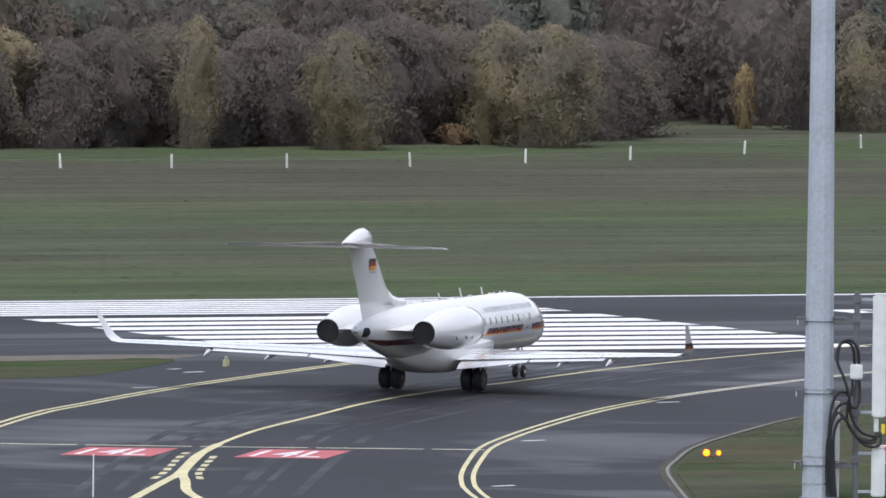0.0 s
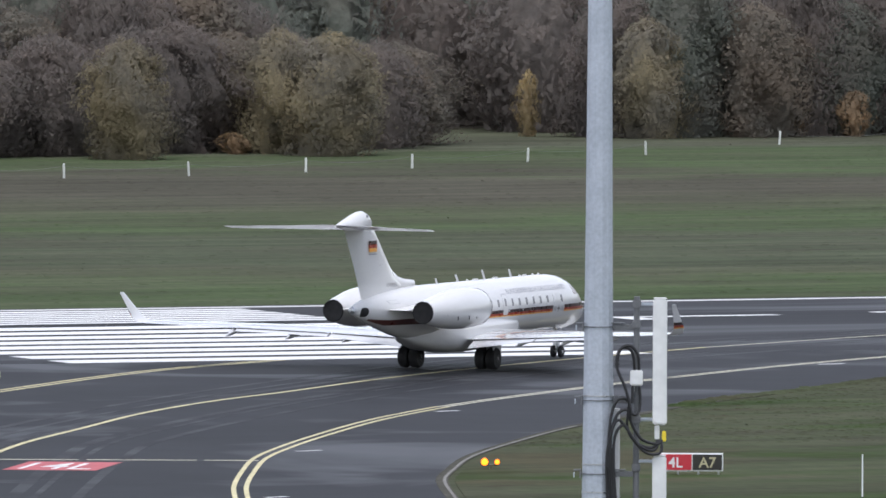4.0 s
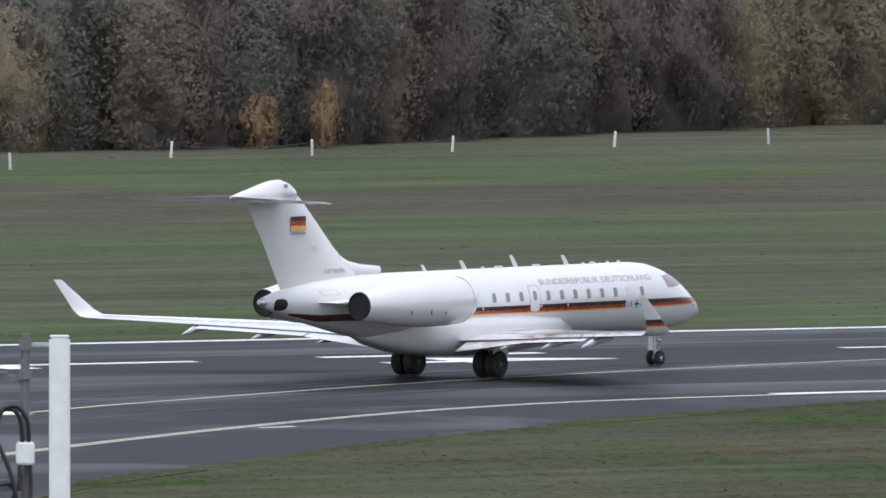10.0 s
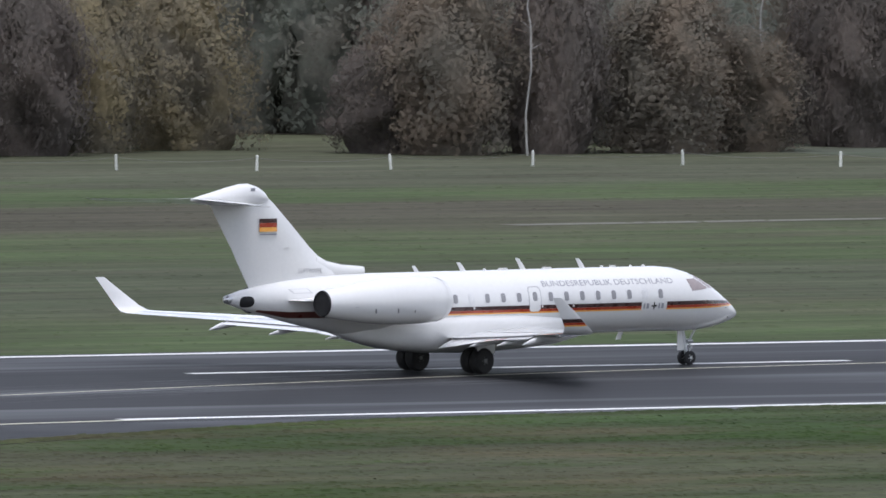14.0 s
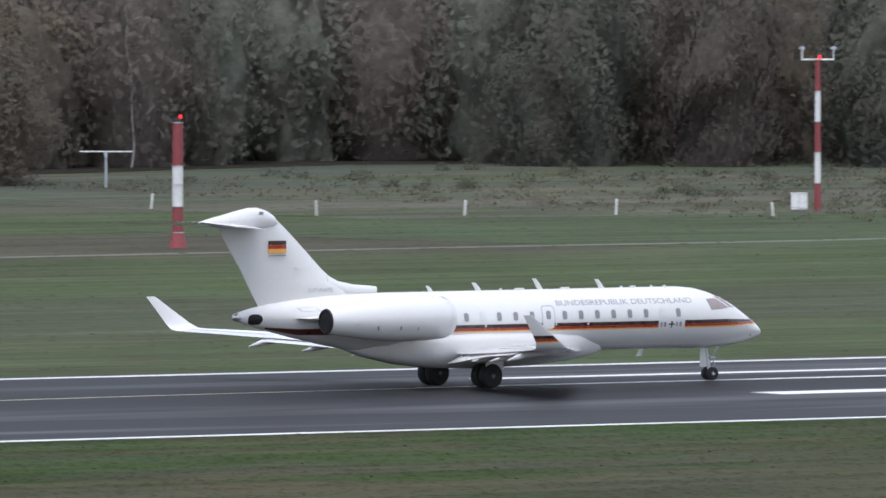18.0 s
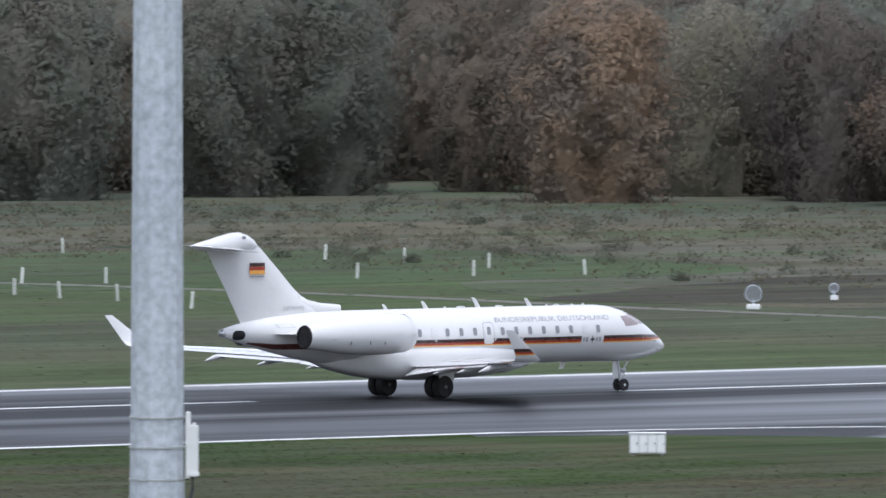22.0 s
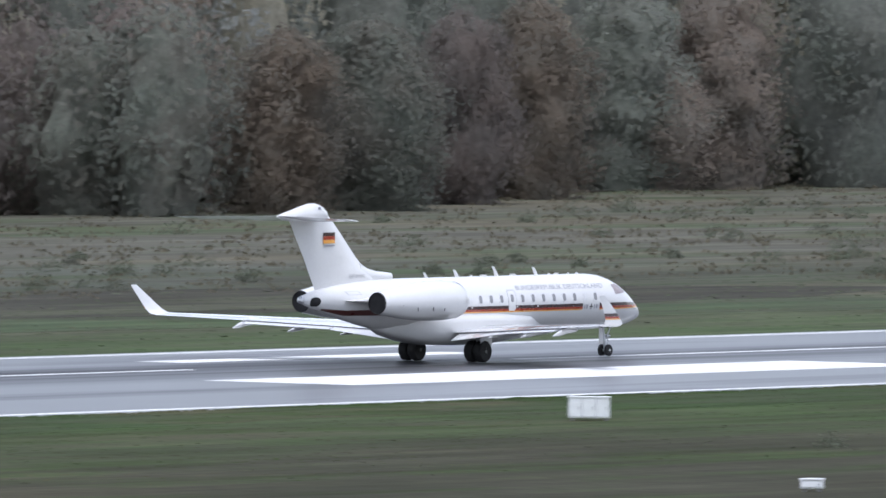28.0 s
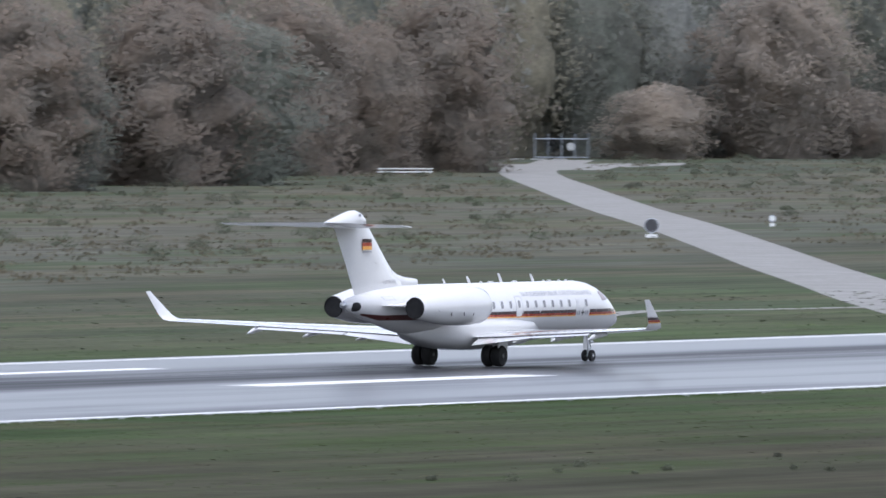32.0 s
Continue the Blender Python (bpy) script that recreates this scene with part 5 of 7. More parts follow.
def crown(rng, count, size, lobes, grid=(16, 20), low=0.0, twigs=0.6, base=0.62, squash=0.72, bulk=1.0, upright=0.6, inner=0.66):
    """A billowing inner body of foliage with twigs and leaf sprays over it, one unit wide and one unit high; also how many faces the body has."""
    corners, normals = [], []
    centres, radii = [], []
    lean = rng.normal(size=2) * 0.04
    mid = np.array([0, 0, 0.36])
    waves = [(rng.integers(1, 6), rng.normal() * 6.0 / squash, rng.random() * 6.3, 0.06 + 0.06 * rng.random()) for _ in range(7)]
    waves += [(rng.integers(4, 12), rng.normal() * 15.0 / squash, rng.random() * 6.3, 0.018 + 0.022 * rng.random()) for _ in range(8)]

    def reach(z, a):
        """How far the crown reaches at height z towards a."""
        env = np.where(z > 0.42, np.sqrt(np.clip(1 - ((z - 0.42) / 0.60) ** 2, 0.03, 1)), base + (1 - base) * z / 0.42)
        return 0.5 * env * (0.92 + sum(h * np.sin(k * a + q * z + f) for k, q, f, h in waves))

    zz, aa = np.meshgrid(np.linspace(low, 1.0, grid[0] + 1), np.linspace(0, 2 * math.pi, grid[1] + 1), indexing="ij")
    rr = reach(zz, aa) * inner
    rr[-1] = 0.0
    body = np.stack([rr * np.cos(aa) + lean[0] * zz, rr * np.sin(aa) + lean[1] * zz, (0.15 * inner + 0.83) * zz], 2)
    out = np.cross(np.gradient(body, axis=1), np.gradient(body, axis=0))
    out /= np.linalg.norm(out, axis=2)[:, :, None] + 1e-9
    out[:, -1] = out[:, 0]
    out = 0.8 * out + np.stack([np.cos(aa), np.sin(aa), 1.2 * zz], 2) * 0.5 + np.array([0, 0, 0.15])
    for grid_of, rows in ((body, corners), (out, normals)):
        rows.append(np.stack([grid_of[:-1, :-1], grid_of[:-1, 1:], grid_of[1:, 1:], grid_of[1:, :-1]], 2).reshape(-1, 4, 3))
    for i in range(lobes):
        z = low + 0.04 + (0.86 - low) * (i + rng.random()) / lobes
        a = rng.random() * 2 * math.pi
        r = 0.92 * float(reach(np.array(z), a)) * rng.random() ** 0.12
        centres.append(np.array([r * math.cos(a) + lean[0] * z, r * math.sin(a) + lean[1] * z, z]))
        radii.append(bulk * (0.055 + 0.070 * rng.random()) * (0.7 + 0.3 * math.sqrt(max(0.0, 1 - z))))
    centres, radii = np.array(centres), np.array(radii)
    pick = rng.choice(lobes, count, p=radii ** 2 / np.sum(radii ** 2))
    d = rng.normal(size=(count, 3))
    d[:, 2] += 0.25
    d /= np.linalg.norm(d, axis=1)[:, None]
    rad = radii[pick] * (0.55 + 0.72 * rng.random(count) ** 0.8)
    p = centres[pick] + d * rad[:, None] * np.array([1.0, 1.0, 0.98 * squash])
    # most of the sprays lie over the crown as a whole
    outer = rng.random(count) < 0.62
    z = np.clip(low + (1.0 - low) * rng.random(count) ** 0.9 + 0.03 * rng.normal(size=count), 0.01, 1.06)
    a = rng.random(count) * 2 * math.pi
    r = reach(z, a) * np.clip(0.90 + 0.15 * rng.normal(size=count), 0.60, 1.32)
    q = np.stack([r * np.cos(a) + lean[0] * z, r * np.sin(a) + lean[1] * z, z], 1)
    p = np.where(outer[:, None], q, p)
    d = np.where(outer[:, None], np.stack([np.cos(a), np.sin(a), (z - 0.3) * 1.4], 1), d)
    d /= np.linalg.norm(d, axis=1)[:, None]
    p[:, 2] = np.clip(p[:, 2], 0.005, 1.06)
    nrm = d + rng.normal(size=(count, 3)) * 0.4
    nrm /= np.linalg.norm(nrm, axis=1)[:, None]
    w = d * 0.8 + np.array([0, 0, upright]) + rng.normal(size=(count, 3)) * 0.45
    thin = rng.random(count) < twigs
    u = w - nrm * np.sum(w * nrm, axis=1)[:, None]
    u /= np.linalg.norm(u, axis=1)[:, None] + 1e-6
    v = np.cross(nrm, u)
    su = size * (0.6 + 0.8 * rng.random(count)) * np.where(thin, 1.9, 1.0)
    sv = size * (0.6 + 0.8 * rng.random(count)) * np.where(thin, 0.42, 0.9)
    soft = (d * 0.22 + (p - mid) * np.array([1.6, 1.6, 0.9])) * np.array([1, 1, 0.65]) + np.array([0, 0, 0.42]) + rng.normal(size=(count, 3)) * 0.04
    flat_z = np.array([1.0, 1.0, squash])
    corners.append(leaves(p, u * su[:, None] * flat_z, v * sv[:, None] * flat_z))
    normals.append(np.repeat(soft[:, None, :], 4, axis=1))
    corners, normals = np.concatenate(corners), np.concatenate(normals)
    return corners, normals / np.linalg.norm(normals, axis=2)[:, :, None], grid[0] * grid[1]


def leaves(p, u, v):
    return np.stack([p - u * 0.5 - v * 0.35, p + u * 0.5 - v * 0.5, p + u * 0.4 + v * 0.5, p - u * 0.55 + v * 0.4], axis=1)


def quads(name, co, normals, material, body=None, bodied=None):
    """Many small faces in one mesh, each shaded as part of its clump; those marked in bodied take the material body."""
    n = len(co)
    side = np.sum(np.cross(co[:, 1] - co[:, 0], co[:, 2] - co[:, 0]) * normals[:, 0], axis=1) < 0
    co[side], normals[side] = co[side][:, ::-1], normals[side][:, ::-1]
    me = bpy.data.meshes.new(name)
    me.vertices.add(4 * n)
    me.vertices.foreach_set("co", co.astype(np.float32).ravel())
    me.loops.add(4 * n)
    me.loops.foreach_set("vertex_index", np.arange(4 * n, dtype=np.int32))
    me.polygons.add(n)
    me.polygons.foreach_set("loop_start", np.arange(0, 4 * n, 4, dtype=np.int32))
    me.update(calc_edges=True)
    me.polygons.foreach_set("use_smooth", np.ones(n, dtype=bool))
    me.normals_split_custom_set(normals.reshape(-1, 3).astype(np.float32))
    me.materials.append(material)
    if body:
        me.materials.append(body)
        me.polygons.foreach_set("material_index", bodied.astype(np.int32))
    return me


def trunk_mesh(rng, bark, birch=False):
    n = 13 if birch else 6
    x = y = 0.0
    pts = []
    for i in range(n):
        pts.append((x, y, (1.0 if birch else 0.75) * i / (n - 1)))
        x, y = x + rng.normal() * (0.007 if birch else 0.02), y + rng.normal() * (0.007 if birch else 0.02)
    thick = (0.0054, 0.0016) if birch else (0.030, 0.006)
    rad = [thick[0] + (thick[1] - thick[0]) * i / (n - 1) for i in range(n)]
    bm = loft([[(x + r * math.cos(2 * math.pi * j / 8), y + r * math.sin(2 * math.pi * j / 8), z) for j in range(8)] for (x, y, z), r in zip(pts, rad)])
    for _ in range(16 if birch else 9):
        i = int(rng.integers(n // 3, n - 1))
        a, l = rng.random() * 2 * math.pi, (0.04 if birch else 0.18) * (1 + rng.random())
        x, y, z = pts[i]
        rod(bm, (x, y, z), (x + l * math.cos(a), y + l * math.sin(a), z + l * (0.5 if birch else 0.8)), rad[i] * 0.4, 0.0008, 5)
    me = bpy.data.meshes.new("trunk")
    bm.to_mesh(me)
    bm.free()
    me.materials.append(bark)
    return me


TREE_PARTS = {}
RNG = np.random.default_rng(7)
VARIANTS = 3
for kind in LEAF:
    for variant in range(VARIANTS):
        if kind in "oy":
            co, normals, n = crown(RNG, 1800, 0.07, 14, (8, 10), twigs=0.6, base=0.5, upright=0.9, inner=0.35)
        else:
            co, normals, n = crown(RNG, 14000, 0.024 if kind in "EPGS" else 0.027, 70, (20, 24), twigs=0.8 if kind == "B" else 0.35, base=0.80, upright=1.5 if kind == "B" else 0.6, inner=0.72 if kind in "DB" else 0.66)
        c = quads("crown", co, normals, LEAF[kind], BODY[kind], np.arange(len(co)) < n)
        TREE_PARTS[kind, variant] = (trunk_mesh(RNG, BARK), c)


def plant(kind, variant, x, y, h, w, turn, cache={}):
    m = pose(x, y, -0.05, 0, 0, turn) @ Matrix.Diagonal((w * 1.08, w * 1.08, h * 1.03, 1))
    key = kind, variant
    if key not in cache:
        root = tagged(new("bush" if kind == "o" else "tree"), LOOK[kind], "bush" if kind == "o" else "tree", "low bushes" if kind == "o" else "" if kind == "y" else "trees of the forest edge")
        root.matrix_basis = m
        part("trunk", TREE_PARTS[key][0], BARK, root)
        part("crown", TREE_PARTS[key][1], LEAF[kind], root)
        cache[key] = root
        return root
    ob = cache[key]
    made = copy_thing(ob, Matrix())
    made.matrix_basis = m
    return made


PLANTED = {}
PLANTED["Y"] = ((301.1, 737.8, 8.9, 3.6), (311.2, 733.9, 8.0, 6.0), (327.3, 743.7, 8.5, 6.1), (328.5, 737.3, 8.3, 7.0), (368.0, 768.0, 8.4, 6.0), (412.0, 790.6, 10.2, 8.0), (429.3, 801.1, 13.1, 9.7), (437.0, 800.4, 12.7, 7.5), (445.9, 804.1, 11.5, 8.6), (795.0, 751.7, 8.3, 3.8))
PLANTED["o"] = ((323.5, 742.6, 1.5, 2.4), (381.2, 769.0, 1.7, 1.2), (384.8, 767.0, 3.3, 2.6), (388.2, 765.0, 4.0, 1.7))
PLANTED["y"] = ((361.2, 774.4, 4.6, 1.9),)
PLANTED["O"] = ((702.0, 797.0, 15.5, 12.5), (716.4, 771.7, 12.9, 10.8), (606.1, 807.8, 12.3, 4.5), (717.6, 755.2, 12.4, 8.5), (737.4, 741.5, 12.1, 6.4))
PLANTED["D"] = ((404.8, 790.8, 10.6, 7.3), (421.6, 795.4, 9.7, 7.4), (571.9, 823.7, 15.3, 10.7), (590.1, 809.0, 14.2, 10.6), (608.3, 798.4, 15.4, 10.7), (653.8, 839.6, 17.3, 13.1), (659.9, 831.1, 15.6, 11.3), (672.7, 827.6, 16.5, 13.1), (692.4, 829.4, 15.6, 12.4), (702.2, 829.7, 16.2, 12.4), (708.9, 835.9, 16.4, 10.8), (743.5, 741.6, 9.6, 8.5), (820.5, 723.9, 8.8, 11.5), (952.3, 735.4, 14.1, 9.1))
PLANTED["B"] = ((421.3, 800.3, 12.4, 8.9), (429.0, 795.2, 11.2, 8.1), (454.3, 791.7, 7.1, 6.7), (464.3, 786.6, 12.3, 7.5), (493.3, 794.4, 12.6, 8.4), (581.5, 818.1, 14.5, 10.3), (720.5, 789.0, 14.4, 11.4), (830.4, 743.3, 11.0, 6.9), (977.8, 747.1, 14.4, 7.1))
PLANTED["R"] = ((727.1, 824.2, 16.0, 14.8), (456.5, 787.3, 12.0, 9.7), (472.5, 785.7, 10.8, 9.8), (475.7, 788.9, 9.0, 9.0), (479.9, 787.1, 7.8, 7.5), (504.5, 797.9, 10.2, 10.0), (508.0, 803.8, 13.0, 8.6), (719.3, 743.7, 13.0, 11.0), (719.7, 830.8, 10.1, 7.2), (728.9, 748.1, 12.3, 9.8), (734.8, 743.5, 12.1, 7.2), (802.6, 777.6, 13.3, 9.1), (830.7, 750.3, 12.4, 9.1), (849.3, 738.3, 11.5, 6.6), (866.5, 732.1, 10.4, 7.9), (936.2, 731.5, 13.3, 7.7), (1000.1, 756.8, 15.4, 7.7))
PLANTED["G"] = ((1062.4, 755.0, 8.6, 11.3), (1231.1, 819.4, 13.4, 12.0), (1133.0, 796.9, 20.1, 9.2), (1209.8, 818.0, 19.3, 13.3), (714.7, 762.9, 10.8, 7.7), (723.7, 739.8, 11.3, 8.5), (723.8, 807.7, 14.7, 9.8), (770.3, 735.4, 8.9, 7.4), (770.7, 725.4, 10.2, 7.8), (782.2, 731.2, 10.8, 9.6), (784.2, 725.2, 11.2, 10.4), (1301.9, 811.7, 17.6, 10.6))
PLANTED["P"] = ((1662.9, 962.4, 16.8, 10.1), (1041.1, 775.8, 10.3, 7.5), (1050.1, 775.6, 17.4, 8.5), (1292.8, 818.3, 15.5, 10.5), (1631.7, 954.9, 20.0, 15.8), (1683.1, 963.9, 20.9, 14.9), (1894.8, 1023.0, 9.0, 12.0), (863.9, 738.7, 9.2, 9.3), (1470.3, 892.1, 18.9, 11.8), (1528.7, 910.0, 19.1, 15.9))
PLANTED["S"] = ((1038.8, 777.6, 16.0, 9.4), (1212.3, 831.7, 16.1, 11.4), (1478.6, 894.3, 17.4, 12.1), (1541.4, 909.7, 17.2, 14.5))
PLANTED["E"] = ((1305.6, 853.6, 17.3, 9.1), (1314.4, 811.4, 19.8, 10.6), (1316.2, 847.0, 18.0, 10.6), (1324.3, 841.9, 16.6, 6.7), (1850.5, 1027.9, 9.5, 11.3), (1883.4, 1026.6, 22.4, 17.5))
dice = random.Random(11)
for kind, rows in PLANTED.items():
    for i, (x, y, h, w) in enumerate(rows):
        plant(kind, i % VARIANTS, x, y, h, w * (1.25 if x > 900 else 1.0), dice.random() * 360)

# the front rows of brown scrub along the first stretch
for line, step, kinds in (([(258, 734), (284, 738), (316, 743), (334, 748), (343, 757)], 3.6, "BBYBBR"), ([(368, 768), (378, 767), (390, 771), (402, 777), (417, 788), (432, 801)], 4.2, "BDRBD"),
                          ([(262, 744), (300, 748), (330, 756)], 4.5, "BRB")):
    for i, p in enumerate(spline(line, step)):
        plant(kinds[i % len(kinds)], i % VARIANTS, p.x + dice.uniform(-1, 1), p.y + 2.5 + dice.uniform(-1, 2), dice.uniform(6.6, 9.0) if p.x < 345 and step < 4 else dice.uniform(9, 12),
              dice.uniform(7.0, 9.5), dice.random() * 360)

# birch stems that shine out of the woods
birch_mes = [trunk_mesh(RNG, BIRCH, True) for _ in range(4)]
for x, y, h in ((291.0, 752.0, 17), (456.8, 776.1, 16), (481.0, 786.0, 15), (538.0, 828.0, 17), (672.0, 826.0, 18), (752.0, 880.0, 21), (775.0, 775.0, 15),
                (788.0, 783.0, 18), (840.7, 749.7, 12), (844.8, 752.0, 11), (1318.0, 836.0, 20), (440.0, 803.0, 14), (445.0, 806.0, 14), (433.0, 803.0, 15)):
    root = tagged(new("birch"), "slender white birch stem among darker trees", "tree", "birches in the woods")
    root.matrix_basis = pose(x + 3, y + 6, -0.05, 0, 0, dice.random() * 360) @ Matrix.Diagonal((h * 0.9, h * 0.9, h * 1.05, 1))
    part("stem", birch_mes[int(x) % 4], BIRCH, root)

# deep woods behind the edge
EDGE = ((250, 735), (284, 740), (316, 748), (342, 760), (361, 794), (377, 793), (370, 773), (397, 784), (415, 794), (437, 808), (446, 812), (470, 842), (478, 830), (482, 795), (521, 820), (560, 834), (578, 828), (608, 806), (640, 828), (667, 836),
        (717, 846), (752, 872), (742, 840), (728, 800), (722, 770), (746, 748), (790, 790), (826, 815), (800, 764), (786, 740), (812, 745), (846, 775), (836, 740), (870, 742), (905, 742))
EDGE_EAST = ((905, 742), (935, 738), (955, 742), (1010, 765), (1060, 785), (1072, 762), (1100, 778), (1140, 802), (1200, 850), (1285, 900), (1215, 840), (1240, 830), (1310, 858), (1335, 850), (1300, 825), (1320, 815),
             (1400, 870), (1462, 900), (1480, 900), (1545, 920), (1590, 935), (1640, 962), (1690, 970), (1760, 1010), (1850, 1048), (1860, 1036), (1905, 1030), (2000, 1080))


def fan(points, cx, cy):
    out = sorted((math.atan2(y - cy, x - cx), math.hypot(x - cx, y - cy)) for x, y in points)
    return [a for a, _ in out], [r for _, r in out]


def woods(name, points, cx, cy, kinds, seed, step, label, tall):
    rng = np.random.default_rng(seed)
    az, rr = fan(points, cx, cy)
    got = {kind: [] for kind, _ in kinds}
    names, shares = [k for k, _ in kinds], [s for _, s in kinds]
    for depth, rise, count, size, lobes in ((8.0, 0.0, 2400, 0.042, 30), (19.0, 2.5, 1800, 0.045, 28), (32.0, 5.0, 1200, 0.048, 26), (50.0, 8.0, 960, 0.050, 24), (72.0, 12.0, 800, 0.054, 24), (100.0, 17.0, 700, 0.058, 24), (140.0, 30.0, 600, 0.065, 24), (165.0, 36.0, 500, 0.07, 24)):
        a = az[0] - 0.02
        while a < az[-1] + 0.02:
            r0 = np.interp(a, az, rr)
            wide = 1.0 if depth < 25 else 1.35 if depth < 80 else 1.7
            a += step * wide ** 0.5 * (1.0 if depth < 60 else 0.8) * (0.7 + 0.6 * rng.random()) / r0
            r = r0 + depth + rng.uniform(-4, 4)
            h, w = tall + rng.uniform(-2.5, 2) + rise, rng.uniform(9, 13) * wide * (1.65 if tall > 20 else 1.0)
            fine = 1.45 if tall > 20 else 1.0
            co, normals, n = crown(rng, int(count * fine), size / fine, lobes, (14, 16) if depth < 40 else (12, 14), 0.0, twigs=0.3, base=0.74, squash=w / h, bulk=1.3, inner=0.60)
            got[names[int(rng.choice(len(names), p=shares))]].append((co * np.array([w, w, h]) + np.array([cx + r * math.cos(a), cy + r * math.sin(a), 0]), normals, np.arange(len(co)) < n))
    for kind, rows in got.items():
        co, normals, bodied = (np.concatenate([r[i] for r in rows]) for i in range(3))
        thing(name, quads(name, co, normals, LEAF[kind], BODY[kind], bodied), None, label, "woods", kind="stuff")


woods("deep_woods", EDGE, 0, 0, (("D", 0.58), ("B", 0.21), ("R", 0.21)), 3, 6.5, "deep mixed autumn woods behind the forest edge", 14.5)
woods("east_woods", EDGE_EAST, 200, 115, (("S", 0.54), ("G", 0.28), ("P", 0.10), ("H", 0.08)), 5, 8.5, "deep mixed autumn woods farther along the runway", 26.0)

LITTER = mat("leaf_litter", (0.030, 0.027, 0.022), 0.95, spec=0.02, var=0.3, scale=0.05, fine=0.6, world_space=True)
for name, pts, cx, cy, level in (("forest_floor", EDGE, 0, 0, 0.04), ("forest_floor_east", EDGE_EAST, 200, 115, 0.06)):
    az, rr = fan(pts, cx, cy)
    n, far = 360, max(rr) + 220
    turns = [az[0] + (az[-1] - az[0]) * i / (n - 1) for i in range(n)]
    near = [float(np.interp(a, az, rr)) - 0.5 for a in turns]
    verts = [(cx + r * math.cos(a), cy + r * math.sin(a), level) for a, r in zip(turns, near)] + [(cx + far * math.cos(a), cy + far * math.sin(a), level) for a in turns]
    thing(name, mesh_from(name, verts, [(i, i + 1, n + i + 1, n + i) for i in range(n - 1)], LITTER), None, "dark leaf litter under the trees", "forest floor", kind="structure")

# heath shrubs and tufts
SHRUB = leaf_mat("heath_shrub_foliage", (0.118, 0.134, 0.094), second=(0.104, 0.110, 0.084))
TUFT = leaf_mat("dry_grass_tufts", (0.150, 0.132, 0.092), second=(0.122, 0.118, 0.084))


def scatter(name, areas, count, size, height, leaf, material, label, seed, sprays):
    rng = np.random.default_rng(seed)
    road = np.array([(p.x, p.y) for p in access_line])
    corners, normals = [], []
    for x0, x1, y0, y1, slope in areas:
        n = int(count / len(areas))
        for _ in range(n):
            x = rng.uniform(x0, x1)
            y = rng.uniform(y0, y1) + (x - x0) * slope
            if np.min(np.sum((road - (x, y)) ** 2, axis=1)) < 36:
                continue
            s = size * rng.uniform(0.5, 1.5)
            k = sprays
            d = rng.normal(size=(k, 3))
            d[:, 2] = np.abs(d[:, 2])
            d /= np.linalg.norm(d, axis=1)[:, None]
            p = d * np.array([s, s, height * s / size]) * rng.uniform(0.5, 1.0, (k, 1)) + np.array([x, y, 0.03])
            u = rng.normal(size=(k, 3))
            u /= np.linalg.norm(u, axis=1)[:, None]
            v = np.cross(u, d)
            v /= np.linalg.norm(v, axis=1)[:, None]
            corners.append(leaves(p, u * leaf, v * leaf))
            normals.append(np.repeat((d * 0.45 + np.array([0, 0, 1.0]))[:, None, :], 4, axis=1))
    thing(name, quads(name, np.concatenate(corners), np.concatenate(normals), material), None, label, "shrubs", kind="stuff")


scatter("heath_shrubs", ((520, 700, 705, 815, 0.05), (560, 760, 600, 690, 0.18), (560, 800, 570, 620, 0.1)), 380, 1.0, 0.85, 0.13, SHRUB, "low dark heath shrubs", 21, 150)
scatter("heath_shrubs", ((800, 1100, 575, 680, 0.25), (1100, 1500, 640, 760, 0.4), (1500, 1900, 800, 900, 0.45)), 280, 1.2, 0.95, 0.17, SHRUB, "low dark heath shrubs", 22, 130)
scatter("dry_tufts", ((500, 700, 690, 800, 0.05), (560, 800, 560, 720, 0.1)), 5000, 0.9, 0.34, 0.16, TUFT, "dry pale grass tufts on the heath", 23, 10)
scatter("dry_tufts", ((800, 1200, 560, 720, 0.25), (1200, 1900, 650, 820, 0.42)), 4000, 1.4, 0.36, 0.24, TUFT, "dry pale grass tufts on the heath", 24, 10)
scatter("near_tufts", ((690, 760, 396, 407, 0.0),), 12, 0.30, 0.28, 0.07, SHRUB, "dark weed tufts in the grass", 26, 110)
scatter("near_tufts", ((560, 700, 385, 412, 0.0),), 5, 0.55, 0.5, 0.09, SHRUB, "dark weed tufts in the grass", 25, 160)

# blades and tussocks of the mown grass
BLADES = grass("grass_blades", True)
NEAR_BLADES = grass("near_grass_blades", True, patches=NEAR_PATCHES)
edge_x, edge_y = [p.x for p in taxi_edge], [p.y for p in taxi_edge]


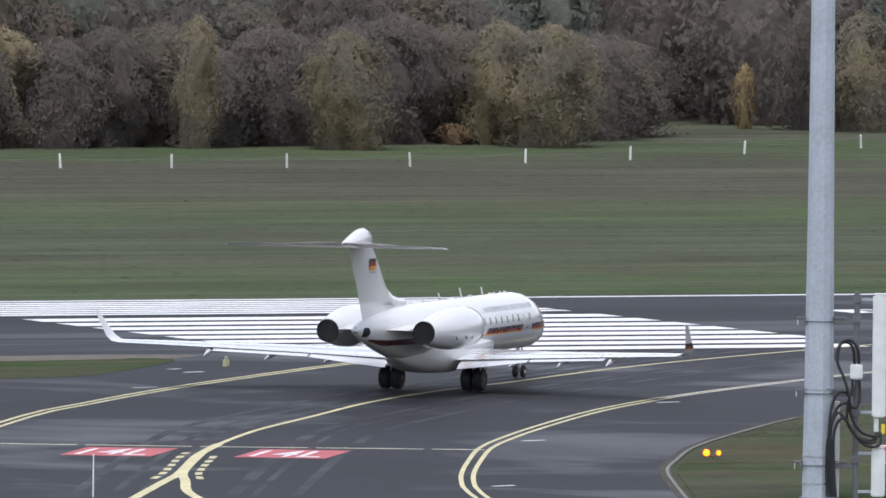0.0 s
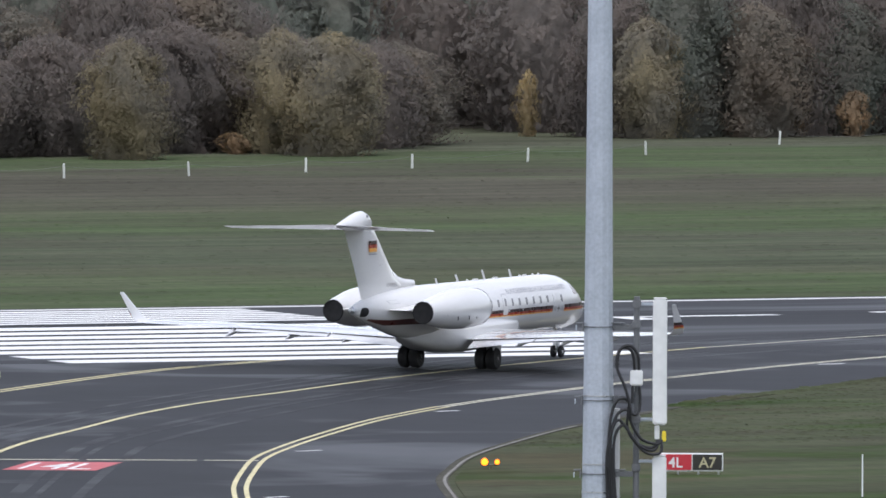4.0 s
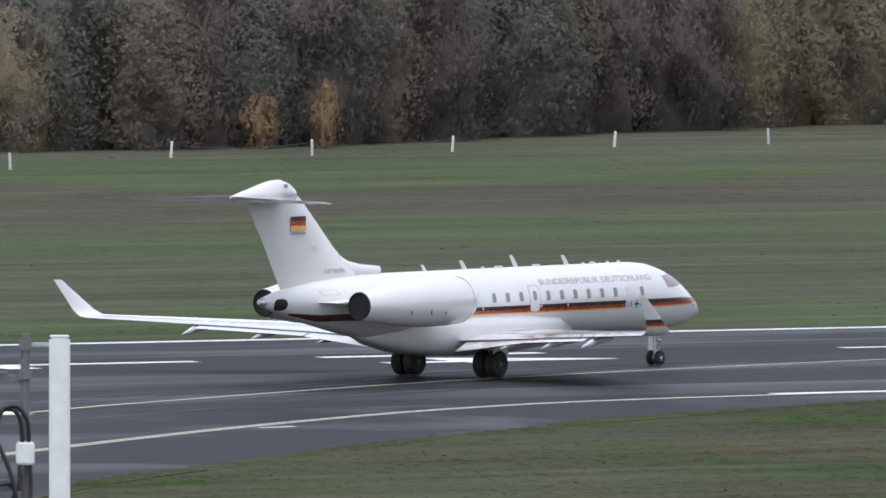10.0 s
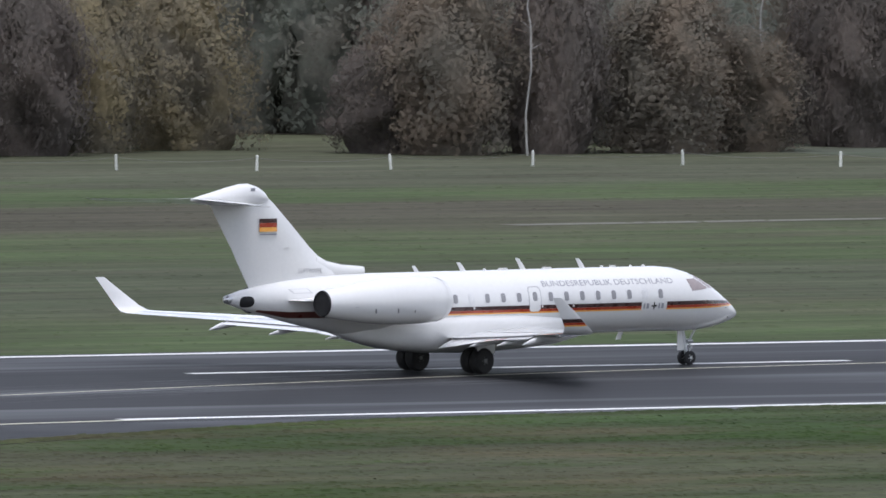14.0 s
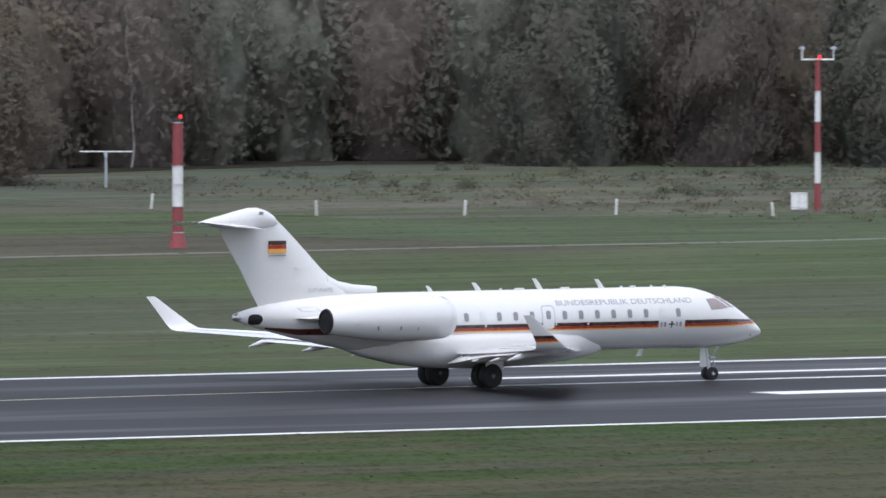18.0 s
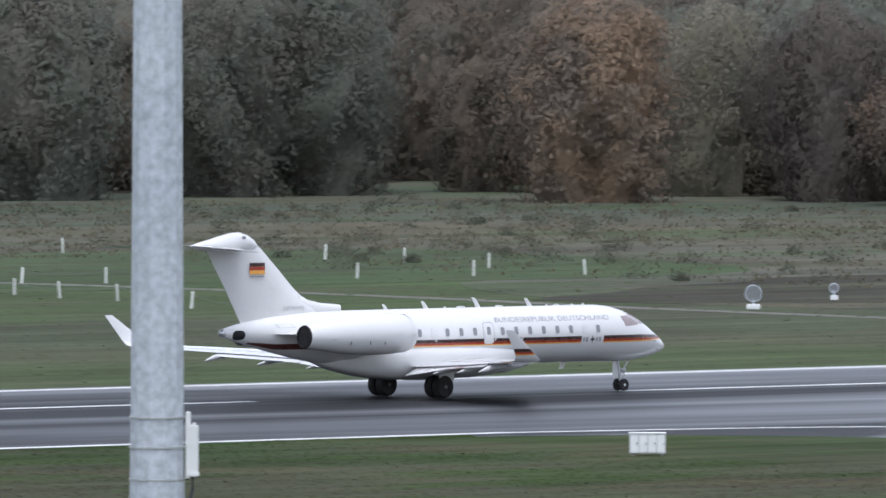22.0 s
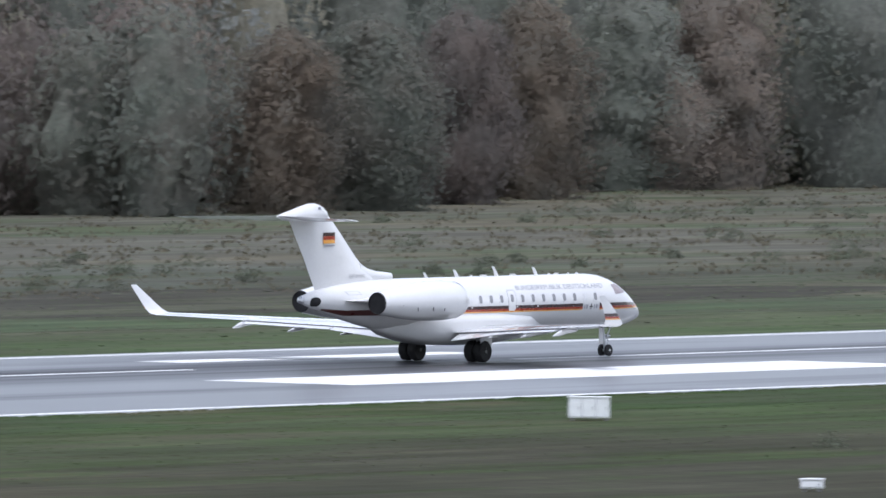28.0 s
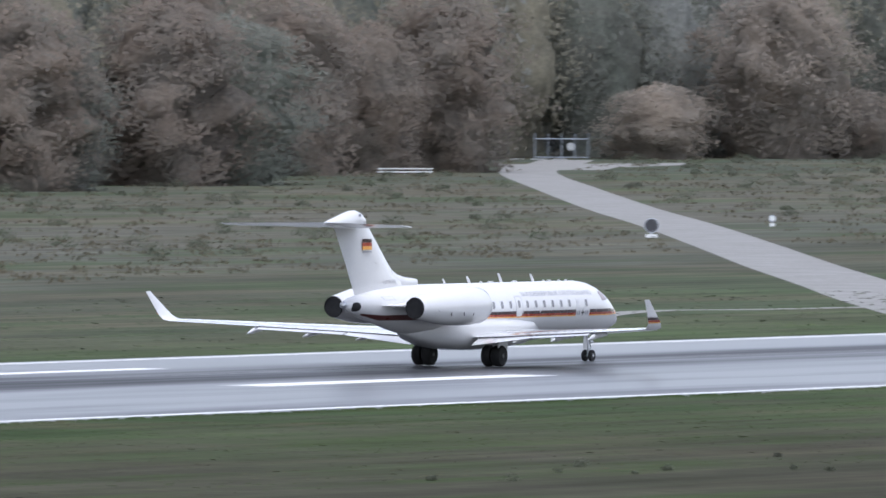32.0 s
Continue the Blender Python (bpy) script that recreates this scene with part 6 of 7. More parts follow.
def tussocks(name, x0, x1, y0, y1, count, wide, high, seed, label):
    rng = np.random.default_rng(seed)
    x, y = rng.uniform(x0, x1, count), rng.uniform(y0, y1, count)
    if y1 < 460:
        keep = (y < np.interp(x, edge_x, edge_y) - 1.4) & ((x < 384) | (x > 519))
        x, y = x[keep], y[keep]
    n = len(x)
    a = rng.normal(size=n) * 0.6
    h, w = high * rng.uniform(0.4, 1.3, n), wide * rng.uniform(0.4, 1.5, n)
    # the blades lean, so that light falls on them as on the ground
    u = np.stack([np.cos(a) * w, np.sin(a) * w, np.zeros(n)], 1)
    v = np.stack([rng.normal(size=n) * 0.3 * h, 2.2 * h * rng.uniform(0.6, 1.6, n), 0.6 * h], 1)
    p = np.stack([x, y, 0.034 + h * 0.32], 1)
    thing(name, quads(name, leaves(p, u, v), np.tile((0.0, -0.35, 0.93), (n, 4, 1)), NEAR_BLADES if y1 < 460 else BLADES), None, label, "grass", kind="stuff")


tussocks("grass_tussocks", 165, 384, 375, 452.6, 42000, 0.24, 0.055, 31, "short blades of the near grass verge")
tussocks("grass_tussocks", 519, 900, 400, 452.6, 16000, 0.26, 0.03, 32, "short blades of the verge along the runway")
tussocks("far_grass_tussocks", 190, 560, 512, 760, 20000, 0.4, 0.05, 33, "short blades of the grass beyond the runway")
tussocks("far_grass_tussocks", 560, 1050, 511, 590, 10000, 0.4, 0.08, 34, "short blades of the grass beyond the runway")


def ragged_edge(name, line, count, seed, label):
    """Tufts that creep over the edge of the asphalt."""
    rng = np.random.default_rng(seed)
    pts = np.array([(p.x, p.y) for p in line])
    i = rng.integers(0, len(pts) - 1, count)
    f = rng.random(count)[:, None]
    d = pts[i + 1] - pts[i]
    side = np.stack([d[:, 1], -d[:, 0]], 1) / np.linalg.norm(d, axis=1)[:, None]
    clump = 0.35 * np.sin(i * 0.9) + 0.25 * np.sin(i * 0.37 + 1.0)
    at = pts[i] + d * f + side * (rng.normal(size=count) * 0.22 + 0.35 - clump * 0.7)[:, None]
    h, w = 0.07 * rng.uniform(0.5, 1.4, count), 0.3 * rng.uniform(0.5, 1.5, count)
    u = np.stack([w, w * rng.normal(size=count) * 0.3, np.zeros(count)], 1)
    v = np.stack([rng.normal(size=count) * 0.3 * h, h, h], 1)
    thing(name, quads(name, leaves(np.stack([at[:, 0], at[:, 1], 0.035 + h * 0.4], 1), u, v), np.tile((0.0, -0.15, 0.98), (count, 4, 1)), NEAR_BLADES), None, label, "grass", kind="stuff")


ragged_edge("edge_tufts", [p for p in taxi_edge if p.x > 196], 4000, 41, "tufts of grass creeping over the taxiway edge")
ragged_edge("edge_tufts", spline([(276, 453.0), (392, 453.0)], 2), 4000, 42, "tufts of grass creeping over the runway edge")
ragged_edge("edge_tufts", verge_east, 2500, 43, "tufts of grass creeping over the exit taxiway edge")
ragged_edge("edge_tufts", spline([(517, 453.0), (900, 453.0)], 3), 8000, 44, "tufts of grass creeping over the runway edge")
# ---- fences ----


def post_mesh(h=1.0, r=0.09):
    bm = bmesh.new()
    rod(bm, (0, 0, 0), (0, 0, h * 0.92), r, r * 0.95, 8)
    rod(bm, (0, 0, h * 0.92), (0, 0, h), r * 0.95, r * 0.5, 8)
    me = bpy.data.meshes.new("post")
    bm.to_mesh(me)
    bm.free()
    me.materials.append(POST_WHITE)
    return me


POST_MESH = post_mesh()


def fence(points, label, wired=True):
    f = tagged(new("fence"), label, "fence")
    for x, y in points:
        part("post", POST_MESH, POST_WHITE, f, at=pose(x, y, 0, dice.uniform(-4, 4), dice.uniform(-6, 6), 0))
    if wired:
        for (x0, y0), (x1, y1) in zip(points, points[1:]):
            if math.hypot(x1 - x0, y1 - y0) < 26:
                pts = [(x0 + (x1 - x0) * s, y0 + (y1 - y0) * s, 0.8 - 0.55 * 4 * s * (1 - s) * 0.5) for s in (0, 0.2, 0.4, 0.6, 0.8, 1)]
                part("wire", tube(pts, 0.012, 4), WIRE, f)
    return f


fence(((259, 703), (267.2, 702), (275.5, 700.5), (283.1, 699.1), (291.5, 698.8), (301.3, 700.2), (312.3, 705.4), (322.8, 710.9), (336.1, 720.5), (351.0, 732.5), (370.8, 751.3),
       (380.5, 751.5), (392.0, 755.1), (406.2, 760.5), (418.0, 762.0), (425.2, 756.8), (434.7, 756.4), (447.5, 760.5), (457.5, 758.5), (464.6, 750.8), (472.8, 745.7), (481.8, 740.4)),
      "line of short white posts with sagging wire across the grass")
fence(((481.4, 720.8), (489.4, 716.0), (499.1, 713.3), (502.9, 701.6), (509.2, 693.2), (521.3, 692.0), (528.3, 693.9), (547.9, 696.8), (562.2, 700.7), (573.3, 703.0), (578.2, 690.2), (576.8, 680.5), (575.6, 671.2),
       (571.1, 657.8), (566.5, 643.4)), "line of short white posts before the heath")
fence(((520.4, 650.3), (514.9, 639.7), (511.0, 631.1), (508.9, 624.3), (508.1, 618.0), (502.0, 604.0), (496.6, 592.1), (494.7, 584.6), (488.1, 571.0), (482.4, 557.4), (480.2, 550.2)),
      "curved line of short white posts near the runway")
fence(((526.3, 649.3), (530.5, 646.4), (540.2, 645.9), (549.7, 645.5), (559.0, 645.3)), "short row of white posts in the grass")


def stake(x, y, h):
    s = tagged(new("marker_stake"), "thin white marker stake in the grass", "stake", "marker stakes")
    s.matrix_basis = pose(x, y, 0)
    part("rod", rod(bmesh.new(), (0, 0, 0), (0, 0, h), 0.035, 0.03, 8), WHITE_PAINT, s)
    part("cap", rod(bmesh.new(), (0, 0, h), (0, 0, h + 0.04), 0.045, 0.02, 8), WHITE_PAINT, s)


stake(130.5, 341.8, 1.7)
stake(172.0, 337.1, 1.7)


# ---- signs ----
def sign(name, x, y, yaw, panels, height, label, foot=0.18):
    """A low airfield sign; panels: (width, face, text, ink, text height) from its left end. It faces along -y before turning by yaw."""
    s = tagged(new(name), label, "airfield sign")
    s.matrix_basis = pose(x, y, 0.02, 0, 0, yaw)
    total = sum(p[0] for p in panels)
    u = -total / 2
    case = part("case", box(bmesh.new(), (total + 0.06, 0.24, height + 0.06), (0, 0.125, foot + height / 2), 0.02), PLASTIC_WHITE, s)
    for w, face, text, ink, th in panels:
        part("face", box(bmesh.new(), (w - 0.04, 0.02, height - 0.04), (u + w / 2, -0.008, foot + height / 2), 0.004), face, s)
        if text:
            me, tw = letters(text, th, ink, depth=0.006, bold=0.008)
            k = min(1.0, (w - 0.16) / tw)
            for v in me.vertices:
                v.co = (u + w / 2 + (v.co.x - tw / 2) * k, -0.022 + v.co.y, foot + height / 2 - th / 2 + v.co.z)
            part("lettering", me, ink, s)
        u += w
    for i in range(max(2, int(total / 0.9) + 1)):
        fx = -total / 2 + 0.15 + (total - 0.3) * i / max(1, int(total / 0.9) if total > 0.9 else 1)
        part("foot", rod(bmesh.new(), (fx, 0.12, 0), (fx, 0.12, foot), 0.04, n=8), STEEL, s)
    return s


def arrow(s, x, z, ink):
    bm = bmesh.new()
    box(bm, (0.30, 0.012, 0.07), (x, -0.022, z))
    for a in (40, -40):
        box(bm, (0.20, 0.012, 0.07), (x + 0.10, -0.022, z + (0.055 if a < 0 else -0.055)), turn=Matrix.Rotation(radians(-a), 4, "Y"))
    part("arrow", bm, ink, s)


sign("runway_sign", 172.5, 354.2, -24, ((1.55, SIGN_RED, "14L", WHITE_PAINT, 0.42), (1.25, SIGN_BLACK, "A7", SIGN_CREAM, 0.42)), 0.68, "low red and black sign reading 14L A7")
a5 = sign("direction_sign", 343.9, 430.7, -37, ((1.36, SIGN_YELLOW, "", INK, 0.4),), 0.92, "yellow square sign reading A5 with an arrow", 0.12)
me, tw = letters("A5", 0.42, INK, depth=0.006, bold=0.008)
for v in me.vertices:
    v.co = (-0.50 + v.co.x * 0.52 / tw, -0.024 + v.co.y, 0.37 + v.co.z)
part("lettering", me, INK, a5)
arrow(a5, 0.32, 0.57, INK)
tora = sign("distance_sign", 389.4, 395.9, -46, ((3.4, SIGN_CREAM, "TORA 3560", INK, 0.40),), 0.66, "long cream sign reading TORA 3560 with an arrow", 0.14)
arrow(tora, 1.42, 0.47, INK)
sign("holding_sign", 391.9, 393.5, -46, ((1.1, SIGN_BLACK, "A5", SIGN_YELLOW, 0.42), (2.3, SIGN_RED, "14L-32R", WHITE_PAINT, 0.42)), 0.66, "black and red sign reading A5 and 14L-32R", 0.14)


# ---- lamps on the ground ----
DARK_LAMP = mat("dark_lamp_housing", (0.10, 0.085, 0.05), 0.5)


def guard_light(x, y, yaw):
    s = tagged(new("guard_light"), "pair of glowing amber lamps on a low stand in the grass", "airfield light")
    s.matrix_basis = pose(x, y, 0.03, 0, 0, yaw)
    part("stand", rod(rod(bmesh.new(), (0, 0, 0), (0, 0, 0.16), 0.05), (-0.3, 0, 0.16), (0.3, 0, 0.16), 0.035), DARK_LAMP, s)
    for dx, r in ((-0.26, 0.17), (0.26, 0.12)):
        h = part("housing", rod(bmesh.new(), (dx, 0.12, 0.30), (dx, -0.06, 0.30), r + 0.03, n=16), DARK_LAMP, s)
        part("lens", rod(bmesh.new(), (dx, -0.04, 0.30), (dx, -0.09, 0.30), r, r * 0.7, 16), AMBER_GLOW, h)


guard_light(166.6, 360.8, -24)


def edge_light(x, y, material, label):
    s = tagged(new("edge_light"), label, "airfield light", "edge lights")
    s.matrix_basis = pose(x, y, 0.03)
    part("stem", rod(bmesh.new(), (0, 0, 0), (0, 0, 0.18), 0.05, 0.04, 8), SIGN_YELLOW, s)
    part("lens", rod(bmesh.new(), (0, 0, 0.18), (0, 0, 0.30), 0.08, 0.05, 10), material, s)


edge_light(400.3, 390.6, AMBER_GLOW, "small amber edge light in the grass")


def barrier_light(x, y, yaw):
    s = tagged(new("approach_fitting"), "white bent bracket with a red lamp in the grass", "airfield light", "red lamps in the grass")
    s.matrix_basis = pose(x, y, 0.03, 0, 0, yaw)
    part("bracket", tube([(-0.55, 0, 0.52), (-0.42, 0, 0.40), (-0.1, 0, 0.36), (0.22, 0, 0.40), (0.42, 0, 0.55)], 0.04, 8), PLASTIC_WHITE, s)
    part("base", tube([(-0.4, 0, 0.0), (-0.36, 0, 0.14), (0.3, 0, 0.14), (0.34, 0, 0.0)], 0.04, 8), PLASTIC_WHITE, s)
    part("riser", rod(bmesh.new(), (0, 0, 0.1), (0, 0, 0.38), 0.03, n=8), PLASTIC_WHITE, s)
    part("lamp", rod(bmesh.new(), (0.55, 0, 0.56), (0.55, 0, 0.70), 0.10, 0.07, 12), RED_GLOW, s)


barrier_light(606.3, 397.6, -57)
barrier_light(611.6, 389.8, -57)


def marker_box(x, y):
    s = tagged(new("marker_box"), "small cream marker box on the asphalt", "marker")
    s.matrix_basis = pose(x, y, 0.02, 0, 0, 20)
    part("body", box(bmesh.new(), (0.26, 0.26, 0.34), (0, 0, 0.17), 0.03), SIGN_CREAM, s)
    part("handle", tube([(-0.09, 0, 0.33), (-0.06, 0, 0.47), (0.06, 0, 0.47), (0.09, 0, 0.33)], 0.03, 6), SIGN_CREAM, s)


marker_box(177.9, 440.4)


# ---- cabinets ----
def cabinet(x, y, yaw, w, h, bays, label, d=0.7):
    s = tagged(new("cabinet"), label, "cabinet", "white cabinets by the runway")
    s.matrix_basis = pose(x, y, 0.02, 0, 0, yaw)
    part("body", box(bmesh.new(), (w, d, h - 0.12), (0, 0, 0.12 + (h - 0.12) / 2), 0.03), PLASTIC_WHITE, s)
    part("roof", box(bmesh.new(), (w + 0.08, d + 0.08, 0.05), (0, 0, h + 0.02), 0.015), WHITE_PAINT, s)
    for i in range(bays):
        dx = -w / 2 + w * (i + 0.5) / bays
        door = part("door", box(bmesh.new(), (w / bays - 0.06, 0.02, h - 0.24), (dx, -d / 2 - 0.012, 0.12 + (h - 0.12) / 2), 0.006), PLASTIC_WHITE, s)
        part("seam", box(bmesh.new(), (0.045, 0.012, h - 0.2), (dx - w / bays / 2 + 0.02, -d / 2 - 0.008, 0.12 + (h - 0.12) / 2), 0.002), PANEL_LINE, s)
        part("handle", box(bmesh.new(), (0.03, 0.03, 0.12), (dx + w / bays * 0.32, -d / 2 - 0.03, h * 0.55), 0.008), PANEL_GAP, door)
    for sx in (-1, 1):
        part("foot", box(bmesh.new(), (0.12, d * 0.8, 0.12), (sx * (w / 2 - 0.15), 0, 0.06), 0.01), CONCRETE, s)
    return s


cabinet(384.4, 432.6, -42, 1.5, 0.95, 4, "white equipment cabinet with four bays in the grass")
cabinet(589.6, 433.8, -57, 1.75, 1.0, 3, "white equipment cabinet with three bays in the grass")
cabinet(459.0, 380.6, -50, 1.15, 1.05, 1, "plain white equipment cabinet in the grass")
cabinet(534.4, 380.6, -57, 0.85, 0.45, 1, "low white equipment cabinet in the grass")
cabinet(512.8, 712.6, -36, 1.05, 1.15, 2, "grey-white cabinet at the foot of the wind mast", 0.6)


# ---- masts on the far side ----
def banded(parent, bands, z0, label=""):
    for i, (h, r1, r2, m) in enumerate(bands):
        part("section", rod(bmesh.new(), (0, 0, z0), (0, 0, z0 + h), r1, r2, 20), m, parent, smooth=True)
        part("joint_ring", rod(bmesh.new(), (0, 0, z0 + h - 0.03), (0, 0, z0 + h + 0.03), r2 + 0.03, n=20), STEEL, parent)
        z0 += h
    return z0


m = tagged(new("red_white_mast"), "slim red and white mast with a flared foot", "mast")
m.matrix_basis = pose(436.5, 668.0, 0)
z = banded(m, ((0.9, 0.52, 0.34, RED_PAINT), (1.5, 0.34, 0.31, RED_PAINT), (1.25, 0.31, 0.31, WHITE_PAINT), (1.1, 0.31, 0.31, WHITE_PAINT), (2.5, 0.31, 0.30, RED_PAINT)), 0)
part("cap", rod(bmesh.new(), (0, 0, z), (0, 0, z + 0.25), 0.32, 0.2, 16), DARK_METAL, m)
part("obstacle_lamp", rod(bmesh.new(), (0.18, 0, z + 0.25), (0.18, 0, z + 0.45), 0.09, 0.07, 10), RED_GLOW, m)

m = tagged(new("antenna_bar"), "white T-shaped antenna bar on a short post", "antenna")
m.matrix_basis = pose(508.9, 787.7, 0, 0, 0, -35)
part("post", rod(bmesh.new(), (0, 0, 0), (0, 0, 2.5), 0.09, 0.07, 10), GALV, m)
part("bar", box(bmesh.new(), (3.6, 0.10, 0.09), (0, 0, 2.45), 0.02), PLASTIC_WHITE, m)
part("bracket", box(bmesh.new(), (0.22, 0.2, 0.3), (0, 0, 2.25), 0.02), GALV, m)

m = tagged(new("wind_mast"), "thin red and white mast carrying wind sensors", "mast")
m.matrix_basis = pose(514.6, 713.1, 0, 0, 0, -36)
z = banded(m, ((1.8, 0.24, 0.2, RED_PAINT), (1.95, 0.2, 0.2, WHITE_PAINT), (1.95, 0.2, 0.19, RED_PAINT), (1.95, 0.19, 0.18, WHITE_PAINT), (2.0, 0.18, 0.15, RED_PAINT)), 0)
part("crossarm", rod(bmesh.new(), (-1.05, 0, z), (1.05, 0, z), 0.06, n=8), WHITE_PAINT, m)
for sx in (-1, 1):
    stem = part("sensor_stem", rod(bmesh.new(), (sx * 1.0, 0, z), (sx * 1.0, 0, z + 0.62), 0.05, n=8), WHITE_PAINT, m)
    part("sensor_head", rod(rod(bmesh.new(), (sx * 1.0, 0, z + 0.62), (sx * 1.0, 0, z + 0.85), 0.12, n=10), (sx * 1.0 - 0.2, 0, z + 0.72), (sx * 1.0 + 0.2, 0, z + 0.72), 0.05, n=8), GALV, stem)
part("obstacle_lamp", rod(bmesh.new(), (0.12, 0, z + 0.05), (0.12, 0, z + 0.27), 0.11, 0.09, 10), RED_GLOW, m)

m = tagged(new("antenna_mast"), "thick red and white antenna mast with three side antennas", "mast")
m.matrix_basis = pose(514.9, 667.4, 0, 0, 0, -38)
z = banded(m, ((2.07, 0.66, 0.66, WHITE_PAINT), (2.07, 0.66, 0.65, RED_PAINT), (1.0, 0.65, 0.65, WHITE_PAINT), (1.14, 0.65, 0.65, WHITE_PAINT), (1.0, 0.65, 0.64, RED_PAINT), (1.17, 0.64, 0.64, RED_PAINT),
               (2.0, 0.64, 0.63, WHITE_PAINT), (1.55, 0.62, 0.36, RED_PAINT), (0.45, 0.36, 0.35, RED_PAINT), (2.15, 0.35, 0.34, WHITE_PAINT), (2.2, 0.34, 0.33, RED_PAINT)), 0)
for zz, out in ((4.2, 1.05), (8.3, 1.0), (12.5, 0.85)):
    a = part("side_antenna", box(bmesh.new(), (1.35, 0.5, 0.46), (-out, 0, zz), 0.09), PLASTIC_WHITE, m)
    part("bracket", box(bmesh.new(), (0.5, 0.22, 0.2), (-out * 0.55 + 0.2, 0, zz + 0.32), 0.02), GALV, a)
for zz in (9.0, 13.6):
    part("junction_box", box(bmesh.new(), (0.22, 0.16, 0.3), (-0.18, -0.66 if zz < 10 else -0.38, zz), 0.02), GALV, m)

m = tagged(new("equipment_shelter"), "small red and white chequered equipment shelter with a red lamp", "shelter")
m.matrix_basis = pose(522.2, 670.1, 0, 0, 0, -38)
part("body", box(bmesh.new(), (4.1, 2.4, 2.45), (0, 0, 1.225), 0.03), WHITE_PAINT, m)
for x, z0, w, h in ((-1.65, 0.02, 0.78, 1.15), (-1.98, 1.1, 0.14, 1.3), (-0.42, 0.02, 0.7, 2.4), (1.97, 0.02, 0.14, 2.4)):
    part("red_panel", box(bmesh.new(), (w, 0.03, h), (x, -1.215, z0 + h / 2), 0.004), RED_PAINT, m)
part("wall_louvre", box(bmesh.new(), (0.6, 0.04, 0.55), (0.35, -1.22, 0.35), 0.01), PANEL_GAP, m)
part("door", box(bmesh.new(), (0.75, 0.04, 1.15), (-1.2, -1.225, 0.65), 0.01), WHITE_PAINT, m)
part("roof", box(bmesh.new(), (4.25, 2.55, 0.08), (0, 0, 2.49), 0.02), WHITE_PAINT, m)
part("vent_pipe", rod(bmesh.new(), (-0.4, -0.9, 2.5), (-0.4, -0.9, 3.1), 0.07, n=10), RED_PAINT, m)
part("lamp", rod(bmesh.new(), (1.0, -0.9, 2.53), (1.0, -0.9, 2.75), 0.14, 0.10, 12), RED_GLOW, m)

m = tagged(new("radome_box"), "round white housing on a short stand in the heath", "antenna")
m.matrix_basis = pose(606.7, 791.3, 0)
part("drum", rod(bmesh.new(), (0, 0, 0.15), (0, 0, 1.1), 0.5, 0.48, 18), PLASTIC_WHITE, m, smooth=True)
part("lid", rod(bmesh.new(), (0, 0, 1.1), (0, 0, 1.18), 0.55, 0.5, 18), WHITE_PAINT, m)
part("stand", rod(bmesh.new(), (0, 0, 0), (0, 0, 0.16), 0.3, n=10), GALV, m)

m = tagged(new("short_striped_mast"), "short red and white striped mast with a cross on top", "mast")
m.matrix_basis = pose(678.3, 701.2, 0, 0, 0, -45)
z = banded(m, ((0.6, 0.24, 0.24, WHITE_PAINT), (0.5, 0.24, 0.24, RED_PAINT), (0.55, 0.24, 0.24, WHITE_PAINT), (0.5, 0.3, 0.3, RED_PAINT), (0.45, 0.3, 0.3, WHITE_PAINT), (0.35, 0.3, 0.2, RED_PAINT)), 0)
part("finial", rod(rod(bmesh.new(), (0, 0, z), (0, 0, z + 0.75), 0.05, n=8), (-0.4, 0, z + 0.5), (0.4, 0, z + 0.5), 0.04, n=8), GALV, m)
part("side_dish", rod(bmesh.new(), (0.35, -0.1, 1.75), (0.5, -0.25, 1.75), 0.34, 0.3, 16), PLASTIC_WHITE, m)


def disc_sign(x, y, yaw, r, face, label):
    s = tagged(new("disc_sign"), label, "sign", "round signs by the tracks")
    s.matrix_basis = pose(x, y, 0, 0, 0, yaw)
    part("base", box(bmesh.new(), (r * 1.7, 0.5, 0.3), (0, 0, 0.15), 0.04), PLASTIC_WHITE, s)
    part("post", rod(bmesh.new(), (0, 0, 0.3), (0, 0, 0.6), 0.05, n=8), GALV, s)
    d = part("disc", rod(bmesh.new(), (0, 0.03, 0.45 + r), (0, -0.03, 0.45 + r), r, n=24), face, s)
    part("rim", tube([(r * math.cos(2 * math.pi * j / 24), 0, 0.45 + r + r * math.sin(2 * math.pi * j / 24)) for j in range(25)], 0.04, 6), GALV, d)


GREY_DISC = mat("grey_sign_back", (0.20, 0.21, 0.21), 0.5, 0.2)
DARK_DISC = mat("dark_sign_back", (0.06, 0.06, 0.065), 0.5)
disc_sign(526.7, 583.7, -41, 0.46, GREY_DISC, "grey round sign seen from its back")
disc_sign(542.5, 594.2, -41, 0.26, GREY_DISC, "small grey round sign in the grass")
disc_sign(1243.6, 692.4, -60, 0.56, DARK_DISC, "dark round sign beside the access road")
disc_sign(1310.5, 717.5, -60, 0.26, PLASTIC_WHITE, "small white round marker by the road")

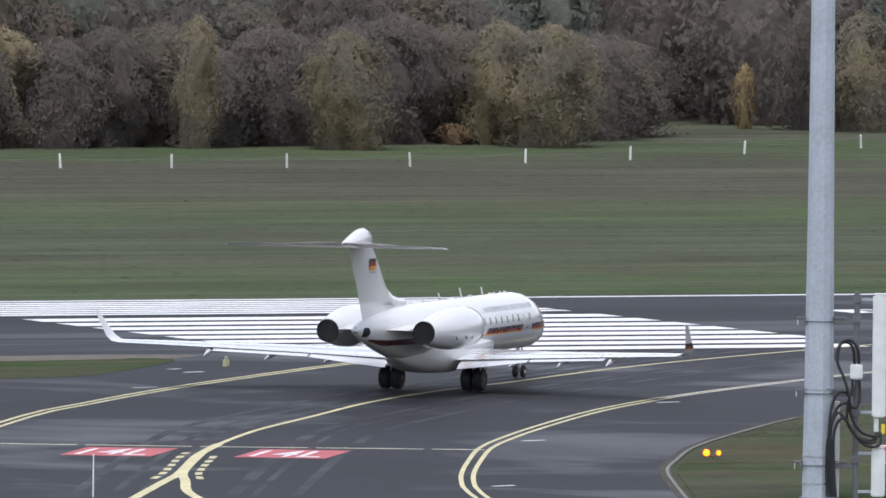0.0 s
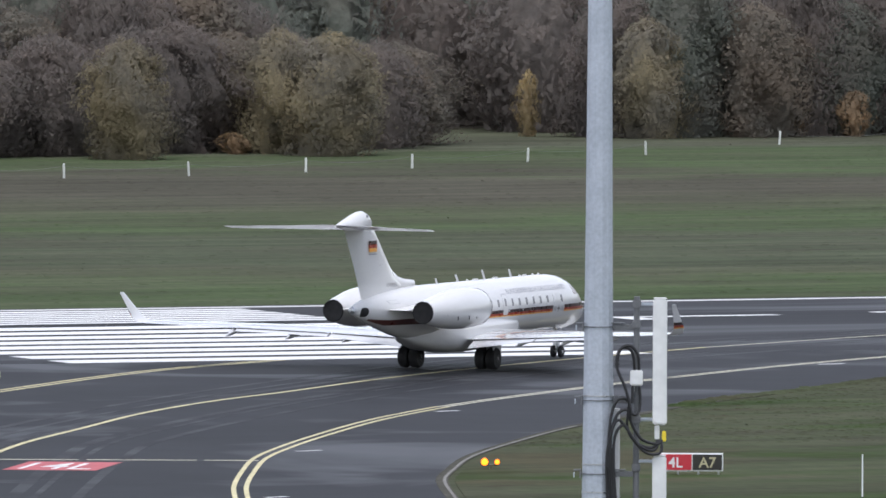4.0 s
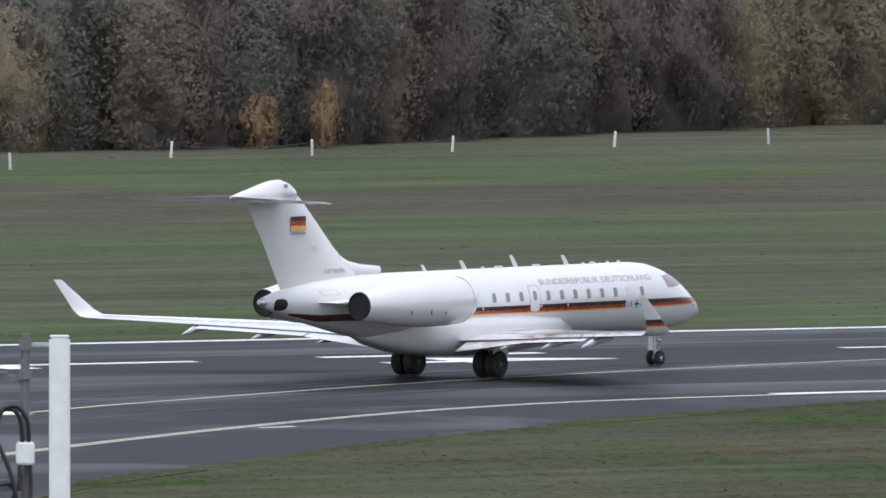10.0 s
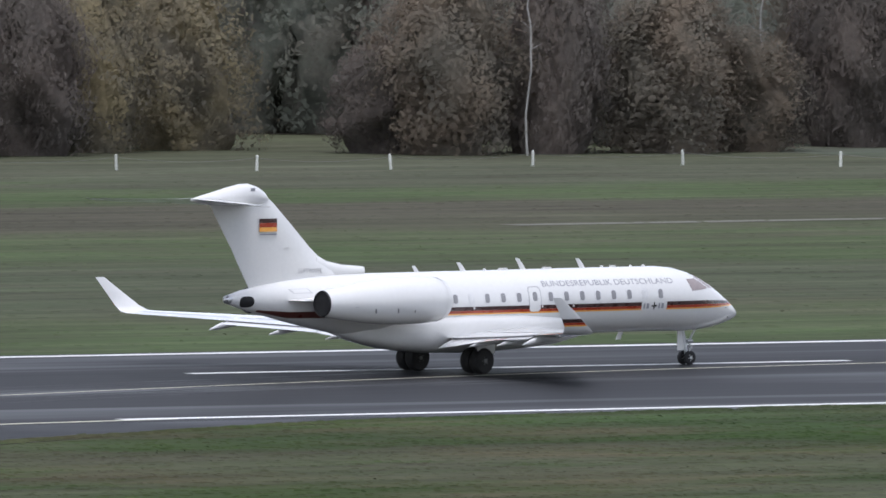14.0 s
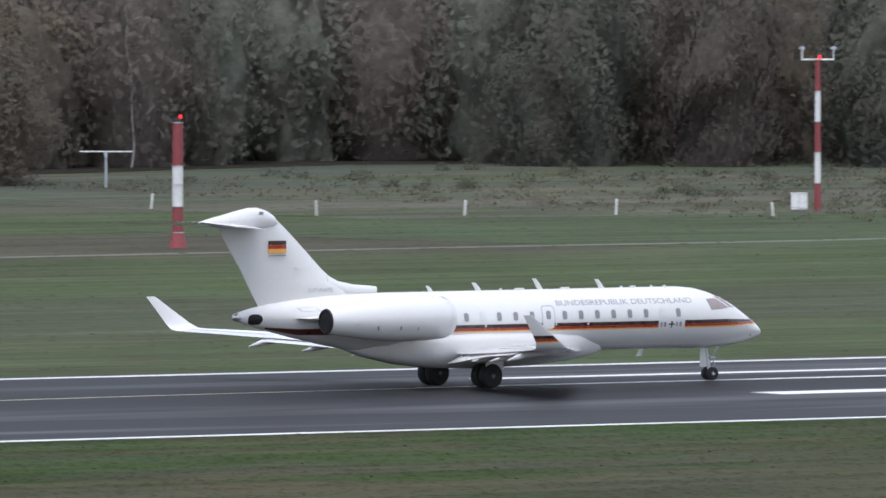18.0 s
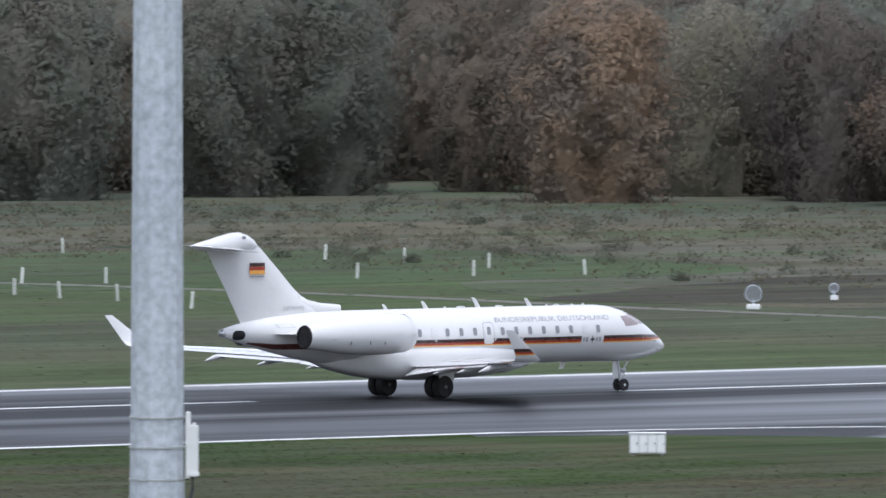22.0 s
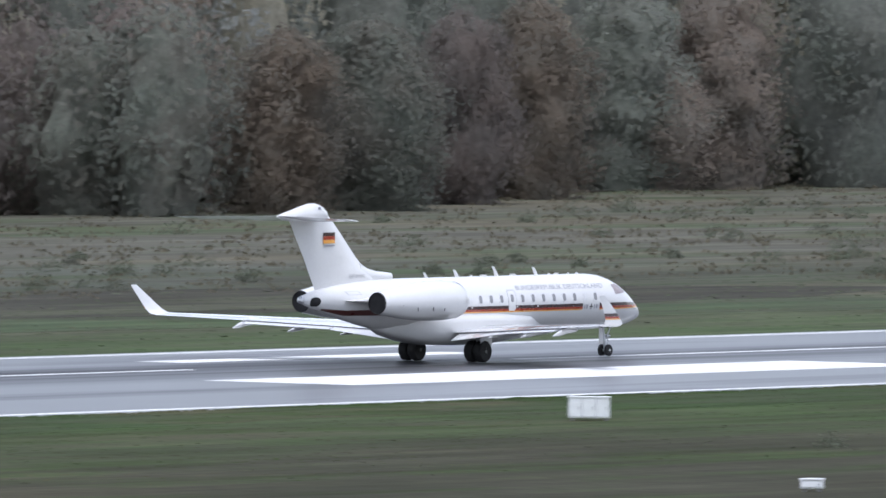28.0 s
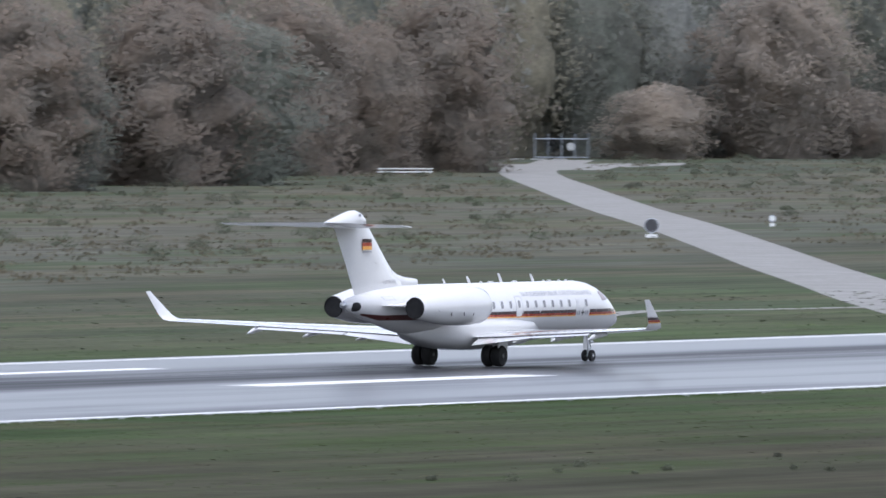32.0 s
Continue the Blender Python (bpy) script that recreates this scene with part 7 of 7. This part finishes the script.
# gate and barrier at the forest
g = tagged(new("forest_gate"), "tall grey steel gate with a round white sign at the forest", "gate")
g.matrix_basis = pose(1836, 1034, 0, 0, 0, -60)
for x in (-3.5, -1.75, 0.0, 1.75, 3.5):
    part("gatepost", box(bmesh.new(), (0.22, 0.22, 3.5 if abs(x) != 1.75 else 3.3), (x, 0, 1.75), 0.02), GATE_GREY, g)
for z in (0.35, 2.75):
    part("rail", box(bmesh.new(), (6.8, 0.10, 0.12), (0, -0.16, z), 0.02), GALV, g)
for i in range(14):
    part("bar", rod(bmesh.new(), (-3.25 + i * 0.5, -0.1, 0.35), (-3.25 + i * 0.5, -0.1, 2.75), 0.018, n=6), GATE_GREY, g)
part("sign_plate", rod(bmesh.new(), (1.2, -0.22, 1.75), (1.2, -0.27, 1.75), 0.52, n=20), SIGN_GREY, g)
for x in (-5.8, -3.0, -0.2):
    part("kerb_block", box(bmesh.new(), (1.9, 0.5, 0.16), (x, -1.6, 0.08), 0.03), SIGN_GREY, g)
b = tagged(new("barrier_rail"), "long low white barrier rail at the forest edge", "barrier")
b.matrix_basis = pose(1650.5, 950.5, 0, 0, 0, -28)
for z in (0.35, 0.72):
    part("rail", box(bmesh.new(), (7.6, 0.08, 0.14), (0, 0, z), 0.02), PLASTIC_WHITE, b)
for i in range(5):
    part("leg", box(bmesh.new(), (0.10, 0.10, 0.75), (-3.4 + i * 1.7, 0.09, 0.375), 0.02), GALV, b)


# ---- antenna pole in the near grass ----
def slack(points, k=5):
    """A smooth hanging line through these points."""
    p = [Vector(q) for q in points]
    out = []
    for i in range(len(p) - 1):
        a, b, c, d = p[max(i - 1, 0)], p[i], p[i + 1], p[min(i + 2, len(p) - 1)]
        for j in range(k):
            s = j / k
            out.append(0.5 * (2 * b + (c - a) * s + (2 * a - 5 * b + 4 * c - d) * s * s + (3 * b - a - 3 * c + d) * s ** 3))
    return out + [p[-1]]


def antenna_pole(x, y, yaw):
    p = tagged(new("antenna_pole"), "tall galvanised steel pole with white panel antennas and black cables", "pole")
    p.matrix_basis = pose(x, y, 0, 0, 0, yaw)
    n, rings = 12, []
    for z, r in ((0, 0.66), (2.5, 0.63), (7.2, 0.585), (12, 0.545), (20, 0.49), (26, 0.45)):
        rings.append([(r * math.cos(2 * math.pi * (j + 0.5) / n), r * math.sin(2 * math.pi * (j + 0.5) / n), z) for j in range(n)])
    part("shaft", loft(rings), GALV, p, "galvanised twelve-sided shaft")
    part("foot_plate", rod(bmesh.new(), (0, 0, 0), (0, 0, 0.05), 0.75, n=20), CONCRETE, p)
    for z in (0.6, 1.7, 4.4):
        part("weld_seam", rod(bmesh.new(), (0, 0, z), (0, 0, z + 0.05), 0.66 - z * 0.01, n=24), STEEL, p)
    # clamps that carry the side pipe
    for z in (7.15, 4.25, 1.35):
        r = 0.66 - z * 0.011
        c = part("clamp", rod(bmesh.new(), (0, 0, z - 0.022), (0, 0, z + 0.022), r + 0.02, n=24), DULL_STEEL, p, "thin steel strap")
        part("clamp_lug", box(box(bmesh.new(), (0.06, 0.3, 0.36), (-r - 0.05, -0.1, z), 0.01), (0.30, 0.3, 0.045), (-r - 0.17, -0.1, z + 0.14), 0.01), DULL_STEEL, c)
        part("clamp_lug", box(bmesh.new(), (0.05, 0.3, 0.20), (-r - 0.30, -0.1, z - 0.05), 0.01), GALV, c)
        part("clamp_arm", box(box(bmesh.new(), (1.0, 0.14, 0.22), (r + 0.45, -0.15, z - 0.01), 0.02), (0.55, 0.2, 0.05), (r + 0.18, -0.17, z + 0.15), 0.01), DULL_STEEL, c, "dull steel bracket arm")
    part("side_pipe", rod(bmesh.new(), (1.5, -0.15, 0), (1.5, -0.15, 8.35), 0.125, n=14), DULL_STEEL, p, smooth=True)
    part("back_pipe", rod(bmesh.new(), (0.72, 0.4, 0), (0.72, 0.4, 3.9), 0.14, n=14), WHITE_PAINT, p, smooth=True)
    for z in (8.05, 7.25, 3.5, 1.6):
        part("pipe_clamp", box(bmesh.new(), (0.34, 0.34, 0.30), (1.5, -0.15, z), 0.03), DULL_STEEL, p)
    for z0, z1 in ((3.3, 8.25), (0.1, 2.05)):
        a = part("panel_antenna", box(bmesh.new(), (0.56, 0.42, z1 - z0), (2.42, -0.25, (z0 + z1) / 2), 0.06), PLASTIC_WHITE, p, "white vertical panel antenna")
        part("end_cap", box(bmesh.new(), (0.52, 0.38, 0.06), (2.42, -0.25, z1 + 0.03), 0.02), WHITE_PAINT, a)
        for z in (z1 - 0.2, z0 + 0.2):
            part("tilt_bracket", box(bmesh.new(), (0.7, 0.12, 0.12), (1.9, -0.15, z), 0.02), GALV, a)
    part("connector", box(bmesh.new(), (0.2, 0.2, 0.55), (2.32, -0.25, 3.0), 0.03), PLASTIC_WHITE, p)
    part("yellow_tag", box(bmesh.new(), (0.16, 0.1, 0.42), (2.6, -0.4, 2.85), 0.03), SIGN_YELLOW, p)
    bx = part("junction_box", box(bmesh.new(), (0.5, 0.3, 0.62), (1.5, -0.4, 5.15), 0.05), PLASTIC_WHITE, p)
    part("cable_gland", rod(bmesh.new(), (1.38, -0.4, 4.82), (1.38, -0.4, 4.6), 0.05, n=8), STEEL, bx)
    runs = ([(1.42, -0.45, 5.45), (1.35, -0.5, 6.1), (1.1, -0.5, 6.35), (0.8, -0.55, 6.2), (0.72, -0.6, 5.6), (1.0, -0.65, 4.9), (1.2, -0.65, 4.2), (1.15, -0.6, 3.2), (1.5, -0.55, 2.6), (2.1, -0.5, 2.4), (2.35, -0.4, 2.7)],
            [(1.6, -0.45, 5.45), (1.55, -0.5, 6.05), (1.25, -0.52, 6.42), (0.85, -0.55, 6.25), (0.75, -0.6, 5.5), (1.05, -0.68, 4.8), (1.25, -0.7, 4.0), (1.3, -0.62, 3.4), (1.7, -0.55, 2.75), (2.3, -0.45, 2.55), (2.5, -0.4, 2.7)],
            [(1.35, -0.45, 4.85), (1.3, -0.55, 4.2), (1.0, -0.6, 4.35), (0.7, -0.62, 4.2), (0.5, -0.66, 3.6), (0.42, -0.70, 2.6), (0.45, -0.72, 1.4), (0.5, -0.74, 0.1)],
            [(1.62, -0.45, 4.85), (1.64, -0.5, 4.0), (1.45, -0.6, 3.7), (1.1, -0.62, 3.9), (0.75, -0.66, 3.7), (0.5, -0.7, 2.9), (0.52, -0.74, 1.8), (0.62, -0.76, 0.1)],
            [(2.4, -0.4, 2.7), (2.2, -0.5, 2.3), (1.6, -0.6, 2.5), (1.1, -0.65, 3.2), (0.8, -0.68, 3.5), (0.55, -0.72, 3.1), (0.35, -0.72, 2.0), (0.38, -0.74, 0.1)],
            [(2.5, -0.4, 2.7), (2.45, -0.5, 2.2), (1.9, -0.55, 2.2), (1.4, -0.62, 2.7), (1.0, -0.66, 3.3), (0.65, -0.72, 2.8), (0.62, -0.76, 1.6), (0.72, -0.78, 0.1)])
    for r in runs:
        part("cable", tube(slack(r), 0.06, 8), CABLE, p, "thick black cable", smooth=True)
    return p


antenna_pole(159.06, 334.49, -25.5)


# ---- second pole, close to the viewpoint ----
def slim_pole(x, y, yaw):
    p = tagged(new("steel_pole"), "close galvanised steel pole with strap bands and a white box", "pole")
    p.matrix_basis = pose(x, y, 0, 0, 0, yaw)
    n, rings = 12, []
    for z, r in ((0, 0.26), (20.5, 0.126), (21.2, 0.119), (23.0, 0.109), (25.5, 0.10)):
        rings.append([(r * math.cos(2 * math.pi * (j + 0.5) / n), r * math.sin(2 * math.pi * (j + 0.5) / n), z) for j in range(n)])
    part("shaft", loft(rings), GALV_SPOT, p, "spangled galvanised shaft")
    for z in (21.15, 21.02, 20.88, 20.75):
        part("strap", rod(bmesh.new(), (0, 0, z - 0.004), (0, 0, z + 0.004), 0.1225, n=24), STEEL, p)
    part("foot_plate", rod(bmesh.new(), (0, 0, 0), (0, 0, 0.03), 0.45, n=16), CONCRETE, p)
    bx = part("mounting_plate", box(bmesh.new(), (0.022, 0.05, 0.29), (0.135, -0.02, 21.03), 0.004), PLASTIC_WHITE, p)
    part("antenna_box", box(bmesh.new(), (0.038, 0.06, 0.235), (0.160, -0.03, 21.01), 0.012), PLASTIC_WHITE, bx)
    part("box_foot", box(bmesh.new(), (0.044, 0.065, 0.02), (0.160, -0.03, 20.905), 0.004), PLASTIC_WHITE, bx)
    part("cable", tube([(0.155, -0.03, 20.9), (0.155, -0.03, 20.84), (0.14, -0.05, 20.78), (0.11, -0.09, 20.72), (0.11, -0.12, 19.5)], 0.008, 8), CABLE, p)
    part("left_lug", box(bmesh.new(), (0.03, 0.03, 0.02), (-0.135, -0.02, 20.76), 0.004), GALV, p)


slim_pole(38.237, 46.238, -39.4)

# low light boxes on the far verge
for x, y in ((602.9, 553.0), (601.3, 542.6)):
    box_thing = tagged(new("light_box"), "low brown light box with cream front on short legs", "light box", "light boxes beside the runway")
    box_thing.matrix_basis = pose(x, y, 0.02)
    part("housing", box(bmesh.new(), (1.0, 0.5, 0.26), (0, 0, 0.36), 0.04), GRAVEL, box_thing)
    part("front", box(bmesh.new(), (0.22, 0.02, 0.12), (-0.2, -0.26, 0.36), 0.005), SIGN_CREAM, box_thing)
    for dx in (-0.35, 0.35):
        part("leg", rod(bmesh.new(), (dx, 0, 0), (dx, 0, 0.24), 0.03, n=8), GALV, box_thing)


def motions():
    """The jet rolls along the curve and down the runway; its wheels turn with it."""
    walk(jet, [(t, pose(x, y, 0.03, 0, 0, h)) for t, x, y, h in TAXI])
    way, roll = [0.0], []
    for a, b in zip(TAXI, TAXI[1:]):
        way.append(way[-1] + math.hypot(b[1] - a[1], b[2] - a[2]))
    for wheel, at, radius in wheels:
        rows, angle, last = [], 0.0, 0.0
        for i in range(481):
            t = i / 15
            k = min(int(t * 2), len(way) - 2)
            s = way[k] + (way[k + 1] - way[k]) * (t * 2 - k)
            angle += min((s - last) / radius, radians(80))
            last = s
            rows.append((t, Matrix.Translation(at) @ Matrix.Rotation(angle, 4, "Y")))
        walk(wheel, rows)


motions()
